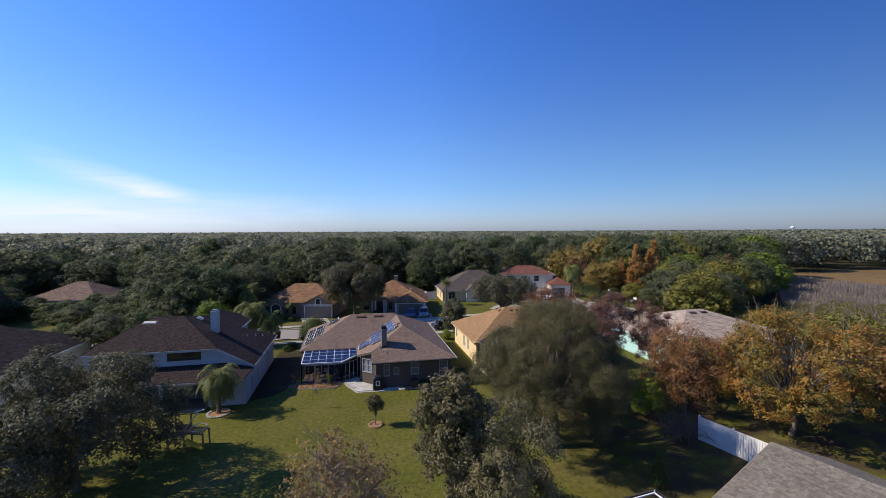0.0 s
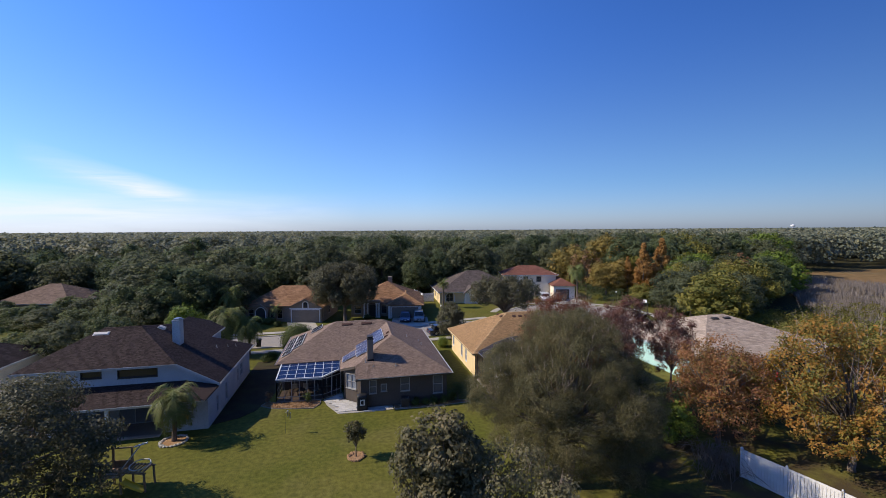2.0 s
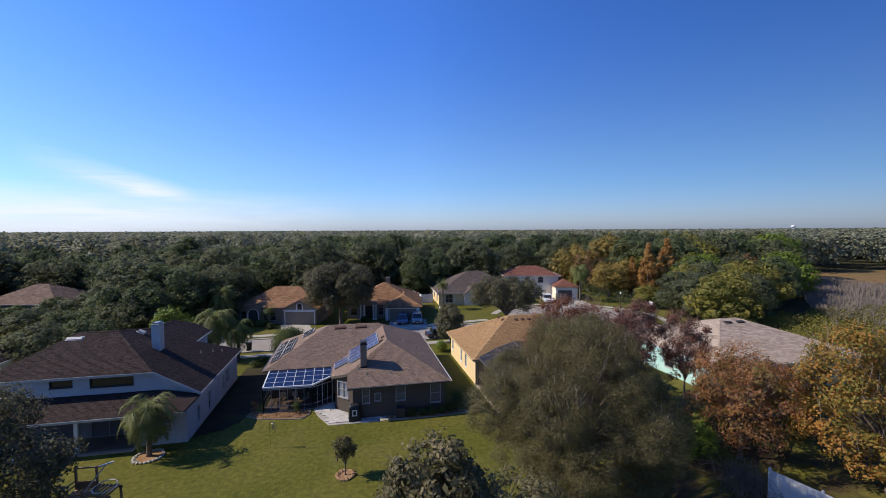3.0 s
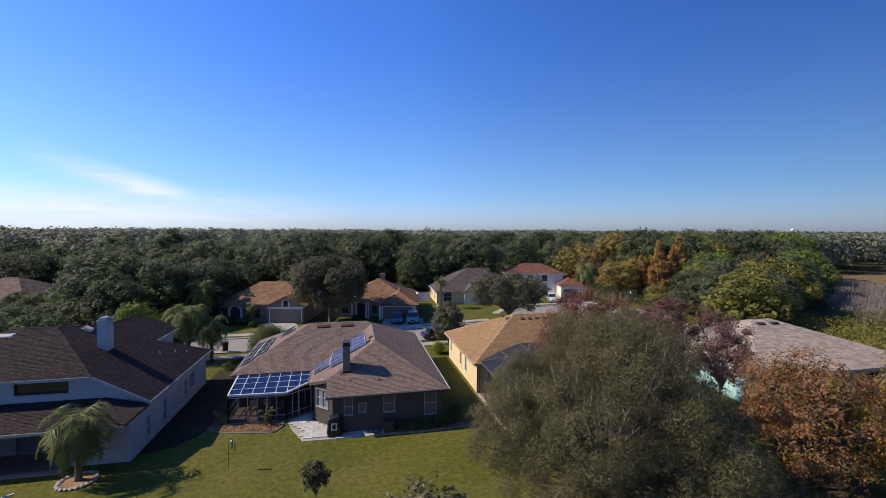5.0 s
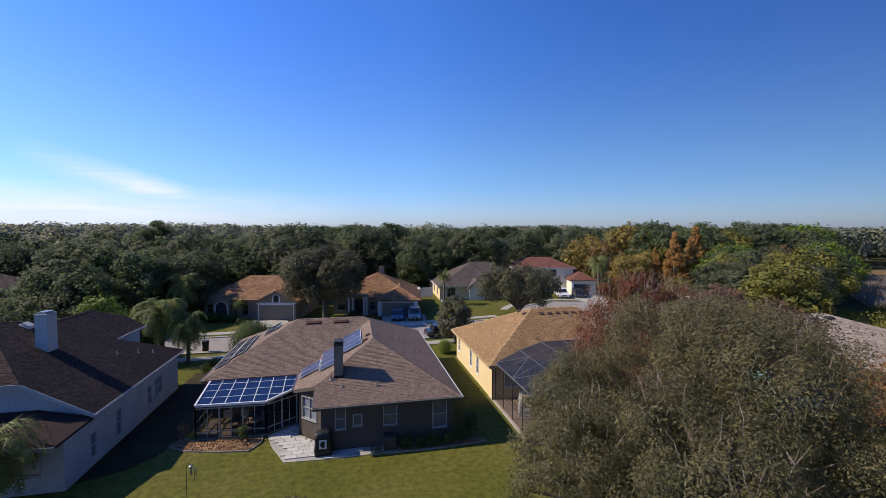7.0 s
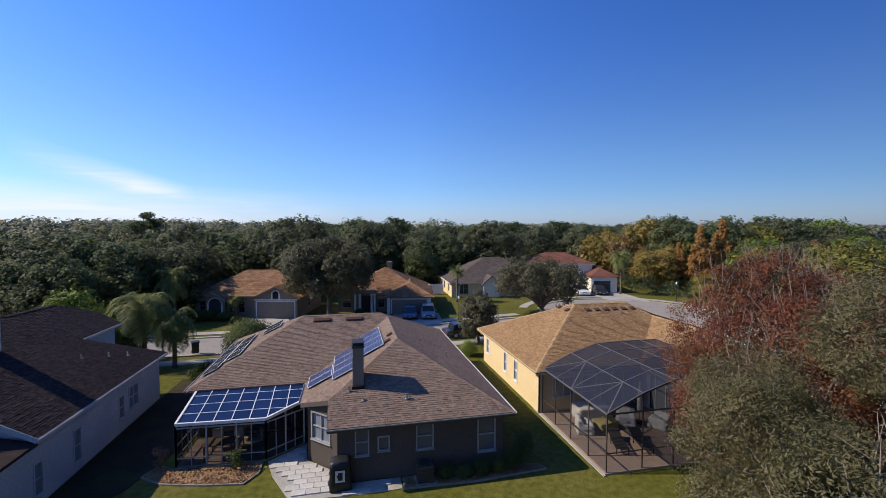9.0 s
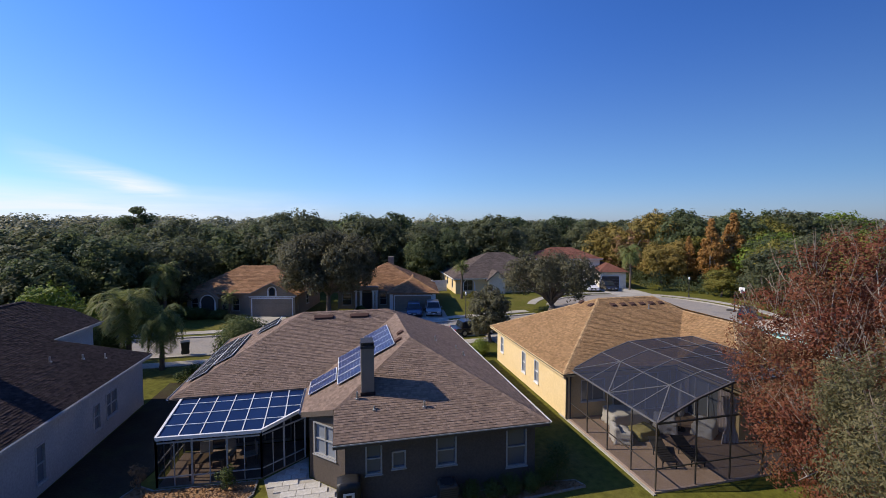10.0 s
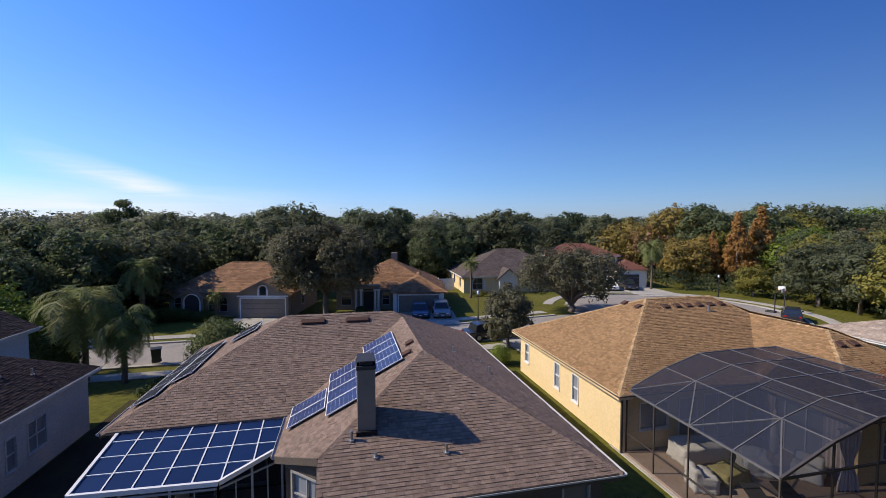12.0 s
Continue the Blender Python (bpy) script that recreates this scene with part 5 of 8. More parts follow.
def house_d():
    rng = random.Random(13)
    h = thing("house", pose(0, 0, 0), "house with tan shingle roof and sunlit yellow stucco walls", "house")
    V = Vector
    z, k = 2.72, 0.5
    # main block and a wing that reaches back beside the pool cage
    x0, y0, y1 = 10.1, 46.0, 57.7
    hd = (y1 - y0) / 2
    rz = z + hd * k
    rl, rr = V((x0 + hd, y0 + hd, rz)), V((20.3, y0 + hd, rz))
    xw0, xw1, yw0 = 17.2, 25.7, 41.95
    hw = (xw1 - xw0) / 2
    wz = z + hw * k
    xm = (xw0 + xw1) / 2
    pw = V((xm, yw0 + hw, wz))
    vj = V((xm, y0 + hw, wz))
    west = [V((x0, y1, z)), V((x0, y0, z)), rl]
    south = [V((x0, y0, z)), V((xw0, y0, z)), vj, rr, rl]
    north = [V((xw1, y1, z)), V((x0, y1, z)), rl, rr]
    wwest = [V((xw0, y0, z)), V((xw0, yw0, z)), pw, vj]
    wsouth = [V((xw0, yw0, z)), V((xw1, yw0, z)), pw]
    east = [V((xw1, yw0, z)), V((xw1, y1, z)), rr, vj, pw]
    planes = [west, south, wwest, wsouth, east, north]
    lines = [(rl, rr), (V((x0, y0, z)), rl), (V((x0, y1, z)), rl), (pw, vj), (vj, rr), (V((xw0, yw0, z)), pw), (V((xw1, yw0, z)), pw)]
    roof, single = add_shingled_roof(h, planes, lines, M_SH_D, rng, near=(10.2, 13.2, 46.6, 51.0), cap_mat=M_SH_CAP)
    SHINGLE_PIECES.append((roof, single, M_SH_D))
    trim_run(h, [(xw1, y1), (x0, y1), (x0, y0), (xw0, y0), (xw0, yw0), (xw1, yw0)], z - 0.01, 0.4, M_ST_Y, M_BRONZE)
    ring = [(10.55, 46.45), (17.6, 46.45), (17.6, 42.35), (25.3, 42.35), (25.3, 57.3), (10.55, 57.3)]
    wins = {5: [(0.8, 1.35, 0.95, 2.1, 0, 1), (4.85, 5.4, 0.75, 2.1, 0, 1), (6.8, 7.35, 0.75, 2.1, 0, 1)],
            0: [(0.9, 2.3, 0.95, 2.1, 1, 0), (2.9, 3.8, 0.1, 2.15, 0, 1), (4.2, 6.6, 0.08, 2.2, 2, 0)], 2: [(1.2, 3.0, 0.9, 2.1, 1, 1)], 1: [(0.5, 3.1, 0.1, 2.25, 2, 0)]}
    walls_with_windows(h, ring, 0, 2.56, M_ST_Y, wins, M_WHITE, pane=M_BLIND_SKYPANE)
    part("downpipe", Geo().box(10.47, 46.35, 0.05, 10.55, 46.43, 2.6).mesh("downpipe", M_BRONZE), h, "brown metal downpipe")
    o, u, v, nrm = slope_frame(south)
    for i in range(6):
        ridge_vent(h, o, u, v, nrm, (16.6 + 0.75 * i - o.x) * u.x, 5.55, 0.34, 0.3, 0.1, M_VENT)
    o, u, v, nrm = slope_frame(west)
    for a in (5.0, 6.2):
        ridge_vent(h, o, u, v, nrm, a, 5.5, 0.34, 0.3, 0.1, M_VENT)
    o, u, v, nrm = slope_frame(wsouth)
    for a in (3.7, 4.5):
        ridge_vent(h, o, u, v, nrm, a, 3.6, 0.34, 0.3, 0.1, M_VENT)
    vent_pipe(h, 19.0, 50.6, plane_at(south, 19.0, 50.6), 0.3)
    return h


def pool_cage():
    t = thing("pool_cage", pose(0, 0, 0), "bronze-framed screened patio enclosure against a yellow house", "enclosure")
    x0, x1, yf, yb = 10.72, 18.6, 39.8, 46.2
    xs = [10.72, 12.6, 14.3, 16.0, 17.4, 18.6]
    ys = [46.35, 44.7, 43.0, 41.3, 39.8]

    def top(x):
        return 2.8 + 1.35 * min(1.0, (x - x0) / 1.9 * 0.62 + max(0.0, x - 12.6) * 0.12 + 0.0) if x < 16 else 2.8 + 1.35 * (0.62 + 0.408)
    P = lambda i, j: Vector((xs[i], ys[j], top(xs[i])))
    for j in range(len(ys)):
        g = Geo()
        for i in range(len(xs) - 1):
            g.bar(P(i, j), P(i + 1, j), 0.04 if j < 4 else 0.075)
        part("rafter", g.mesh("rafter", M_CAGE if j < 4 else M_BRONZE), t)
    for i in range(len(xs)):
        part("purlin", Geo().bar(P(i, 0), P(i, len(ys) - 1), 0.04 if i else 0.06).mesh("purlin", M_CAGE), t)
    for a, b in (((0, 0), (1, 1)), ((1, 1), (0, 2)), ((0, 2), (1, 3)), ((1, 3), (0, 4))):
        part("brace", Geo().bar(P(*a), P(*b), 0.045).mesh("brace", M_CAGE), t)
    for j in range(len(ys)):
        part("post", Geo().bar((x0, ys[j], 0.08), (x0, ys[j], 2.8), 0.05).mesh("post", M_BRONZE), t)
    for i in range(1, len(xs)):
        part("post", Geo().bar((xs[i], yf, 0.08), (xs[i], yf, top(xs[i])), 0.05).mesh("post", M_BRONZE), t)
    for zz in (0.95,):
        part("rail", Geo().bar((x0, yf, zz), (x0, 46.3, zz), 0.04).mesh("rail", M_BRONZE), t)
        part("rail", Geo().bar((x0, yf, zz), (x1, yf, zz), 0.04).mesh("rail", M_BRONZE), t)
    part("rail", Geo().bar((x0, yf, 2.78), (x1, yf, 2.78), 0.06).mesh("rail", M_BRONZE), t)
    for i in range(len(xs) - 1):
        for j in range(len(ys) - 1):
            part("screen", mesh_of("screen", [P(i, j), P(i + 1, j), P(i + 1, j + 1), P(i, j + 1)], [(0, 1, 2, 3)], M_SCREEN_TOP), t)
    for j in range(len(ys) - 1):
        part("screen", mesh_of("screen", [(x0, ys[j], 0.08), (x0, ys[j + 1], 0.08), (x0, ys[j + 1], 2.8), (x0, ys[j], 2.8)], [(0, 1, 2, 3)], M_SCREEN), t)
    for i in range(len(xs) - 1):
        part("screen", mesh_of("screen", [(xs[i], yf, 0.08), (xs[i + 1], yf, 0.08), P(i + 1, 4), P(i, 4)], [(0, 1, 2, 3)], M_SCREEN), t)
        part("screen", mesh_of("screen", [(xs[i], ys[0], 2.75), (xs[i + 1], ys[0], 2.75), P(i + 1, 0), P(i, 0)], [(0, 1, 2, 3)], M_SCREEN), t)
    part("patio_floor", Geo().box(10.6, 39.7, -0.1, 17.55, 46.42, 0.08).box(17.55, 39.7, -0.1, 18.7, 42.3, 0.08).mesh("patio_floor", M_BRICKDECK), t, "brown stone patio floor")
    part("patio_edge", Geo().box(10.48, 39.6, -0.1, 10.6, 47.2, 0.05).mesh("patio_edge", M_CONC), t)
    return t


house_d()
pool_cage()


def simple_house(m, w, d, eave, pitch, roof_m, wall_m, label, windows=None, storeys=1, extra=None, seed=5, fascia=None, over=0.4):
    """A hipped house of its own: walls with windows, roof with caps, fascia."""
    rng = random.Random(seed)
    h = thing("house", m, label, "house")
    planes, lines = hip_planes(-over, -over, w + over, d + over, eave, pitch)
    add_shingled_roof(h, planes, lines, roof_m, rng, fine=True, tab=0.5, course=0.28)
    trim_run(h, [(-over, -over), (w + over, -over), (w + over, d + over), (-over, d + over), (-over, -over)], eave - 0.01, over, fascia or M_WHITE)
    walls_with_windows(h, [(0, 0), (w, 0), (w, d), (0, d)], 0, eave - 0.16, wall_m, windows or {})
    return h


def gable_block(h, x0, x1, y0, y1, eave, rise, roof_m, wall_m, front="y0"):
    """A gabled projection of a house, ridge along y."""
    xm = (x0 + x1) / 2
    V = Vector
    o = 0.35
    zl = eave - o * rise / ((x1 - x0) / 2)
    planes = [[V((x0 - o, y0 - o, zl)), V((xm, y0 - o, eave + rise)), V((xm, y1, eave + rise)), V((x0 - o, y1, zl))], [V((xm, y0 - o, eave + rise)), V((x1 + o, y0 - o, zl)), V((x1 + o, y1, zl)), V((xm, y1, eave + rise))]]
    r = part("gable_roof", roof_slab(planes, 0.1).mesh("gable_roof", roof_m), h)
    rest, _ = shingle_planes(planes, random.Random(3), 0.5, 0.28)
    part("shingles", rest.mesh("shingles", roof_m), r, kind="stuff")
    g = Geo().add([(x0, y0, 0), (x1, y0, 0), (x1, y0, eave), (xm, y0, eave + rise - 0.1), (x0, y0, eave), (x0, y1, 0), (x1, y1, 0), (x1, y1, eave), (xm, y1, eave + rise - 0.1), (x0, y1, eave)],
                  [(0, 1, 2, 3, 4), (0, 5, 6, 1), (1, 6, 7, 2), (0, 4, 9, 5)])
    part("gable_wall", g.mesh("gable_wall", wall_m), h)
    g = Geo().bar((x0 - o, y0 - o - 0.015, zl - 0.08), (xm, y0 - o - 0.015, eave + rise - 0.08), 0.03, 0.18).bar((xm, y0 - o - 0.015, eave + rise - 0.08), (x1 + o, y0 - o - 0.015, zl - 0.08), 0.03, 0.18)
    part("barge_board", g.mesh("barge_board", M_TRIM), h)


def garage_door(h, x0, x1, y, z1, wall_t, material):
    """A sectional garage door with four panels and white trim."""
    d = part("garage_door", Geo().box(x0 - 0.12, y - 0.07, 0.05, x0, y - 0.003, z1 + 0.12).box(x1, y - 0.07, 0.05, x1 + 0.12, y - 0.003, z1 + 0.12).box(x0, y - 0.07, z1, x1, y - 0.003, z1 + 0.14).mesh("door_trim", M_WHITE), h)
    for i in range(4):
        part("door_panel", Geo().box(x0, y - 0.04, 0.08 + i * (z1 - 0.08) / 4, x1, y - 0.003, 0.06 + (i + 1) * (z1 - 0.08) / 4, bevel=0.008).mesh("door_panel", material), d)


def arch(h, x, y, w, z0, z1, depth, material, ring=0.16):
    """A round-headed moulding on a wall."""
    g = Geo()
    r = w / 2
    pts = [(x - r, z0)] + [(x - r * math.cos(math.pi * i / 10), z1 - r + r * math.sin(math.pi * i / 10)) for i in range(11)] + [(x + r, z0)]
    for a, b in zip(pts, pts[1:]):
        g.bar((a[0], y - depth / 2, a[1]), (b[0], y - depth / 2, b[1]), ring, depth)
    return part("arch_moulding", g.mesh("arch_moulding", material), h)


def arch_pane(h, x, y, w, z0, z1, material):
    r = w / 2
    pts = [(x - r, z0)] + [(x - r * math.cos(math.pi * i / 10), z1 - r + r * math.sin(math.pi * i / 10)) for i in range(11)] + [(x + r, z0)]
    n = len(pts)
    part("pane", mesh_of("pane", [(a, y - 0.02, b) for a, b in pts] + [(a, y - 0.002, b) for a, b in pts], [tuple(range(n)), tuple(reversed(range(n, 2 * n)))] + [(i, n + i, n + (i + 1) % n, (i + 1) % n) for i in range(n)], material), h)


# across the street, with the garage at one end and a round-arched entry
hc = simple_house(pose(-19.9, 82.0, 0, 0, 0, -12.5), 13.4, 9.2, 2.75, 0.58, M_SH_C, M_ST_T, "tan stucco house with rust-brown shingle roof across the street", {0: [(4.3, 5.1, 0.6, 2.1), (5.5, 6.3, 0.6, 2.1), (0.6, 1.8, 0.8, 2.1)], 1: [(3, 4, 0.9, 2.1)]}, seed=21, fascia=M_TRIM)
gable_block(hc, 7.9, 13.3, -0.9, 6.0, 2.75, 1.35, M_SH_C, M_ST_T)
garage_door(hc, 8.25, 12.95, -0.9, 2.15, 0.2, M_ST_T)
arch(hc, 10.6, -0.9, 0.95, 2.45, 3.6, 0.08, M_WHITE)
arch_pane(hc, 10.6, -0.9, 0.62, 2.55, 3.45, M_GLASS)
part("band", Geo().box(7.85, -0.97, 2.34, 13.35, -0.903, 2.48).mesh("band", M_WHITE), hc)
gable_block(hc, 1.7, 4.1, -0.7, 3.0, 2.5, 0.75, M_SH_C, M_ST_T)
arch(hc, 2.9, -0.7, 1.75, 0.1, 2.6, 0.08, M_WHITE)
arch_pane(hc, 2.9, -0.7, 1.5, 0.1, 2.5, M_DARK)

hd2 = simple_house(pose(-2.2, 81.9, 0, 0, 0, -9), 12.0, 12.5, 2.4, 0.5, M_SH_C, M_ST_T, "tan stucco house with a rust-brown roof and columned entry", {0: [(0.6, 1.7, 0.6, 2.05), (5.4, 6.2, 0.6, 2.05)], 1: [(3, 4, 0.9, 2.05)]}, seed=22, fascia=M_TRIM)
gp, gl = hip_planes(6.4, -2.4, 13.0, 8.0, 2.36, 0.5)
groof = part("garage_roof", roof_slab(gp, 0.1).mesh("garage_roof", M_SH_C), hd2)
rest, _ = shingle_planes(gp, random.Random(2), 0.5, 0.28)
part("shingles", rest.mesh("shingles", M_SH_C), groof, kind="stuff")
part("ridge_capping", ridge_caps(gl, random.Random(1), 0.16, 0.3).mesh("ridge_capping", M_SH_D), groof, kind="stuff")
walls_with_windows(hd2, [(6.8, -2.0), (12.6, -2.0), (12.6, 7.6), (6.8, 7.6)], 0, 2.3, M_ST_T, {})
garage_door(hd2, 7.4, 12.0, -2.0, 1.98, 0.2, M_TRIM)
for xx in (6.95, 12.35):
    part("pilaster", Geo().box(xx - 0.2, -2.06, 0, xx + 0.2, -2.003, 2.26).mesh("pilaster", M_WHITE), hd2)
for xx in (2.4, 3.0, 4.6, 5.0):
    part("column", Geo().disc(xx, -0.9, 0.0, 2.6, 0.14, 14).box(xx - 0.2, -1.1, 2.42, xx + 0.2, -0.7, 2.6).box(xx - 0.2, -1.1, 0, xx + 0.2, -0.7, 0.15).mesh("column", M_WHITE), hd2, "white entry column")
part("entry_beam", Geo().box(2.2, -1.15, 2.6, 5.2, -0.02, 3.05, bevel=0.03).mesh("entry_beam", M_ST_T), hd2)
part("entry_door", Geo().box(3.2, -0.06, 0.05, 4.3, -0.003, 2.15, bevel=0.01).mesh("entry_door", M_DARK), hd2, "dark entry door")
part("chimney", Geo().box(6.0, 8.0, 4.0, 6.8, 8.8, 6.3).mesh("chimney", M_ST_T), hd2)

hg = simple_house(pose(15.9, 90.9, 0, 0, 0, -3), 18.0, 15.0, 2.5, 0.47, M_SH_G, M_ST_Y, "yellow stucco house with a dark grey-brown hipped roof", {3: [(4, 5, 0.8, 2.1), (7.5, 8.5, 0.8, 2.1), (12, 12.8, 0.8, 2.1)], 0: [(1.2, 2.8, 0.6, 2.2, 1, 1)]}, seed=23)
gable_block(hg, 5.2, 8.0, -0.9, 5.0, 2.5, 1.2, M_SH_G, M_ST_P)
arch(hg, 2.2, -0.0, 1.9, 0.4, 2.4, 0.1, M_WHITE)
hf = simple_house(pose(32.5, 97.5, 0, 0, 0, -14), 12.0, 8.2, 5.0, 0.42, M_SH_F, M_ST_P, "two-storey pale stucco house with a red-brown hipped roof", {0: [(1.0, 2.0, 3.4, 4.6), (4.5, 5.6, 3.4, 4.6), (7.5, 8.6, 3.4, 4.6), (1, 2, 0.8, 2.1), (5, 6, 0.8, 2.1)], 3: [(3, 4, 3.4, 4.6), (7, 8, 3.4, 4.6), (3, 4, 0.8, 2.0)]}, seed=24)
gp, gl = hip_planes(10.2, -4.4, 15.6, 5.0, 3.0, 0.5)
part("garage_roof", roof_slab(gp, 0.1).mesh("garage_roof", M_SH_F), hf)
walls_with_windows(hf, [(10.6, -4.0), (15.2, -4.0), (15.2, 4.6), (10.6, 4.6)], 0, 2.9, M_ST_P, {})
garage_door(hf, 11.0, 14.0, -4.0, 2.2, 0.2, M_ST_A)
he = simple_house(pose(31.2, 38.8, 0), 17.0, 14.8, 2.75, 0.33, M_SH_E, M_ST_Q, "aqua stucco house with a pale grey-brown shingle roof", {3: [(3, 4.2, 0.8, 2.1), (8, 9.2, 0.8, 2.1)], 0: [(3.0, 5.6, 0.1, 2.2, 1, 0), (7, 8.2, 0.8, 2.1), (10.2, 12.4, 0.1, 2.2, 1, 0)]}, seed=25)
o, u, v, nrm = slope_frame(hip_planes(-0.4, -0.4, 17.4, 15.2, 2.75, 0.33)[0][0])
for a in (8.0, 9.6):
    ridge_vent(he, o, u, v, nrm, a, 7.1, 0.8, 0.35, 0.14, M_DARK)
hi = simple_house(pose(-65, 95, 0, 0, 0, -8), 13, 11.0, 2.75, 0.5, M_SH_I, M_ST_T, "brown-roofed house half hidden among trees", {0: [(11, 13, 0.7, 2.1, 1, 1), (3, 5, 0.7, 2.1, 1, 1)]}, seed=26)
hj = simple_house(pose(-49.3, 41, 0, 0, 0, 0), 14.5, 17.5, 2.75, 0.52, M_SH_B, M_ST_P, "neighbouring house with a dark hipped shingle roof", {1: [(4, 5, 0.9, 2.1), (9, 10, 0.9, 2.1)], 0: [(4, 6, 0.1, 2.1, 1, 0)]}, seed=27)


# ---- trees near the houses ----
tree("oak_tree", pose(-20.0, 28.8, 0, 0, 0, 20), 8.6, 6.5, 820, 95, 0.15, L_DARK, M_BARK, "dense dark green evergreen oak on the lawn", 101, 0.26, -0.02, 0.55, lobes=34, size=0.29, fill=0, limb_n=30)
tree("elm_tree", pose(10.45, 27.3, 0), 10.8, 6.15, 2900, 160, 0.07, L_ELM, M_BARK, "large round tree with dull olive thinning leaves", 102, 0.34, 0.08, 0.4, bare=1, limb_n=50, strand=0.4, lobes=46, size=0.25, fill=0, twigs=520, twig_l=0.55, long=0.62, wide=0.17, jit=0.75)
tree("maple_tree", pose(14.3, 34.8, 0), 11.0, 4.0, 980, 130, 0.08, L_RED, M_PALEBARK, "red-brown autumn maple with bare pale twig tips", 103, 0.2, 0.05, 0.45, bare=1, limb_n=30, lobes=34, size=0.27, fill=0, twigs=900, twig_l=0.9)
tree("magnolia_tree", pose(1.6, 21.0, 0), 9.4, 1.9, 380, 46, 0.15, L_OAK, M_BARK, "upright dark glossy broadleaf tree on the lawn", 104, 0.15, 0.0, 0.34, lobes=24, size=0.33, fill=0.3)
tree("willow_oak_tree", pose(4.1, 19.8, 0), 7.0, 3.0, 460, 80, 0.11, L_GREY, M_BARK, "bushy tree with grey-green leaves", 105, 0.15, -0.03, 0.42, bare=2, limb_n=24, lobes=24, size=0.32, fill=0, twigs=200, twig_l=0.6, strand=0.3)
tree("crape_myrtle_tree", pose(-3.9, 15.2, 0), 9.2, 2.9, 90, 62, 0.12, L_CRAPE, M_TWIG, "nearly leafless tree with pale twigs and withered leaves", 106, 0.07, 0.15, 0.6, bare=16, limb_n=60, lobes=0)
tree("sweetgum_tree", pose(23.7, 29.7, 0), 8.0, 3.7, 340, 46, 0.15, L_GUM, M_BARK, "autumn tree with brown-red leaves over green undergrowth", 107, 0.16, 0.02, 0.5, bare=4, limb_n=34, lobes=20, size=0.36, fill=0, twigs=120)
tree("cypress_tree", pose(28.9, 24.9, 0), 9.9, 5.5, 560, 60, 0.17, L_ORANGE, M_BARK, "broad autumn tree with orange and green leaves", 108, 0.2, 0.02, 0.55, bare=5, limb_n=46, fork=0.22, lobes=34, size=0.27, fill=0, twigs=160, twig_l=1.3)
for x, y, hh, sd in ((20.6, 37.6, 9.4, 130), (23.6, 40.2, 9.8, 131), (27.0, 38.2, 8.8, 132)):
    tree("crape_myrtle_tree", pose(x, y, 0, 0, 0, 50 * x), hh, 2.7, 110, 110, 0.13, L_PINK, M_TWIG, "half-bare tree with pale twigs and dull pink-red leaves", sd, 0.09, 0.15, 0.55, bare=14, limb_n=46, group="half-bare trees between the gardens", lobes=0)
for x, y, hh, rr, lm, sd, lab in ((27.2, 33.6, 5.2, 2.4, L_GUM, 145, "low brown-red autumn tree between gardens"), (30.5, 34.2, 4.6, 2.2, L_ORANGE, 146, "low orange autumn tree between gardens"), (38, 27, 7.5, 3.6, L_GUM, 140, "brown-red autumn tree beside a house"), (44, 31, 8.0, 3.8, L_YELLOWGREEN, 141, "yellow-green tree beside a house"), (36, 19, 8.0, 4.0, L_ORANGE, 142, "orange autumn tree in a garden"), (47.5, 35, 4.2, 2.4, L_OAK, 143, "low dark green tree beside a house")):
    tree("tree", pose(x, y, 0), hh, rr, 240, 40, 0.22, lm, M_BARK, lab, sd, 0.16, 0.08, 0.5, lobes=14, size=0.4)
tree("sapling", pose(-1.77, 33.54, 0), 2.95, 0.65, 60, 30, 0.13, L_OAK, M_BARK, "small young tree in a mulch ring on the lawn", 109, 0.04, 0.16, 0.2, lobes=8, size=0.45)
palm("queen_palm", pose(-14.87, 38.69, 0), 3.2, 2.4, 34, "small feathery palm in a stone ring on the lawn", 110, 1.6, dead=True)
palm("queen_palm", pose(-17.0, 61.2, 0), 5.0, 3.1, 32, "tall feathery palm beside the street", 111, 1.4, 44)
palm("queen_palm", pose(-14.6, 60.6, 0), 3.8, 2.6, 28, "feathery palm with hanging fronds beside the street", 112, 2.0, 40)
palm("queen_palm", pose(-21.4, 79.5, 0), 5.4, 3.0, 28, "tall feathery palm beside a tan house", 113, 1.3)
palm("queen_palm", pose(46.0, 88.5, 0), 6.6, 3.0, 26, "tall feathery palm beside a two-storey house", 114, 1.4)
palm("cabbage_palm", pose(15.7, 86.6, 0), 4.9, 1.5, 30, "round-headed fan palm beside a yellow house", 115, 0.5)
palm("queen_palm", pose(-14.8, 80.0, 0), 2.4, 1.4, 18, "small palm in front of a tan house", 116, 1.1)
tree("oak_tree", pose(-3.2, 77.8, 0, 0, 0, 30), 10.5, 7.2, 760, 60, 0.25, L_GREYBROWN, M_BARK, "large oak with a spreading crown in a front garden", 120, 0.3, 0.22, 0.75, bare=2, lobes=26, size=0.34, fill=0.3)
tree("oak_tree", pose(24.4, 75.0, 0), 7.7, 7.4, 430, 46, 0.25, L_GREYBROWN, M_BARK, "wide oak with forked trunk beside the street", 121, 0.34, 0.16, 0.75, bare=4, squash=0.7, fork=0.12, limb_n=26, lobes=26, size=0.34, fill=0)
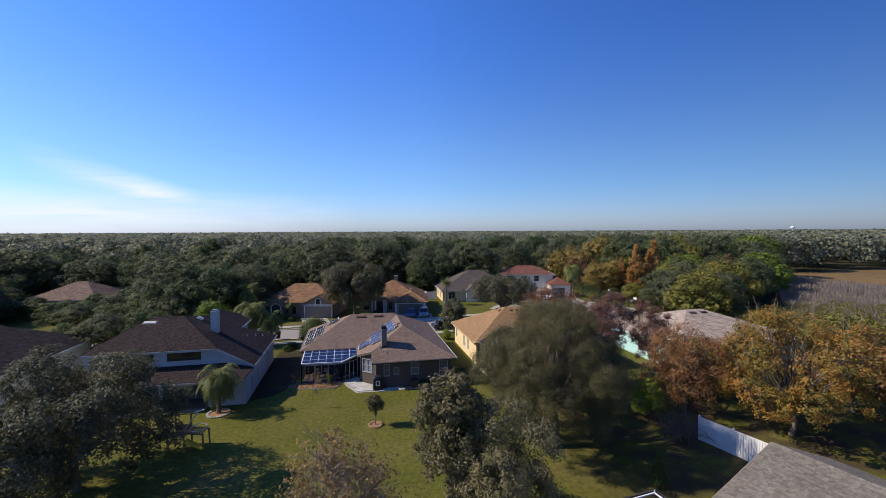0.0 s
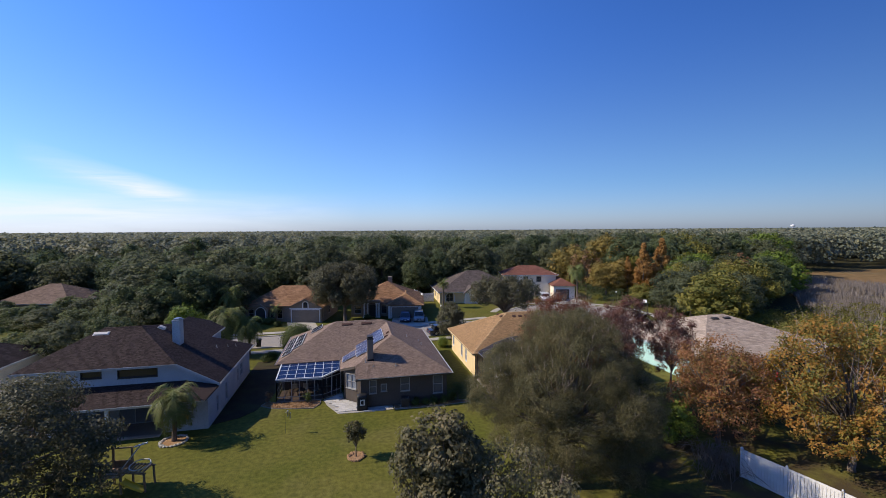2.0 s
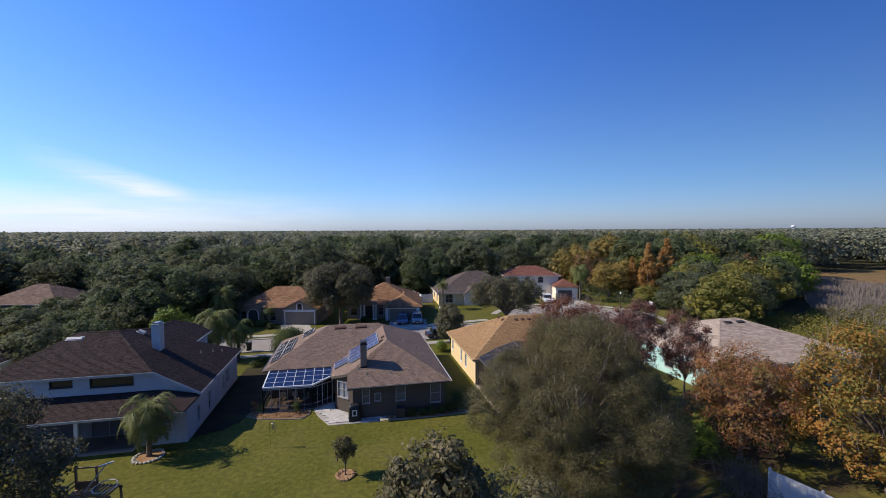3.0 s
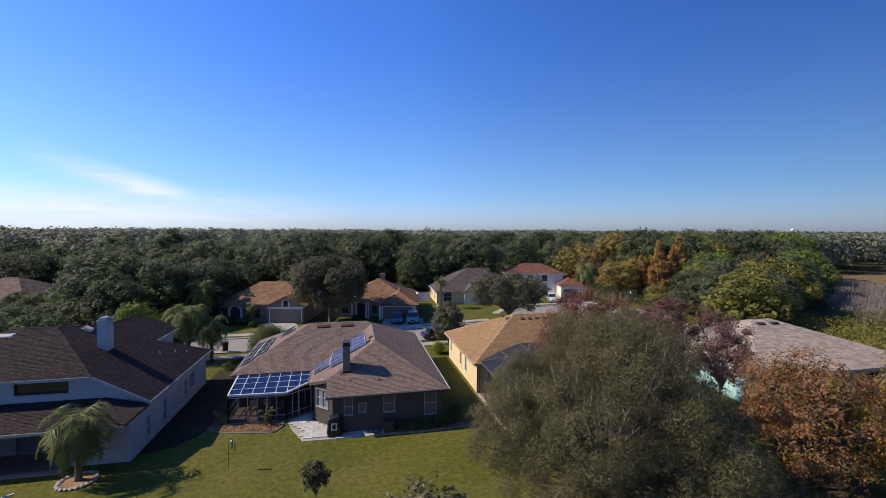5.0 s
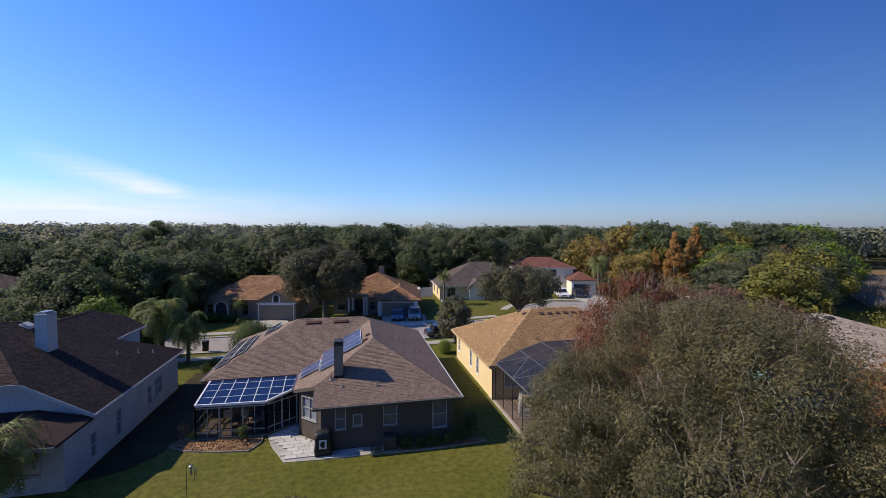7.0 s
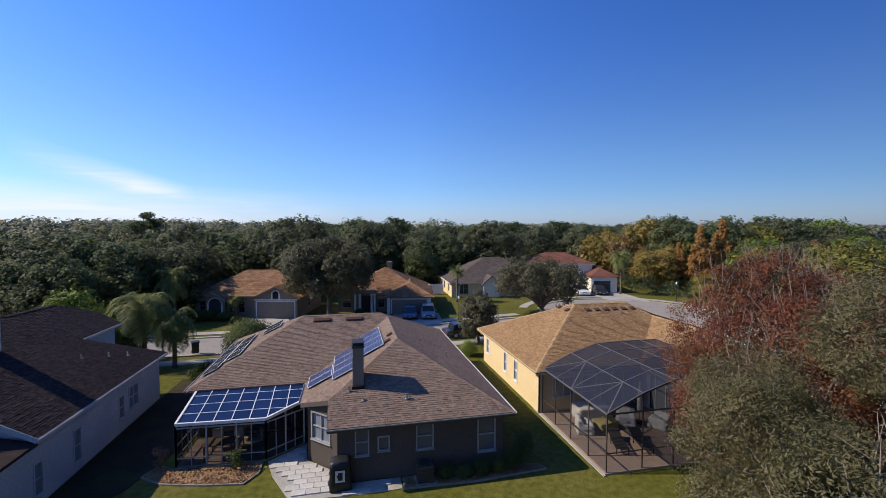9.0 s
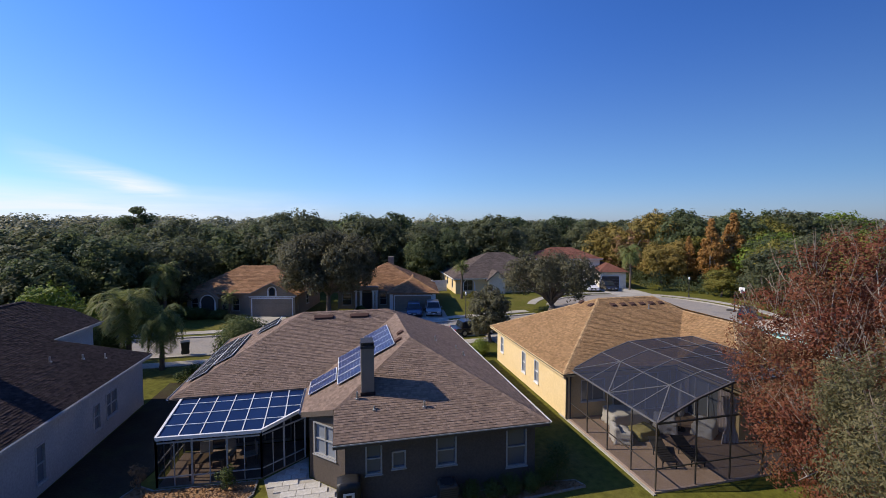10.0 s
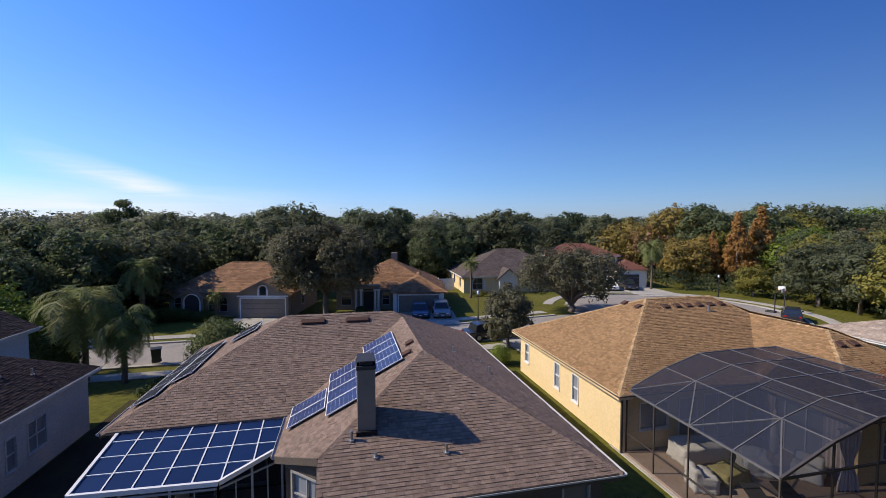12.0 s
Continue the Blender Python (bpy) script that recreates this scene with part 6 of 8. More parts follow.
tree("oak_tree", pose(11.8, 62.6, 0), 5.4, 2.1, 260, 40, 0.19, L_GREYBROWN, M_BARK, "dark brown-green small tree beside the street", 122, 0.14, -0.05, 0.4, bare=4, limb_n=24, lobes=18, size=0.34, fill=0)


# ---- woods ----
def clear(x, y):
    """True where houses, lawns, street or marsh leave no room for woodland."""
    if -32 < x < 31 and -40 < y < 72 or -22 < x < 31 and y < 77:
        return True
    if 28 < x < 50 and -40 < y < 62:
        return True
    if (x - 36.3) ** 2 + (y - 72.6) ** 2 < 19.5 ** 2:
        return True
    if 28 < x < 49 and 60 < y < 93:
        return True
    if -23 < x < 12 and 60 < y < 93 or -27 < x < -20 and y < 81 or 2 < x < 12 and y < 106:
        return True
    if -9 < x < 12 and 90 < y < 111:
        return True
    if 10 < x < 33 and 60 < y < 104:
        return True
    if 28 < x < 52 and 91 < y < 112:
        return True
    if -50 < x < -28 and -40 < y < 61:
        return True
    if -68 < x < -36 and 70 < y < 106:
        return True
    if -140 < x < -20 and 56 < y < 71 and abs(y - (67 - max(0, -40 - x) * 0.16)) < 6:
        return True
    if 71 < x < 330 and 5 < y < 123 and y < 59 + (x - 70) * 0.92 or 48 < x < 330 and y < min(max(0.84 * x + 1, 24.3 + 0.62 * x), 123):
        return True
    return False


def woods_kind(seed, radius, clumps, per, leaf, leaf_m, low=0.03, lobes=13, size=0.4, fill=0.3, clump_r=0.06):
    """A full woodland tree of unit height."""
    rng = np.random.default_rng(seed)
    lc, lr = lobes_of(lobes, (0, 0, (1 + low) / 2), (radius, radius, (1 - low) / 2), rng, size)
    crown = quads_mesh("crown", lobed_crown(lc, lr, clumps, per, clump_r, leaf, rng, 0.35, fill), leaf_m)
    trunk = limbs(Geo(), (0, 0, 0), lc[:8], 0.02, (0, 0, 0.3), rng, 5).mesh("trunk", M_BARK, True)
    return trunk, crown


def spire_kind(seed):
    """A slender pointed tree of unit height."""
    rng = np.random.default_rng(seed)
    z = rng.random(150) ** 0.85 * 0.95 + 0.04
    a = rng.uniform(0, 6.28, 150)
    r = 0.27 * (1.02 - z) ** 0.75 * (0.35 + 0.65 * rng.random(150))
    cc = np.stack([r * np.cos(a), r * np.sin(a), z], 1)
    crown = quads_mesh("crown", leaves(cc, 0.035 + 0.045 * (1 - z), 36, 0.034, rng, shell=0.3), L_RUST)
    return limbs(Geo(), (0, 0, 0), cc[:8], 0.018, (0, 0, 0.6), rng, 5).mesh("trunk", M_BARK, True), crown


KINDS = [woods_kind(201 + i, r, 270, 25, 0.034, (L_WOODS, L_WOODS_B)[i % 2], lobes=10 + i) for i, r in enumerate((0.44, 0.5, 0.38, 0.46, 0.42, 0.52))]
KINDS_FAR = [woods_kind(221 + i, r, 170, 20, 0.042, (L_WOODS, L_WOODS_B)[i % 2], lobes=10 + i) for i, r in enumerate((0.44, 0.5, 0.38))]
KINDS_COL = {"gold": woods_kind(211, 0.46, 250, 28, 0.029, L_GOLD), "rust": spire_kind(212), "bright": woods_kind(213, 0.5, 250, 28, 0.03, L_BRIGHT), "brown": woods_kind(214, 0.42, 120, 14, 0.036, L_BROWN, fill=0), "yellow": woods_kind(215, 0.46, 250, 28, 0.03, L_YELLOWGREEN)}


def wood_tree(kind, x, y, height, turn, label, wide=1.0):
    t = thing("tree", pose(x, y, 0, 0, 0, turn), label, "tree", "trees at the edge of the woods")
    t.scale = (height * wide, height * wide, height)
    part("trunk", kind[0], t)
    part("crown", kind[1], t)
    return t


# trees that stand out at the edge of the woods: kind, x, y, height, width
for kind, x, y, hgt, wd, lab in (("gold", 56, 93, 8.0, 1.2, "golden autumn tree at the woods' edge"), ("gold", 60, 95, 8.5, 1.2, "golden autumn tree at the woods' edge"), ("rust", 63, 89, 12.2, 0.85, "slender rust-orange cypress in the woods"), ("rust", 67.5, 89, 13.2, 0.9, "slender rust-orange cypress in the woods"), ("rust", 61, 92, 9.0, 0.8, "slender rust-orange cypress in the woods"),
                             ("yellow", 60, 74, 9.0, 1.0, "yellow-green tree at the woods' edge"), ("yellow", 63, 66, 9.0, 1.0, "yellow-green tree at the woods' edge"), ("yellow", 66.5, 65.2, 9.6, 0.95, "yellow-green tree at the woods' edge"), ("yellow", 57.5, 63.5, 7.5, 1.1, "yellow-green tree at the woods' edge"), ("brown", 70, 72, 10.0, 1.0, "pale half-bare tree at the woods' edge"), ("bright", 76, 88, 10.0, 1.2, "bright green tree at the woods' edge"), ("bright", 84, 96, 10.5, 1.2, "bright green tree at the woods' edge"),
                             ("yellow", 66, 80, 8.0, 1.0, "yellow-green tree at the woods' edge"), ("bright", 70, 84, 9.5, 1.1, "bright green tree at the woods' edge"), ("yellow", 55, 79, 4.6, 1.3, "low yellow-green tree at the woods' edge"), ("yellow", 66, 95, 10.0, 1.1, "yellow-green tree at the woods' edge"),
                             ("bright", -22, 62, 6.5, 0.9, "bright green small tree beside the street"), ("bright", 20.5, 30.5, 3.2, 1.1, "low bright green tree beside a fence")):
    wood_tree(KINDS_COL[kind], x, y, hgt, 37 * x % 360, lab, wd)
rng = np.random.default_rng(77)
edge = []
for lim, y0, y1 in ((170, 40, 112), (285, 40, 180)):
    for _ in range(9000):
        x, y = rng.uniform(-120, 130), rng.uniform(y0, y1)
        a = math.atan2(x + 2, y) - 0.2
        if abs(a) > 0.93 or clear(x, y) or (44 < x < 69 and 72 < y < 99):
            continue
        if any((x - p) ** 2 + (y - q) ** 2 < 21 for p, q in edge):
            continue
        edge.append((x, y))
        if len(edge) >= lim:
            break
for i, (x, y, hgt) in enumerate(((-29.5, 60.0, 6.0), (-33.5, 59.5, 6.0), (-38, 59.5, 4.6), (-43, 59.0, 4.4), (-48, 58.5, 4.6), (-53, 58.0, 6.6), (-58, 57.5, 6.4), (-31, 73.5, 7.2))):
    wood_tree(KINDS[i % 6], x, y, hgt, 70 * i, "dark green tree beside the street", 1.25)
# lower trees round the half-hidden house
for i, (x, y, hgt) in enumerate(((-40, 74, 5.0), (-45, 76, 5.2), (-38, 80, 5.6), (-43, 83, 5.4), (-50, 79, 6.8), (-37, 88, 6.5), (-42, 92, 7.5), (-66, 80, 5.5), (-70, 86, 6.5), (-33, 76, 6.4), (-30, 82, 7.5), (-60, 74, 4.2), (-55, 72, 4.4), (-64, 86, 6.8), (-60, 90, 5.6), (-67, 92, 8.0), (-49, 88, 6.6))):
    wood_tree(KINDS[i % 6], x, y, hgt * (0.95 if x > -48 else 0.72), 50 * i, "low green tree beside a half-hidden house", 1.6)
for i, (x, y) in enumerate(edge):
    hgt = rng.uniform(9.0, 15.0)
    if x < -20:
        hgt = rng.uniform(7.0, 11.0) if y < 95 else rng.uniform(8.5, 12.5)
    if x > 50 and y < 92:
        hgt = rng.uniform(7.5, 10.5)
    kind = KINDS[i % 6] if y < 118 else KINDS_FAR[i % 3]
    lab = "broad dark green tree in the woods"
    if x > 48 and y < 84 and i % 4 == 1:
        kind, lab = KINDS_COL["yellow"], "yellow-green tree at the woods' edge"
    elif x > 40 and i % 5 == 0:
        kind, lab = KINDS_COL[("yellow", "bright", "yellow", "brown", "gold")[(i // 5) % 5]], "autumn-tinted tree in the woods"
    wood_tree(kind, x, y, hgt, rng.uniform(0, 360), lab, rng.uniform(0.95, 1.25))



def undergrowth():
    """Bushes and low branches along the woods' edge."""
    rng = np.random.default_rng(79)
    cc = []
    while len(cc) < 2200:
        x, y = rng.uniform(-100, 115), rng.uniform(52, 135)
        if clear(x, y):
            continue
        near = any(clear(x + dx, y + dy) for dx, dy in ((5, 0), (-5, 0), (0, 5), (0, -5), (3.5, -3.5), (-3.5, -3.5)))
        if not near and rng.random() > 0.12:
            continue
        cc.append((x, y, rng.uniform(0.25, 3.0) * rng.uniform(0.5, 1.0)))
    cc = np.array(cc)
    rr = rng.uniform(0.8, 1.5, len(cc))
    tagged(new("undergrowth", quads_mesh("undergrowth", leaves(cc, rr, 46, 0.32, rng, shell=0.4), L_WOODS)), "dense green undergrowth at the woods' edge", "undergrowth", "", "stuff")


undergrowth()



def reed_bed():
    """Pale dry reeds standing in the marsh."""
    rng = np.random.default_rng(80)
    x, y = rng.uniform(72, 128, 90000), rng.uniform(36, 104, 90000)
    keep = (y < 57.5 + (x - 70) * 0.92) & (y > 36 + (x - 72) * 0.62) & (np.sin(x * 0.21 + 1) + np.sin(y * 0.17 + x * 0.05) > -0.9 + rng.normal(size=90000) * 0.5)
    x, y = x[keep], y[keep]
    n = len(x)
    h = rng.uniform(0.6, 2.0, n)
    a = rng.uniform(0, 3.14, n)
    w = rng.uniform(0.02, 0.06, n)
    dx, dy = np.cos(a) * w, np.sin(a) * w
    lx, ly = rng.normal(size=n) * 0.3, rng.normal(size=n) * 0.3
    q = np.stack([np.stack([x - dx, y - dy, 0 * x], 1), np.stack([x + dx, y + dy, 0 * x], 1), np.stack([x + lx + dx * 0.4, y + ly + dy * 0.4, h], 1), np.stack([x + lx - dx * 0.4, y + ly - dy * 0.4, h], 1)], 1)
    tagged(new("reed_bed", quads_mesh("reed_bed", q, L_REED)), "pale dry reeds standing in the marsh", "reeds", "", "stuff")
    cc = np.stack([rng.uniform(46, 92, 1300), rng.uniform(30, 64, 1300), rng.uniform(0.3, 1.6, 1300)], 1)
    cc = cc[(cc[:, 1] < 24.3 + 0.62 * cc[:, 0]) & (cc[:, 0] > 47.5)]
    tagged(new("marsh_bushes", quads_mesh("marsh_bushes", leaves(cc, rng.uniform(0.7, 1.4, len(cc)), 70, 0.24, rng), L_YELLOWGREEN)), "low olive bushes at the edge of the marsh", "bushes", "", "stuff")


reed_bed()


def far_woods():
    """The woods beyond, out to the horizon: crowns of leaf clumps, sparser and coarser with distance."""
    rng = np.random.default_rng(78)
    blocks = []
    for r0, r1, step, per, leaf in ((165, 330, 8.5, 60, 0.9), (330, 800, 14.0, 12, 2.4), (800, 2000, 26.0, 8, 6.0), (2000, 4400, 60.0, 5, 13.0)):
        area = 1.3 * (r1 * r1 - r0 * r0)
        n = int(area / (step * step))
        n = min(n, 7000)
        rr = np.sqrt(rng.uniform(r0 * r0, r1 * r1, n))
        aa = rng.uniform(-0.66, 1.06, n)
        x, y = rr * np.sin(aa), rr * np.cos(aa) + 10
        keep = np.array([not clear(p, q) for p, q in zip(x, y)]) & ~((x > 12 + (y - 262) * 0.16) & (x < 62 + (y - 262) * 0.36) & (y > 250) & (y < 415)) & ~((np.hypot(x, y) > 1150) & (np.hypot(x, y) < 2400) & (np.arctan2(x, y) > 0.845) & (np.arctan2(x, y) < 0.96))
        x, y = x[keep], y[keep]
        n = len(x)
        h = rng.uniform(8.5, 14.5, n) + (1.0 if r0 < 800 else 0.5)
        h = np.where((x > 60) & (x < 130) & (y < 200), h * 0.8, h)
        h = np.where((x > 150) & (y < 320), h * 0.92, h)
        rad = step * rng.uniform(0.5, 0.78, n)
        nl = 5 if r0 < 300 else 4 if r0 < 800 else 2
        ang = np.tile(np.arange(nl) * 6.28 / nl, n) + np.repeat(rng.uniform(0, 6.28, n), nl)
        off = np.repeat(rad, nl) * rng.uniform(0.3, 0.7, n * nl)
        hl = np.repeat(h, nl) * rng.uniform(0.35 if r0 < 300 else 0.55, 0.78, n * nl)
        lc = np.stack([np.repeat(x, nl) + off * np.cos(ang), np.repeat(y, nl) + off * np.sin(ang), hl], 1)
        lr = np.repeat(rad, nl) * rng.uniform(0.5, 0.7, n * nl)
        lz = np.repeat(h, nl) - hl
        d = unit(rng.normal(size=(n * nl * per, 3)))
        d[:, 2] = np.abs(d[:, 2]) * 1.25 - 0.25
        d = unit(d)
        k = 0.82 + 0.22 * rng.random(len(d))
        rl, zl = np.repeat(lr, per), np.repeat(lz, per)
        p = np.repeat(lc, per, 0) + d * np.stack([rl * k, rl * k, zl * k], 1)
        nr = unit(d + rng.normal(size=d.shape) * 0.3 + np.array([0, 0, 0.25]))
        a = unit(np.cross(nr, rng.normal(size=d.shape)))
        b = np.cross(nr, a)
        s = leaf * (0.6 + 0.8 * rng.random(len(p)))
        a *= s[:, None] * 0.6
        b *= s[:, None] * 0.45
        blocks.append(np.stack([p - a, p - b, p + a, p + b], 1))
    tagged(new("far_woods", quads_mesh("far_woods", np.concatenate(blocks), L_FARWOODS_HAZE)), "woodland reaching to the horizon, haze painted into its green", "woods", "", "stuff")


far_woods()


def pine(m, h, label, seed):
    rng = np.random.default_rng(seed)
    t = thing("pine_tree", m, label, "tree")
    g = Geo().tube([(0, 0, -0.1), (0.1, 0, h * 0.5), (0, 0.1, h)], [0.25, 0.18, 0.04], 8)
    cc = []
    for i in range(26):
        z = h * rng.uniform(0.5, 1.0)
        a = rng.uniform(0, 6.28)
        l = rng.uniform(1.2, 3.6) * (1.35 - z / h)  * 2.0
        e = (l * math.cos(a), l * math.sin(a), z + 0.3)
        g.tube([(0, 0, z - 0.4), e], [0.06, 0.02], 5, False)
        cc += [e, (e[0] * 0.6, e[1] * 0.6, e[2] - 0.05)]
    part("trunk", g.mesh("trunk", M_BARK, True), t)
    part("needle_crown", quads_mesh("needle_crown", leaves(np.array(cc), np.full(len(cc), 1.1), 110, 0.34, rng, 0.5), L_WOODS), t)


pine(pose(-37.2, 110, 0), 13.6, "tall pine rising over the woods", 61)


# far off towards the horizon
def road_light(m, h):
    t = thing("road_light", m, "tall pale road light rising over distant woods", "street lamp", "road lights over the woods")
    part("mast", Geo().tube([(0, 0, 0), (0, 0, h * 0.5), (0, 0, h)], [0.2, 0.16, 0.12], 8).mesh("mast", M_METAL), t)
    part("arm", Geo().tube([(0, 0, h - 0.2), (-1.4, 0.1, h + 0.4), (-2.8, 0.2, h + 0.4)], [0.1, 0.09, 0.08], 6).mesh("arm", M_METAL), t)
    part("lantern", Geo().box(-3.6, 0.0, h + 0.25, -2.7, 0.4, h + 0.5, bevel=0.05).mesh("lantern", M_ALU), t)
    return t


mast = road_light(pose(224, 240, 0), 14.0)
for x, y in ((232, 233), (241, 222), (214, 252)):
    copy_thing(mast, pose(x, y, 0))


def warehouse():
    t = thing("warehouse", pose(1740, 1400, 0, 0, 0, 140), "long low white building far off near the horizon", "building")
    part("wall", Geo().box(-170, -20, 0, 170, 20, 9).mesh("wall", M_ST_W), t)
    part("roof", Geo().box(-171, -21, 9, 171, 21, 10, bevel=0.3).mesh("roof", M_WHITE), t)
    for i in range(9):
        part("window", Geo().box(-150 + i * 36, 20.0, 3, -136 + i * 36, 20.2, 6).mesh("window", M_GLASS), t)


warehouse()


def water_tower():
    t = thing("water_tower", pose(1900, 1510, 0), "white round water tower far off on the horizon", "water tower")
    part("stem", Geo().tube([(0, 0, 0), (0, 0, 6), (0, 0, 22)], [4, 2, 2], 12).mesh("stem", M_WHITE), t)
    part("tank", Geo().tube([(0, 0, 20), (0, 0, 22), (0, 0, 26), (0, 0, 30), (0, 0, 32)], [2, 7, 9, 7, 1], 18).mesh("tank", M_WHITE, True), t)


water_tower()
slab("far_field", [(870, 770), (1100, 720), (1800, 1180), (1560, 1560)], 0.05, M_FIELD, "pale dry field far off near the horizon", "field")


# ---- gardens and small things ----
def inside_ring(x, y, ring):
    hit = False
    for i in range(len(ring)):
        (x0, y0), (x1, y1) = ring[i - 1], ring[i]
        if (y0 > y) != (y1 > y) and x < (x1 - x0) * (y - y0) / (y1 - y0) + x0:
            hit = not hit
    return hit


PATIO = [(-3.2, 40.8), (-0.3, 40.62), (1.45, 40.68), (1.45, 41.52), (-1.34, 41.52), (-1.34, 42.5), (-2.79, 43.9), (-2.95, 45.6), (-4.62, 44.15), (-4.2, 42.8)]


def paver_patio():
    t = tagged(new("patio", Geo().prism(PATIO, -0.15, 0.03).mesh("patio", M_CONC)), "pale paved patio behind the house", "patio", "", "structure")
    me = Geo().box(-0.29, -0.19, 0.0, 0.29, 0.19, 0.055, bevel=0.0).mesh("paver", M_PAVER)
    rng = random.Random(4)
    j = 0
    y = 40.85
    while y < 45.6:
        x = -5.0 + (0.3 if j % 2 else 0)
        while x < 1.4:
            if all(inside_ring(x + dx, y + dy, PATIO) for dx in (-0.28, 0.28) for dy in (-0.18, 0.18)):
                part("paver", me, t, m=pose(x, y, 0.02 + rng.random() * 0.006, 0, 0, rng.uniform(-0.6, 0.6)))
            x += 0.6
        y += 0.4
        j += 1


paver_patio()


def mulch_bed(ring, label, seed):
    rng = np.random.default_rng(seed)
    t = tagged(new("mulch_bed", Geo().prism(ring, -0.1, 0.05).mesh("mulch_bed", M_MULCH)), label, "flower bed")
    xs, ys = [p[0] for p in ring], [p[1] for p in ring]
    pts = [(x, y, 0.06) for x, y in zip(rng.uniform(min(xs), max(xs), 2600), rng.uniform(min(ys), max(ys), 2600)) if inside_ring(x, y, ring)]
    part("chip_layer", quads_mesh("chips", leaves(np.array(pts), np.full(len(pts), 0.05), 2, 0.09, rng, 0.5, 0.8), M_MULCH), t, kind="stuff")
    g = Geo()
    for a, b in zip(ring, ring[1:] + ring[:1]):
        g.bar((*a, 0.02), (*b, 0.02), 0.07, 0.1)
    part("edging", g.mesh("edging", M_ASPH), t, "grey bed edging")
    return t


mulch_bed([(-9.9, 43.9), (-8.8, 43.15), (-7.0, 42.7), (-5.35, 42.45), (-4.85, 43.2), (-4.85, 44.12), (-8.75, 44.3), (-9.5, 44.8)], "mulched bed with rough bark beside the garden room", 31)
mulch_bed([(1.56, 40.62), (4.8, 40.5), (8.2, 40.75), (8.0, 41.2), (6.4, 41.4), (1.56, 41.4)], "planted bed along the back wall", 32)
for i, (x, y, w, h) in enumerate(((3.4, 40.98, 1.0, 0.8), (4.3, 40.95, 1.0, 0.75), (5.1, 41.0, 1.1, 0.9), (5.9, 41.0, 1.0, 0.85), (6.7, 41.1, 1.2, 1.2), (7.4, 41.55, 1.2, 1.9))):
    shrub("shrub", pose(x, y, 0, 0, 0, 40 * i), (w, w * 0.8, h), 2200, L_HEDGE, "small dark shrub against the house wall", 300 + i, 0.06, "shrubs along the back wall")
shrub("shrub", pose(-6.0, 43.7, 0), (0.9, 0.7, 1.2), 900, L_HEDGE, "leafy green shrub beside the garden room", 320, 0.07)
shrub("shrub", pose(-9.4, 44.6, 0), (0.9, 0.7, 1.3), 500, L_BROWN, "withered shrub at the garden room's corner", 321, 0.07)
shrub("hedge", pose(9.7, 58.9, 0), (1.5, 1.9, 1.4), 9000, L_BRIGHT, "clipped yellow-green hedge beside the driveway", 322, 0.07, category="hedge")
shrub("hedge", pose(-8.7, 60.0, 0), (4.1, 3.4, 3.7), 34000, L_HEDGE, "large rounded green hedge beside the street", 323, 0.14, category="hedge")
shrub("hedge", pose(17.2, 87.6, 0), (4.0, 1.0, 0.9), 1500, L_YELLOWGREEN, "low hedge in front of a yellow house", 324, 0.12, category="hedge")
shrub("hedge", pose(-18.6, 79.4, 0), (5.5, 2.4, 1.5), 9000, L_HEDGE, "low hedge in front of a tan house", 325, 0.12, category="hedge")
shrub("hedge", pose(-1.2, 76.2, 0), (4.0, 1.2, 0.9), 1500, L_YELLOWGREEN, "low yellow-green hedge in a front garden", 326, 0.12, category="hedge")
shrub("hedge", pose(3.2, 75.8, 0), (2.6, 1.2, 0.9), 1000, L_HEDGE, "low green hedge in a front garden", 327, 0.12, category="hedge")
shrub("hedge", pose(-12.0, 57.5, 0), (1.6, 1.6, 0.8), 900, L_HEDGE, "low green hedge beside a white house", 328, 0.09, category="hedge")

for i, (x, y, w, d, h) in enumerate(((-20.8, 77.6, 3.4, 2.4, 2.0), (-15.6, 79.0, 2.6, 1.6, 1.1), (-13.9, 77.2, 1.8, 1.4, 0.8), (-24.6, 78.4, 3.6, 2.6, 2.6), (0.6, 78.6, 2.6, 1.2, 0.9))):
    shrub("shrub", pose(x, y, 0, 0, 0, 25 * i), (w, d, h), 6000, L_HEDGE, "dense dark shrub in a front garden", 340 + i, 0.13, "front garden shrubs")
shrub("shrub", pose(-23.5, 61.2, 0), (4.4, 2.6, 3.4), 14000, L_BRIGHT, "bright green shrub behind a dark-roofed house", 350, 0.14)

shrub("shrub", pose(-18.9, 61.0, 0), (4.4, 2.8, 3.3), 14000, L_HEDGE, "tall dark shrub in front of a white house", 351, 0.15)
# added shrub that covers bright lawn where shade should fall
shrub("shrub", pose(-11.6, 58.6, 0), (1.8, 1.4, 0.9), 3000, L_HEDGE, "low dark shrub added to darken lawn at a house corner", 352, 0.1)


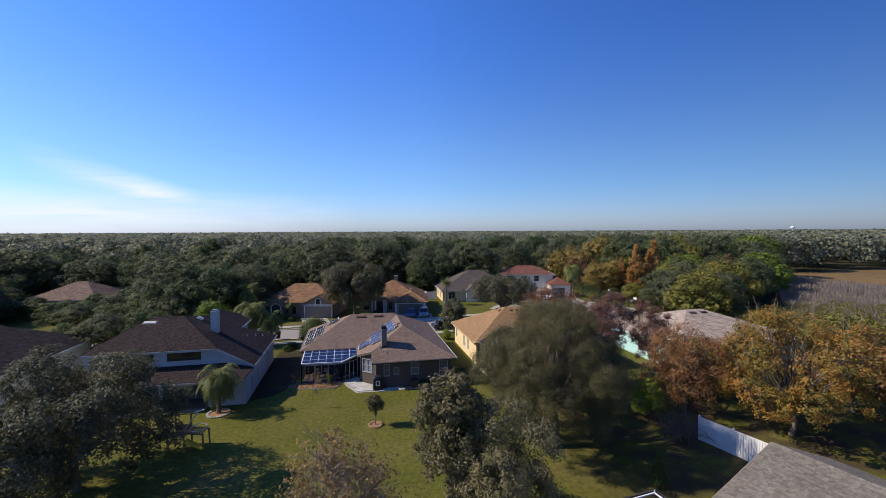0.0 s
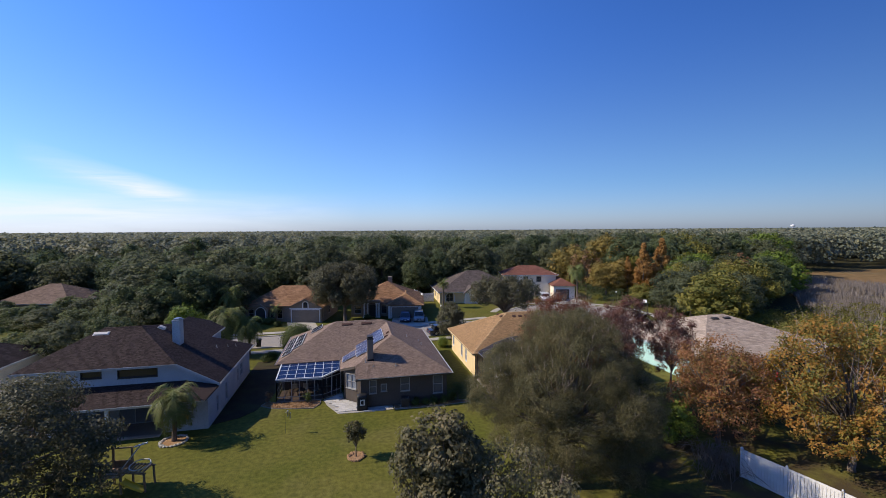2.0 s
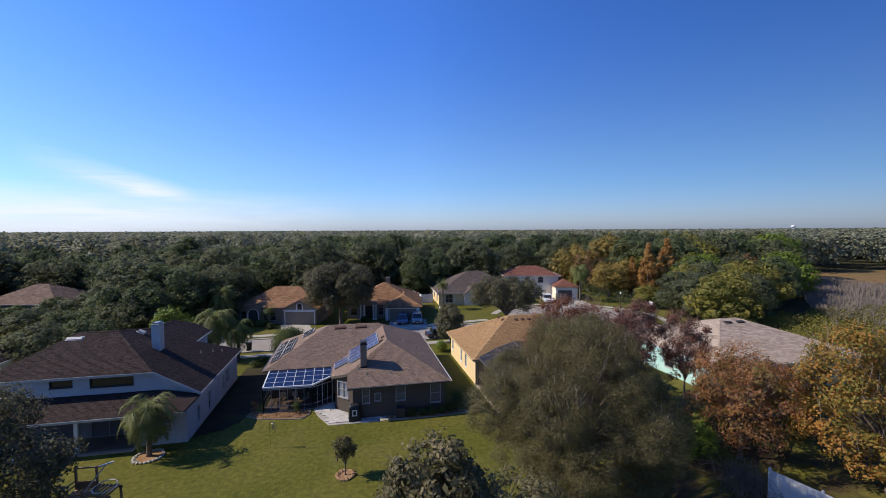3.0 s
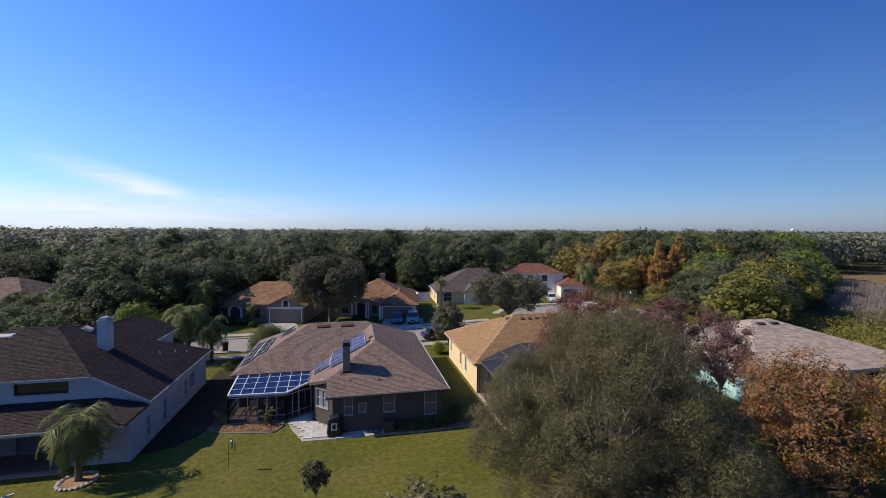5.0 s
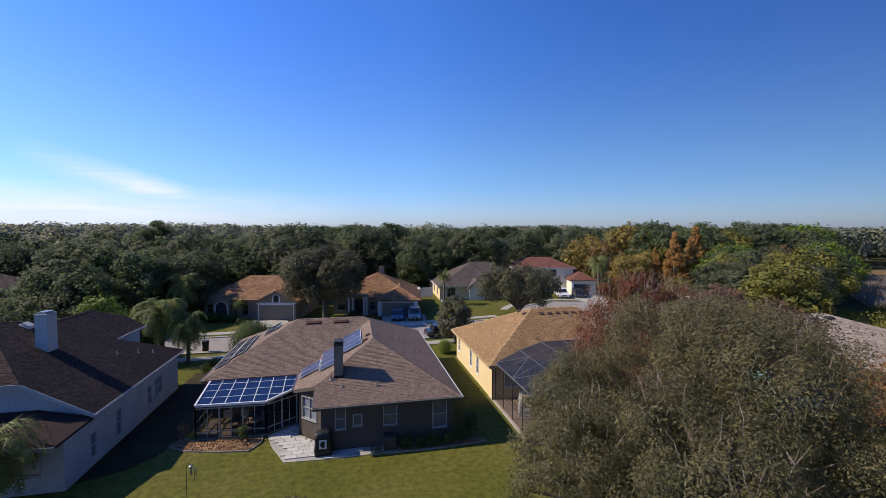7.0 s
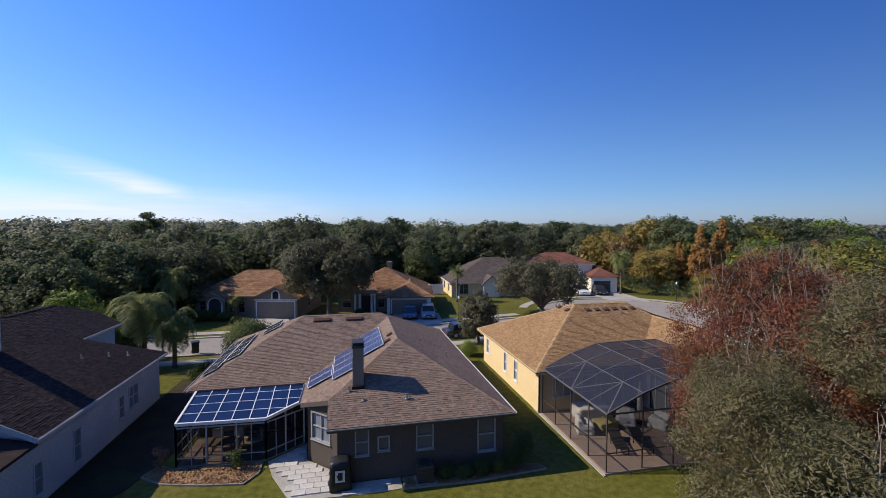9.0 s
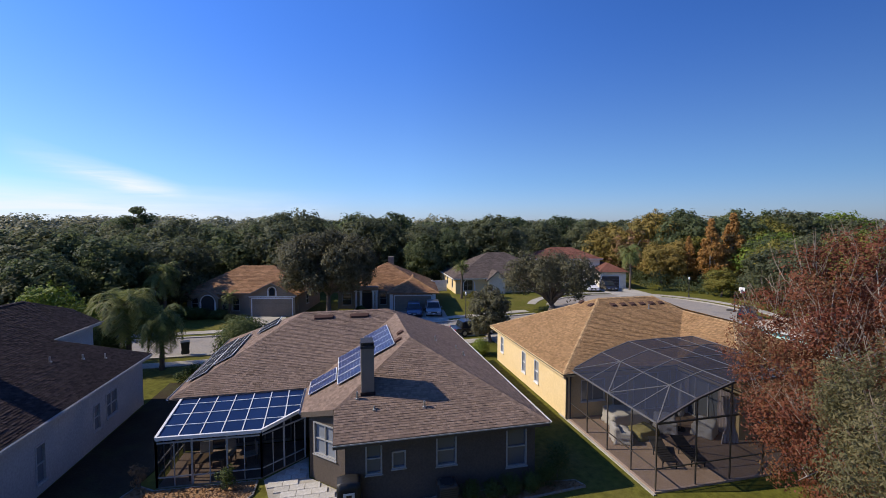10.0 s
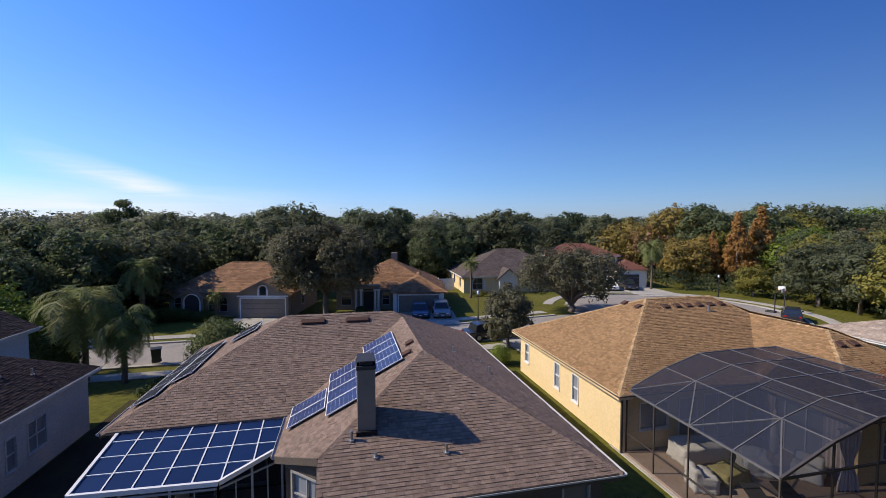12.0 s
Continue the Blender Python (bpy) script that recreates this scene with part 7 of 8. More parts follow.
def grill():
    t = thing("covered_grill", pose(-1.17, 41.22, 0.08), "barbecue under a black cover with a white emblem, on the patio", "grill")
    bm = bmesh.new()
    bmesh.ops.create_cube(bm, size=1.0)
    for v in bm.verts:
        k = 0.9 if v.co.z > 0 else 1.0
        v.co = Vector((v.co.x * 0.92 * k, v.co.y * 0.62 * k, (v.co.z + 0.5) * 1.2))
    bmesh.ops.subdivide_edges(bm, edges=list(bm.edges), cuts=4, use_grid_fill=True)
    for v in bm.verts:
        n = noise.noise(v.co * 5.0)
        v.co += Vector((v.co.x, v.co.y, 0)) * 0.06 * n
        if v.co.z > 1.1:
            v.co.z += 0.08 * math.cos(v.co.x * 3.0)
    bm.verts.index_update()
    g = Geo().add([v.co for v in bm.verts], [[v.index for v in f.verts] for f in bm.faces])
    bm.free()
    part("cover", g.mesh("cover", M_BLACK, True), t)
    part("emblem", Geo().box(-0.2, -0.345, 0.42, 0.2, -0.335, 0.92, bevel=0.004).mesh("emblem", M_WHITE), t, "white emblem on the cover")
    part("emblem_mark", Geo().box(-0.09, -0.352, 0.5, 0.1, -0.346, 0.84).box(-0.14, -0.352, 0.62, -0.09, -0.346, 0.74).mesh("emblem_mark", M_BLACK), t)


grill()


def air_conditioner():
    t = thing("air_conditioner", pose(2.5, 41.05, 0), "round grey air-conditioning unit against the back wall", "air conditioner")
    part("base", Geo().box(-0.45, -0.4, 0.0, 0.45, 0.4, 0.08).mesh("base", M_CONC), t)
    part("casing", Geo().box(-0.36, -0.33, 0.08, 0.36, 0.33, 0.82, bevel=0.05).mesh("casing", M_BRONZE), t)
    g = Geo()
    for i in range(8):
        g.box(-0.365, -0.345, 0.14 + i * 0.08, 0.365, -0.332, 0.17 + i * 0.08)
    part("louvre", g.mesh("louvre", M_DARK), t)
    part("fan_guard", Geo().disc(0, 0, 0.82, 0.86, 0.28, 20).mesh("fan_guard", M_DARK), t)


air_conditioner()


def play_set():
    t = thing("play_set", pose(-15.75, 33.0, 0, 0, 0, -8), "weathered wooden climbing frame with a yellow slide on the lawn", "playground")
    # tower with tall back posts
    for x, y, h in ((-0.6, -0.55, 1.55), (0.5, -0.55, 1.6), (-0.6, 0.55, 2.25), (0.5, 0.55, 2.3)):
        part("leg", Geo().box(x - 0.05, y - 0.05, 0, x + 0.05, y + 0.05, h, bevel=0.008).mesh("leg", M_WOOD), t)
    part("top_rail", Geo().bar((-0.65, 0.55, 2.22), (0.55, 0.55, 2.27), 0.07).mesh("top_rail", M_WOOD), t)
    for i in range(6):
        part("deck_board", Geo().box(-0.64 + i * 0.2, -0.6, 1.0, -0.46 + i * 0.2, 0.6, 1.04).mesh("deck_board", M_WOOD), t)
    for z in (1.2, 1.4):
        part("rail", Geo().box(-0.66, -0.63, z - 0.05, 0.56, -0.6, z + 0.05).mesh("rail", M_WOOD), t)
    for z in (0.35, 0.65, 1.25, 1.5):
        part("rung", Geo().box(-0.68, -0.6, z - 0.035, -0.65, 0.6, z + 0.035).mesh("rung", M_WOOD), t)
    part("side_board", Geo().box(-0.62, 0.6, 1.04, 0.52, 0.63, 1.45).mesh("side_board", M_WOOD), t)
    # swing beam on splayed legs
    part("swing_beam", Geo().bar((-0.6, 0, 1.5), (-3.3, 0.2, 1.3), 0.1).mesh("swing_beam", M_WOOD), t)
    for y in (-0.65, 0.95):
        part("swing_leg", Geo().bar((-3.2, 0.2, 1.32), (-3.4, y, 0), 0.08).mesh("swing_leg", M_WOOD), t)
    for x in (-1.4, -1.75):
        part("swing_rope", Geo().tube([(x, 0.08, 1.4), (x, 0.05, 0.5)], [0.012, 0.012], 5).mesh("swing_rope", M_DARK), t)
    part("swing_seat", Geo().box(-1.8, -0.07, 0.47, -1.35, 0.13, 0.5, bevel=0.008).mesh("swing_seat", M_DARK), t)
    # lower platform on two legs, with a ring and the slide
    for y in (-0.45, 0.5):
        part("arm_leg", Geo().bar((1.75, y, 1.15), (1.8, y, 0), 0.09).mesh("arm_leg", M_WOOD), t)
        part("arm_beam", Geo().bar((0.5, y, 1.25), (1.85, y, 1.12), 0.09).mesh("arm_beam", M_WOOD), t)
    for i in range(6):
        part("crossbar", Geo().bar((0.65 + 0.2 * i, -0.5, 1.28 - 0.02 * i), (0.65 + 0.2 * i, 0.55, 1.28 - 0.02 * i), 0.06, 0.1).mesh("crossbar", M_WOOD), t)
    ring = [(1.25 + 0.55 * math.cos(a * math.pi / 8), 0.05 + 0.55 * math.sin(a * math.pi / 8), 1.42 + 0.06 * math.sin(a * math.pi / 8)) for a in range(17)]
    part("ring", Geo().tube(ring, [0.035] * 17, 6, False).mesh("ring", M_CANVAS), t, "pale plastic ring")
    g = Geo()
    pts = [(0.6 + 1.2 * i / 8, -0.7, 0.75 - 0.6 * (i / 8) ** 0.8) for i in range(9)]
    for a, b in zip(pts, pts[1:]):
        g.add([(a[0], -0.75, a[2]), (a[0], -0.35, a[2]), (b[0], -0.35, b[2]), (b[0], -0.75, b[2]), (a[0], -0.75, a[2] + 0.03), (a[0], -0.35, a[2] + 0.03), (b[0], -0.35, b[2] + 0.03), (b[0], -0.75, b[2] + 0.03)],
              [(3, 2, 1, 0), (4, 5, 6, 7), (0, 1, 5, 4), (2, 3, 7, 6)])
        for y in (-0.77, -0.35):
            g.add([(a[0], y, a[2]), (a[0], y + 0.02, a[2]), (b[0], y + 0.02, b[2]), (b[0], y, b[2]), (a[0], y, a[2] + 0.14), (a[0], y + 0.02, a[2] + 0.14), (b[0], y + 0.02, b[2] + 0.14), (b[0], y, b[2] + 0.14)],
                  [(3, 2, 1, 0), (4, 5, 6, 7), (0, 3, 7, 4), (1, 5, 6, 2)])
    part("slide", g.mesh("slide", M_YELLOW), t, "yellow plastic slide")
    part("periscope", Geo().bar((0.1, 0.1, 1.1), (1.15, 0.35, 2.5), 0.07).bar((0.9, 0.1, 2.5), (1.4, 0.6, 2.5), 0.07).mesh("periscope", M_WHITE), t, "white pole with a cross bar")


play_set()


def bird_feeder():
    t = thing("bird_feeder", pose(-7.02, 38.2, 0), "thin dark pole with hanging bird feeders on the lawn", "bird feeder")
    part("pole", Geo().tube([(0, 0, 0), (0, 0, 1.75), (0.08, 0, 1.85), (0.2, 0, 1.8)], [0.014] * 4, 6).mesh("pole", M_DARK), t)
    part("feeder", Geo().disc(0.2, 0, 1.3, 1.72, 0.05, 10).disc(0.2, 0, 1.72, 1.78, 0.09, 10, 0.01).mesh("feeder", M_METAL), t)
    part("chime", Geo().disc(0.34, 0, 1.1, 1.55, 0.02, 8).disc(0.4, 0.04, 1.15, 1.55, 0.02, 8).disc(0.36, -0.05, 1.05, 1.55, 0.02, 8).bar((0.0, 0, 1.6), (0.4, 0, 1.6), 0.015).mesh("chime", M_METAL), t)


bird_feeder()


def stone_ring(x, y, r, n, seed, label, material):
    rng = random.Random(seed)
    t = thing("stone_ring", pose(x, y, 0), label, "stones")
    part("soil", Geo().disc(0, 0, -0.05, 0.05, r, 20).mesh("soil", M_MULCH), t)
    for i in range(n):
        a = 2 * math.pi * i / n
        s = 0.11 + 0.08 * rng.random()
        bm = bmesh.new()
        bmesh.ops.create_icosphere(bm, subdivisions=1, radius=s)
        for v in bm.verts:
            v.co *= 0.75 + 0.5 * rng.random()
            v.co.z *= 0.6
        g = Geo().add([v.co for v in bm.verts], [[v.index for v in f.verts] for f in bm.faces])
        bm.free()
        part("stone", g.mesh("stone", material), t, m=pose(r * math.cos(a), r * math.sin(a), 0.05))


stone_ring(-14.87, 38.69, 0.85, 22, 5, "ring of pale stones round a palm", M_CONC)
stone_ring(-1.77, 33.54, 0.5, 18, 6, "mulch ring round a young tree", M_MULCH)


def vinyl_fence(pts, h, label, seed):
    """A fence of upright white boards between posts."""
    t = thing("fence", pose(0, 0, 0), label, "fence")
    me = None
    for a, b in zip(pts, pts[1:]):
        a, b = Vector((*a, 0)), Vector((*b, 0))
        d = b - a
        ang = math.degrees(math.atan2(d.y, d.x))
        n = max(1, round(d.length / 1.8))
        for i in range(n + 1):
            p = a + d * i / n
            part("post", Geo().box(-0.06, -0.06, 0, 0.06, 0.06, h + 0.08).disc(0, 0, h + 0.08, h + 0.16, 0.08, 4, 0.01).mesh("post", M_WHITE), t, m=pose(p.x, p.y, 0, 0, 0, ang))
        k = int(d.length / 0.155)
        bd = Geo().box(-0.073, -0.015, 0.06, 0.073, 0.015, h - 0.06).mesh("board", M_WHITE)
        for i in range(k):
            p = a + d * (i + 0.5) / k
            part("board", bd, t, m=pose(p.x, p.y, 0, 0, 0, ang))
        for z in (0.06, h - 0.06):
            part("rail", Geo().bar((a.x, a.y, z), (b.x, b.y, z), 0.05, 0.1).mesh("rail", M_WHITE), t)
    return t


vinyl_fence([(21.6, 25.9), (22.2, 23.6), (22.8, 21.2), (23.6, 18.0)], 1.75, "white vinyl fence at the back of the gardens", 1)
vinyl_fence([(12.0, 100.6), (12.9, 94.8), (15.3, 94.8)], 1.8, "white vinyl fence beside a yellow house", 2)


def rear_house():
    """The house below the start of the flight, of which the gabled roof shows."""
    h = thing("house", pose(15.88, 15.66, 0, 0, 0, 12), "house with a grey-brown gabled shingle roof", "house")
    V = Vector
    e = 5.4
    zr, ze = 5.5, 5.5 - 0.38 * e
    west = [V((-e, 0, ze)), V((-e, -17, ze)), V((0, -17, zr)), V((0, 0, zr))]
    east = [V((e, -17, ze)), V((e, 0, ze)), V((0, 0, zr)), V((0, -17, zr))]
    add_shingled_roof(h, [west, east], [(V((0, 0, zr)), V((0, -17, zr)))], M_SH_H, random.Random(31))
    g = Geo().bar((-e, 0.015, ze - 0.08), (0, 0.015, zr - 0.08), 0.03, 0.18).bar((e, 0.015, ze - 0.08), (0, 0.015, zr - 0.08), 0.03, 0.18)
    part("barge_board", g.mesh("barge_board", M_ST_T), h)
    walls_with_windows(h, [(-e + 0.4, -16.6), (e - 0.4, -16.6), (e - 0.4, -0.4), (-e + 0.4, -0.4)], 0, ze, M_ST_T, {3: [(4, 5.2, 0.8, 2.1)], 2: [(2, 3.2, 0.8, 2.1)]})
    part("gable_wall", Geo().add([(-e + 0.4, -0.4, ze), (e - 0.4, -0.4, ze), (0, -0.4, zr - 0.2), (-e + 0.4, -0.6, ze), (e - 0.4, -0.6, ze), (0, -0.6, zr - 0.2)], [(0, 1, 2), (5, 4, 3), (0, 2, 5, 3), (1, 4, 5, 2)]).mesh("gable_wall", M_ST_T), h)


rear_house()


def small_cage():
    t = thing("pool_cage", pose(9.2, 13.6, 0, 0, 0, 8), "low dark screened enclosure behind a house", "enclosure")
    w, d = 2.4, 3.6
    zt, ze = 3.4, 2.7
    low = [(-w, -d), (w, -d), (w, d), (-w, d)]
    top = [(-w * 0.45, -d * 0.6), (w * 0.55, -d * 0.6), (w * 0.55, d * 0.72), (-w * 0.45, d * 0.72)]
    for i in range(4):
        a, b = low[i], low[(i + 1) % 4]
        p, q = top[i], top[(i + 1) % 4]
        part("beam", Geo().bar((*a, ze), (*b, ze), 0.07).mesh("beam", M_BRONZE), t)
        part("beam", Geo().bar((*p, zt), (*q, zt), 0.06).mesh("beam", M_ALU), t)
        part("beam", Geo().bar((*a, ze), (*p, zt), 0.06).mesh("beam", M_ALU), t)
        part("post", Geo().bar((*a, 0), (*a, ze), 0.07).mesh("post", M_BRONZE), t)
        part("screen", mesh_of("screen", [(*a, 0), (*b, 0), (*b, ze), (*a, ze)], [(0, 1, 2, 3)], M_SCREEN), t)
        part("screen", mesh_of("screen", [(*a, ze), (*b, ze), (*q, zt), (*p, zt)], [(0, 1, 2, 3)], M_SCREEN), t)
    part("screen", mesh_of("screen", [(*p, zt) for p in top], [(0, 1, 2, 3)], M_SCREEN), t)
    part("floor_slab", Geo().box(-w, -d, -0.05, w, d, 0.05).mesh("floor_slab", M_CONC), t)


small_cage()


def conifer(m, h, r, label, seed):
    rng = np.random.default_rng(seed)
    t = thing("conifer", m, label, "tree")
    part("trunk", Geo().tube([(0, 0, -0.05), (0, 0, h * 0.95)], [0.05, 0.008], 6).mesh("trunk", M_BARK), t)
    z = rng.random(420) ** 1.3 * h * 0.95 + 0.12
    a = rng.uniform(0, 6.28, 420)
    rr = r * (1 - z / (h * 1.05)) * (0.3 + 0.7 * rng.random(420))
    c = np.stack([rr * np.cos(a), rr * np.sin(a), z], 1)
    part("needle_crown", quads_mesh("needles", leaves(c, np.full(420, 0.11), 9, 0.09, rng), L_HEDGE), t)


conifer(pose(14.6, 21.5, 0), 2.3, 0.55, "small pointed evergreen on the lawn", 41)


def brush_pile(m, label, seed):
    rng = np.random.default_rng(seed)
    t = thing("brush", m, label, "brush")
    g = Geo()
    for _ in range(150):
        a = rng.uniform(0, 6.28)
        l = rng.uniform(0.8, 2.6)
        x, y = rng.normal() * 0.7, rng.normal() * 0.7
        top = rng.uniform(0.5, 1.6)
        g.tube([(x, y, 0), (x + l * 0.3 * math.cos(a), y + l * 0.3 * math.sin(a), top), (x + l * 0.7 * math.cos(a), y + l * 0.7 * math.sin(a), top * 0.9), (x + l * math.cos(a), y + l * math.sin(a), top * 0.35)], [0.018, 0.013, 0.009, 0.004], 4, False)
    part("tangle", g.mesh("tangle", M_BARK), t, kind="stuff")
    return t


brush_pile(pose(20.9, 27.0, 0), "arching heap of dry brown branches", 42)


def parasol(m, label, material, h=2.2):
    t = thing("closed_parasol", m, label, "parasol")
    part("pole", Geo().disc(0, 0, 0, h, 0.025, 8).mesh("pole", M_METAL), t)
    part("base", Geo().disc(0, 0, 0, 0.08, 0.25, 16).mesh("base", M_DARK), t)
    part("canopy", Geo().tube([(0, 0, 0.7), (0.02, 0, 0.9), (0, 0.02, 1.5), (0, 0, h - 0.05), (0, 0, h + 0.05)], [0.1, 0.17, 0.13, 0.06, 0.01], 9).mesh("canopy", material, True), t)


parasol(pose(36.0, 35.6, 0), "closed red parasol on a patio", M_RED)
parasol(pose(15.6, 43.9, 0.08), "closed parasol under a pale grey cover", M_CANVAS, 2.4)


def draped(name, m, w, d, h, label, material, seed, back=0.0, category="furniture"):
    """Garden furniture under a loose cover: a soft sagging block with folds."""
    t = thing(name, m, label, category)
    bm = bmesh.new()
    bmesh.ops.create_cube(bm, size=1.0)
    bmesh.ops.subdivide_edges(bm, edges=list(bm.edges), cuts=7, use_grid_fill=True)
    for v in bm.verts:
        x, y, z = v.co.x, v.co.y, v.co.z + 0.5
        flare = 1.0 + 0.06 * (1 - z)
        hz = h if not back or y > 0.18 else back
        fold = 0.03 * math.sin(16 * (x + y) + seed) * (1 - z)
        sag = 0.09 * noise.noise(Vector((x * 3.5 + seed, y * 3.5, 0))) if z > 0.9 else 0
        fold += 0.05 * noise.noise(Vector((x * 6 + seed, y * 6, z * 4)))
        v.co = Vector((x * w * flare + fold * math.copysign(1, x), y * d * flare + fold * math.copysign(1, y), z * hz + sag))
    g = Geo().add([v.co for v in bm.verts], [])
    bm.verts.index_update()
    g.f = [tuple(v.index for v in f.verts) for f in bm.faces]
    bm.free()
    part("cover", g.mesh("cover", material, True), t)
    return t


draped("covered_sofa", pose(13.4, 45.3, 0.08, 0, 0, 0), 2.1, 0.9, 0.8, "garden sofa under a pale grey cover on the patio", M_CANVAS, 1, 0.6, "sofa")
draped("covered_armchair", pose(11.9, 43.6, 0.08, 0, 0, 70), 0.9, 0.85, 0.8, "garden armchair under a pale grey cover", M_CANVAS, 2, 0.55, "armchair")
draped("ottoman", pose(13.3, 43.8, 0.08, 0, 0, 10), 1.25, 0.85, 0.42, "low olive-green padded table on the patio", M_OLIVE, 3, 0, "table")
draped("covered_armchair", pose(14.8, 44.0, 0.08, 0, 0, -30), 0.95, 0.9, 0.8, "garden armchair under a pale grey cover", M_CANVAS, 4, 0.55, "armchair")
draped("covered_armchair", pose(16.4, 43.2, 0.08, 0, 0, -60), 0.9, 0.85, 0.8, "garden armchair under a pale grey cover", M_CANVAS, 5, 0.55, "armchair")


def curtain(m, w, h, label, seed, tied=0.0):
    """A hanging drape in deep folds, gathered towards a tie where it has one."""
    t = thing("curtain", m, label, "curtain", "patio curtains")
    g, n, k = Geo(), 40, 10
    for side in (0, 1):
        for j in range(k + 1):
            z = h * j / k
            pull = 1 - tied * math.exp(-((z - 0.45 * h) / (0.22 * h)) ** 2)
            for i in range(n + 1):
                a = i / n
                g.v.append((0.06 * math.sin(34 * a + seed + 0.4 * math.sin(3 * z)) * (0.5 + 0.5 * pull) + side * 0.012, (a - 0.5) * w * pull, z))
    q = (n + 1) * (k + 1)
    for j in range(k):
        for i in range(n):
            a = j * (n + 1) + i
            g.f += [(a, a + 1, a + n + 2, a + n + 1), (q + a + n + 1, q + a + n + 2, q + a + 1, q + a)]
    part("drape", g.mesh("drape", M_DRAPE, True), t)
    part("rod", Geo().tube([(0, -w * 0.55, h + 0.03), (0, w * 0.55, h + 0.03)], [0.018, 0.018], 8).mesh("rod", M_DARK), t)


curtain(pose(17.48, 45.9, 0.08), 0.9, 2.2, "pale mauve patio curtain hanging beside a glass door", 1)
curtain(pose(17.48, 43.0, 0.08), 0.9, 2.2, "pale mauve patio curtain hanging beside a glass door", 2)
curtain(pose(16.9, 42.2, 0.08, 0, 0, 80), 0.9, 2.3, "pale patio curtain gathered with a tie", 3, 0.6)


def lounger(m):
    t = thing("sun_lounger", m, "dark metal sun lounger on the brown patio", "lounger", "sun loungers")
    part("frame", Geo().bar((-0.3, 0, 0.3), (-0.3, 1.25, 0.3), 0.04).bar((0.3, 0, 0.3), (0.3, 1.25, 0.3), 0.04).mesh("frame", M_DARK), t)
    for i in range(8):
        part("slat", Geo().box(-0.3, 0.05 + i * 0.15, 0.31, 0.3, 0.15 + i * 0.15, 0.335).mesh("slat", M_DARK), t)
    part("backrest", Geo().box(-0.3, 0, 0, 0.3, 0.75, 0.035, Matrix.Translation((0, 1.25, 0.3)) @ Matrix.Rotation(radians(13), 4, "X")).mesh("backrest", M_DARK), t)
    for x in (-0.28, 0.28):
        for y in (0.12, 1.2):
            part("leg", Geo().box(x - 0.02, y - 0.02, 0, x + 0.02, y + 0.02, 0.3).mesh("leg", M_DARK), t)
    return t


one = lounger(pose(12.4, 40.9, 0.08, 0, 0, -20))
for x, y, r in ((13.7, 40.7, -15),):
    copy_thing(one, pose(x, y, 0.08, 0, 0, r))


def garden_table(m):
    t = thing("garden_table", m, "wooden table with chairs inside the garden room", "table")
    part("tabletop", Geo().box(-0.7, -0.4, 0.7, 0.7, 0.4, 0.74, bevel=0.01).mesh("tabletop", M_WOOD), t)
    for x in (-0.6, 0.6):
        for y in (-0.32, 0.32):
            part("leg", Geo().box(x - 0.035, y - 0.035, 0, x + 0.035, y + 0.035, 0.7).mesh("leg", M_WOOD), t)


def garden_chair(m):
    t = thing("garden_chair", m, "pale wicker chair inside the garden room", "chair", "garden room chairs")
    part("seat", Geo().box(-0.25, -0.25, 0.4, 0.25, 0.25, 0.46, bevel=0.02).mesh("seat", M_CANVAS), t)
    part("backrest", Geo().box(-0.25, 0.2, 0.46, 0.25, 0.26, 0.95, bevel=0.02).mesh("backrest", M_CANVAS), t)
    for x in (-0.22, 0.22):
        for y in (-0.22, 0.22):
            part("leg", Geo().box(x - 0.02, y - 0.02, 0, x + 0.02, y + 0.02, 0.4).mesh("leg", M_WOOD), t)
    return t


garden_table(pose(-7.0, 45.1, 0.06, 0, 0, 5))
gc = garden_chair(pose(-7.3, 45.9, 0.06, 0, 0, 10))
copy_thing(gc, pose(-6.4, 45.9, 0.06, 0, 0, -15))
copy_thing(gc, pose(-5.4, 45.6, 0.06, 0, 0, -70))


def street_lamp(m, h):
    t = thing("street_lamp", m, "black post with a pale globe lantern beside the street", "street lamp", "street lamps")
    part("post", Geo().tube([(0, 0, 0), (0, 0, 0.5), (0, 0, 0.55), (0, 0, h - 0.5)], [0.1, 0.09, 0.055, 0.04], 10).mesh("post", M_DARK), t)
    part("collar", Geo().disc(0, 0, h - 0.5, h - 0.42, 0.1, 12).mesh("collar", M_DARK), t)
    part("globe", Geo().tube([(0, 0, h - 0.42), (0, 0, h - 0.3), (0, 0, h - 0.1), (0, 0, h)], [0.07, 0.13, 0.12, 0.03], 12).mesh("globe", M_LAMP, True), t, "pale lamp globe")
    return t


lamp = street_lamp(pose(12.3, 72.5, 0), 3.2)
copy_thing(lamp, pose(49.4, 79.4, 0))


def hoop(m):
    t = thing("basketball_hoop", m, "basketball hoop on a dark pole beside the turning circle", "basketball hoop")
    part("pole", Geo().disc(0, 0, 0, 2.5, 0.06, 10).bar((0, 0, 2.4), (-0.7, 0, 2.6), 0.06).mesh("pole", M_DARK), t)
    part("backboard", Geo().box(-0.76, -0.36, 2.38, -0.72, 0.36, 2.86).mesh("backboard", M_WHITE), t, "white backboard")
    part("rim", Geo().tube([(-0.95 + 0.2 * math.cos(a), 0.2 * math.sin(a), 2.5) for a in [6.283 * i / 12 for i in range(13)]], [0.015] * 13, 5, False).mesh("rim", M_RED), t)
    part("base", Geo().box(-0.1, -0.35, 0, 0.8, 0.35, 0.18, bevel=0.04).mesh("base", M_DARK), t)


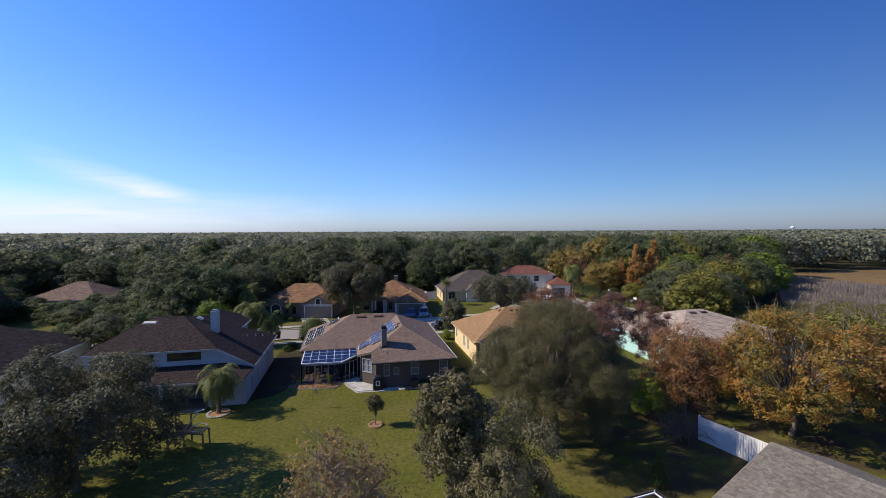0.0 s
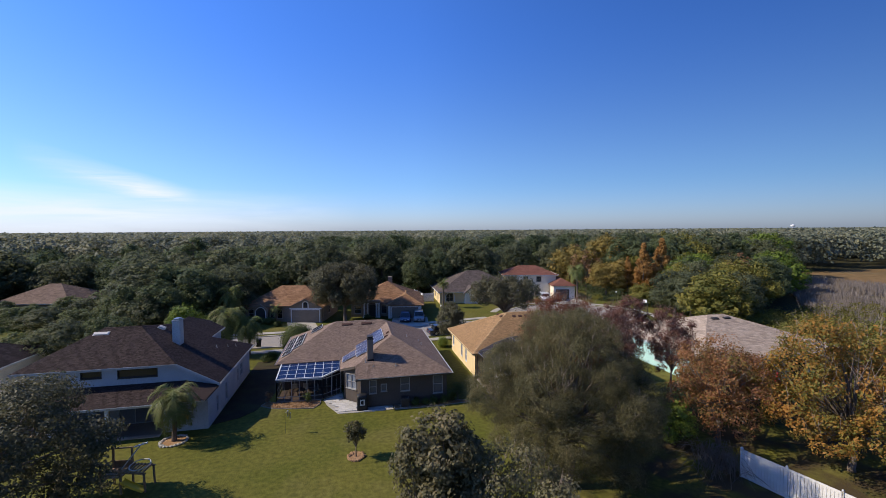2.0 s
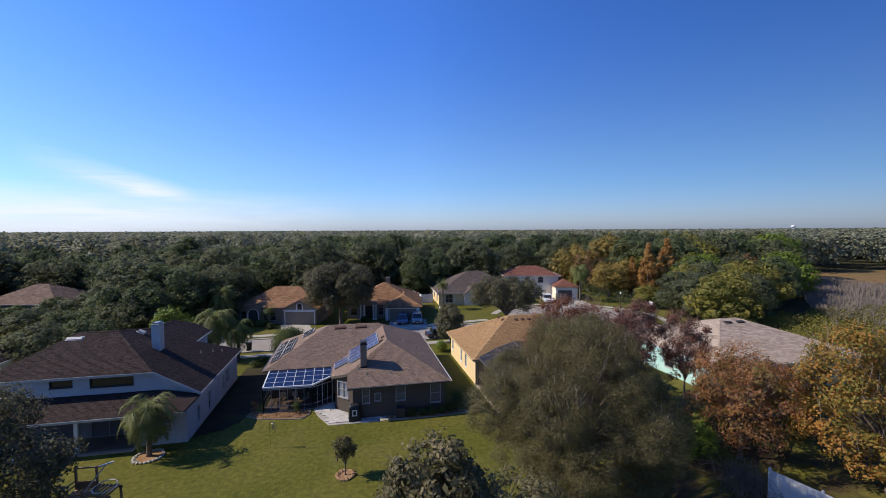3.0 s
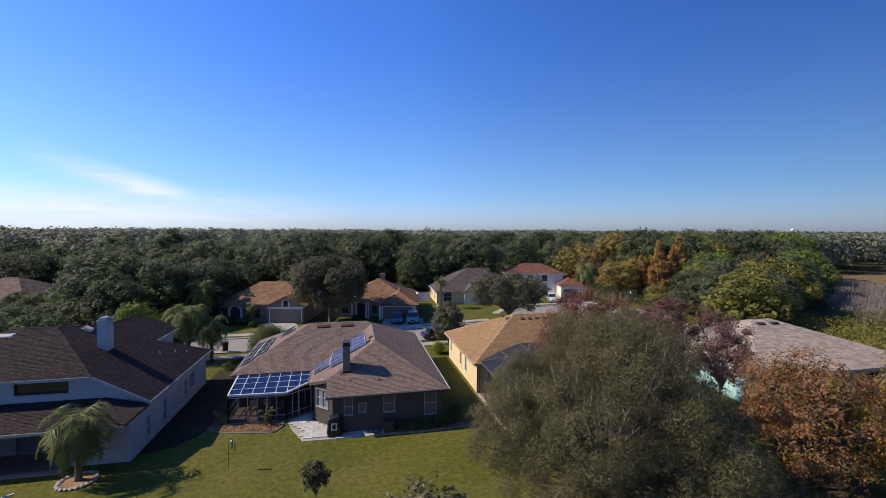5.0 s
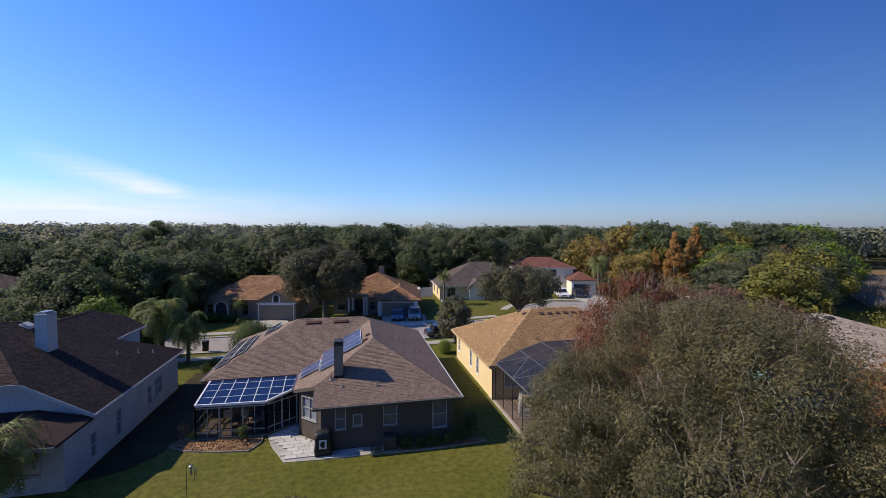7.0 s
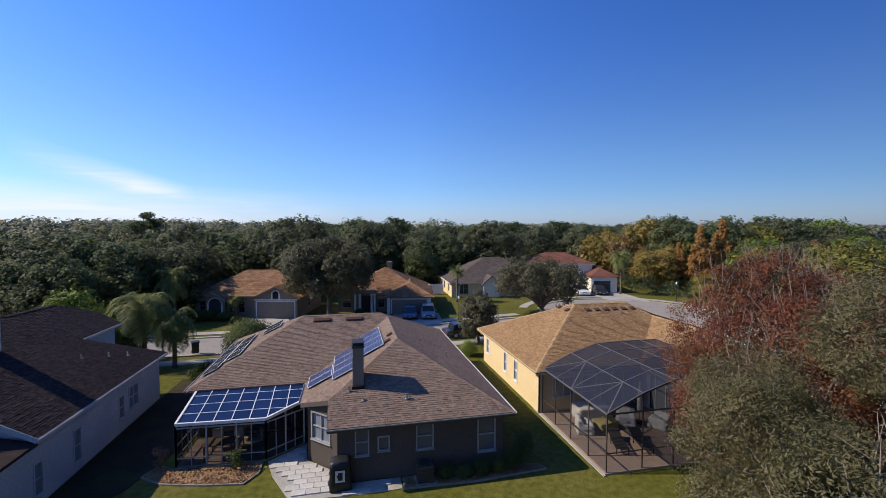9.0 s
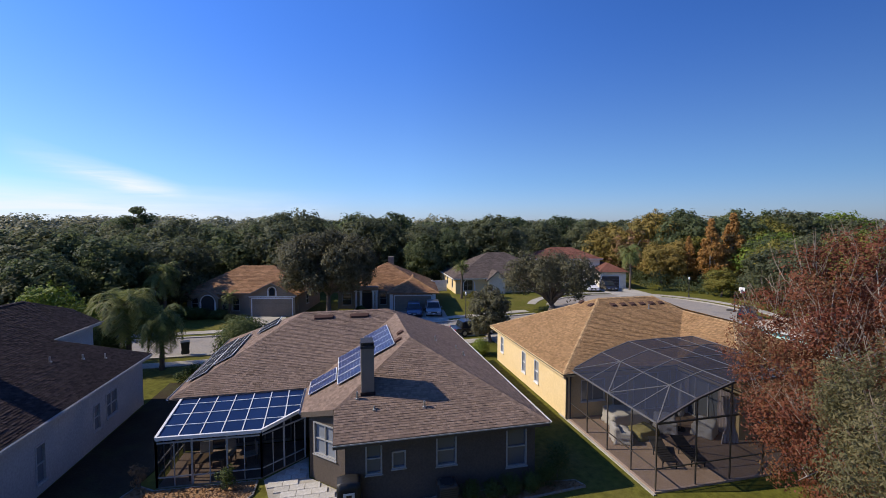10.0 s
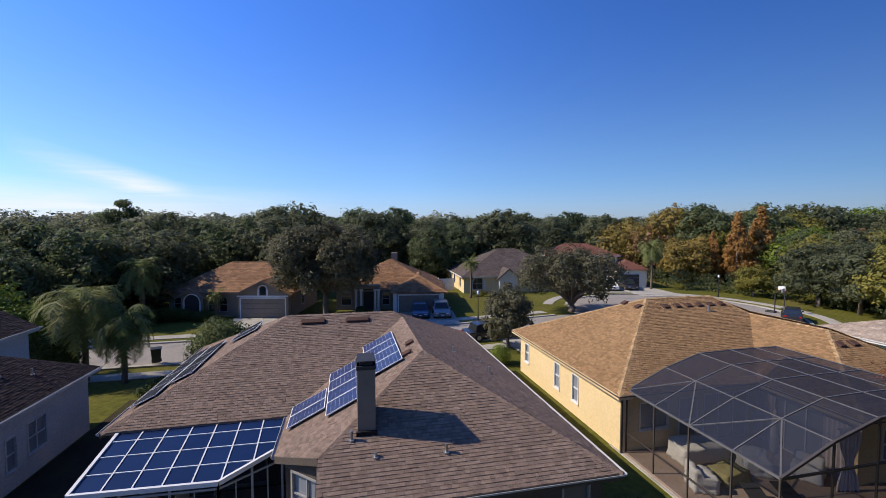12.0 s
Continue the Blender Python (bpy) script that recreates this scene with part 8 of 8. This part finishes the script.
hoop(pose(46.7, 69.2, 0.02, 0, 0, 110))
hoop(pose(49.6, 70.4, 0.0, 0, 0, 15))


def bin_(m, material, label):
    t = thing("wheelie_bin", m, label, "bin")
    part("body", Geo().add([(-0.24, -0.28, 0.06), (0.24, -0.28, 0.06), (0.24, 0.2, 0.06), (-0.24, 0.2, 0.06), (-0.31, -0.36, 1.0), (0.31, -0.36, 1.0), (0.31, 0.32, 1.0), (-0.31, 0.32, 1.0)], [(3, 2, 1, 0), (4, 5, 6, 7), (0, 1, 5, 4), (1, 2, 6, 5), (2, 3, 7, 6), (3, 0, 4, 7)]).mesh("body", material), t)
    part("lid", Geo().box(-0.34, -0.4, 1.0, 0.34, 0.36, 1.08, bevel=0.03).mesh("lid", material), t)
    part("handle", Geo().bar((-0.28, 0.4, 1.0), (0.28, 0.4, 1.0), 0.04).mesh("handle", material), t)
    for x in (-0.27, 0.27):
        part("wheel", Geo().tube([(x - 0.03, 0.24, 0.12), (x + 0.03, 0.24, 0.12)], [0.12, 0.12], 14).mesh("wheel", M_TYRE), t)


bin_(pose(-14.2, 64.2, 0.12, 0, 0, 20), M_GREENBIN, "dark wheelie bin at the kerb")


def car(m, length, width, height, paint, label, suv=False):
    """A parked car: one shaped body with glasshouse, windows, lights and wheels."""
    t = thing("car", m, label, "car", "parked cars")
    L, W, Hh = length, width / 2, height
    belt = Hh * (0.58 if suv else 0.56)
    prof = [(0.0, 0.32), (0.0, belt * 0.72), (0.06 * L, belt * 0.86), (0.26 * L, belt), (0.97 * L, belt), (L, belt * 0.8), (L, 0.32)]
    g = Geo()
    rows = [(-W, 0.0), (-W * 0.97, 0.03), (W * 0.97, 0.03), (W, 0.0)]
    n = len(prof)
    ys = (-W + 0.05, -W, W, W - 0.05)
    for y, ins in zip(ys, (0.05, 0.0, 0.0, 0.05)):
        g.v += [(min(max(x, ins), L - ins), y, z - (ins if z > 0.5 else -ins)) for x, z in prof]
    for k in range(3):
        for i in range(n):
            a, b = k * n + i, k * n + (i + 1) % n
            g.f.append((a, b, b + n, a + n))
    g.f += [tuple(range(n)), tuple(reversed(range(3 * n, 4 * n)))]
    part("body", g.mesh("body", paint), t)
    back = 0.97 if suv else 0.86
    g = Geo()
    gp = [(0.24 * L, belt), (0.40 * L, Hh - 0.06), (0.46 * L, Hh), ((back - 0.1) * L, Hh), ((back - 0.04) * L, Hh - 0.08), (back * L, belt)]
    m2 = len(gp)
    for y, top in ((-W + 0.06, 0), (W - 0.06, 0)):
        g.v += [(x, y * (1.0 if z <= belt + 0.01 else 0.86), z) for x, z in gp]
    g.f = [tuple(range(m2)), tuple(reversed(range(m2, 2 * m2)))] + [(i, m2 + i, m2 + (i + 1) % m2, (i + 1) % m2) for i in range(m2)]
    part("cabin", g.mesh("cabin", paint), t)

    def pane(pts):
        part("window", mesh_of("window", pts + [(p[0], p[1], p[2] - 0.001) for p in pts], [tuple(range(len(pts)))], M_GLASS), t)
    f = 0.86
    w2 = W - 0.06
    e = 0.012
    pane([(0.25 * L - e, -w2 * 0.9, belt + 0.05), (0.25 * L - e, w2 * 0.9, belt + 0.05), (0.395 * L - e, w2 * f * 0.92, Hh - 0.08), (0.395 * L - e, -w2 * f * 0.92, Hh - 0.08)])
    pane([(back * L + e, -w2 * 0.88, belt + 0.06), ((back - 0.035) * L + e, -w2 * f * 0.9, Hh - 0.12), ((back - 0.035) * L + e, w2 * f * 0.9, Hh - 0.12), (back * L + e, w2 * 0.88, belt + 0.06)])
    for s in (-1, 1):
        for a, b in ((0.3, 0.56), (0.585, back - 0.06)):
            lo, hi = belt + 0.05, Hh - 0.12
            yy = lambda z: s * (w2 + e - (w2 * (1 - f)) * (z - belt) / (Hh - belt))
            a2 = max(a, 0.24 + 0.17 * (hi - belt) / (Hh - belt))
            b2 = min(b, back - 0.05)
            pane([(a * L, yy(lo), lo), (b * L, yy(lo), lo), (b2 * L, yy(hi), hi), (a2 * L, yy(hi), hi)])
        part("headlight", Geo().box(-0.012, s * W * 0.62 - 0.17, belt * 0.6, 0.05, s * W * 0.62 + 0.17, belt * 0.72, bevel=0.01).mesh("headlight", M_HEADLIGHT), t)
        part("tail_light", Geo().box(L - 0.05, s * W * 0.75 - 0.12, belt * 0.72, L + 0.012, s * W * 0.75 + 0.12, belt * 0.92, bevel=0.01).mesh("tail_light", M_TAILLIGHT), t)
        part("mirror", Geo().box(0.29 * L, s * (W + 0.08) - 0.08, belt, 0.32 * L, s * (W + 0.08) + 0.08, belt + 0.14, bevel=0.02).mesh("mirror", paint), t)
        for x in (0.18 * L, 0.8 * L):
            wh = part("wheel", Geo().tube([(x, s * W - 0.12, 0.32), (x, s * W + 0.015, 0.32)], [0.33, 0.33], 18).mesh("tyre", M_TYRE), t)
            part("rim", Geo().tube([(x, s * W - 0.02, 0.32), (x, s * W + 0.025, 0.32)] if s > 0 else [(x, s * W + 0.02, 0.32), (x, s * W - 0.025, 0.32)], [0.2, 0.19], 12).mesh("rim", M_METAL), wh)
    part("bumper", Geo().box(-0.06, -W * 0.95, 0.28, 0.1, W * 0.95, 0.5, bevel=0.04).mesh("bumper", paint), t)
    part("bumper", Geo().box(L - 0.1, -W * 0.95, 0.28, L + 0.06, W * 0.95, 0.52, bevel=0.04).mesh("bumper", paint), t)
    part("grille", Geo().box(-0.075, -W * 0.5, 0.36, -0.06, W * 0.5, 0.46).box(-0.02, -W * 0.42, belt * 0.56, 0.02, W * 0.42, belt * 0.7).mesh("grille", M_DARK), t)
    part("number_plate", Geo().box(-0.085, -0.16, 0.38, -0.075, 0.16, 0.48).mesh("number_plate", M_WHITE), t)
    return t


car(pose(6.55, 74.3, 0.075, 0, 0, 82), 4.2, 1.72, 1.4, M_BLUECAR, "dark blue saloon car parked on a driveway")
car(pose(8.85, 74.0, 0.075, 0, 0, 82), 4.2, 1.75, 1.55, M_SILVERCAR, "silver sport-utility car parked on a driveway", True)
car(pose(13.6, 66.1, 0.02, 0, 0, 187), 4.7, 1.8, 1.45, M_BLACKCAR, "black saloon car parked at the kerb")
car(pose(46.3, 67.0, 0.02, 0, 0, 219), 4.1, 1.6, 1.4, M_BLACKCAR, "black car parked on the turning circle", True)
car(pose(38.4, 87.4, 0.075, 0, 0, 75), 4.7, 1.85, 1.6, M_WHITECAR, "white car parked on a driveway", True)
car(pose(41.8, 87.2, 0.075, 0, 0, 75), 4.7, 1.85, 1.5, M_BLACKCAR, "dark car parked on a driveway")


# ---- single shingles, nearest to the flight ----
for roof_ob, pieces, material in SHINGLE_PIECES:
    for verts, faces, mid in pieces:
        part("shingle", mesh_of("shingle", verts, faces, material), roof_ob)
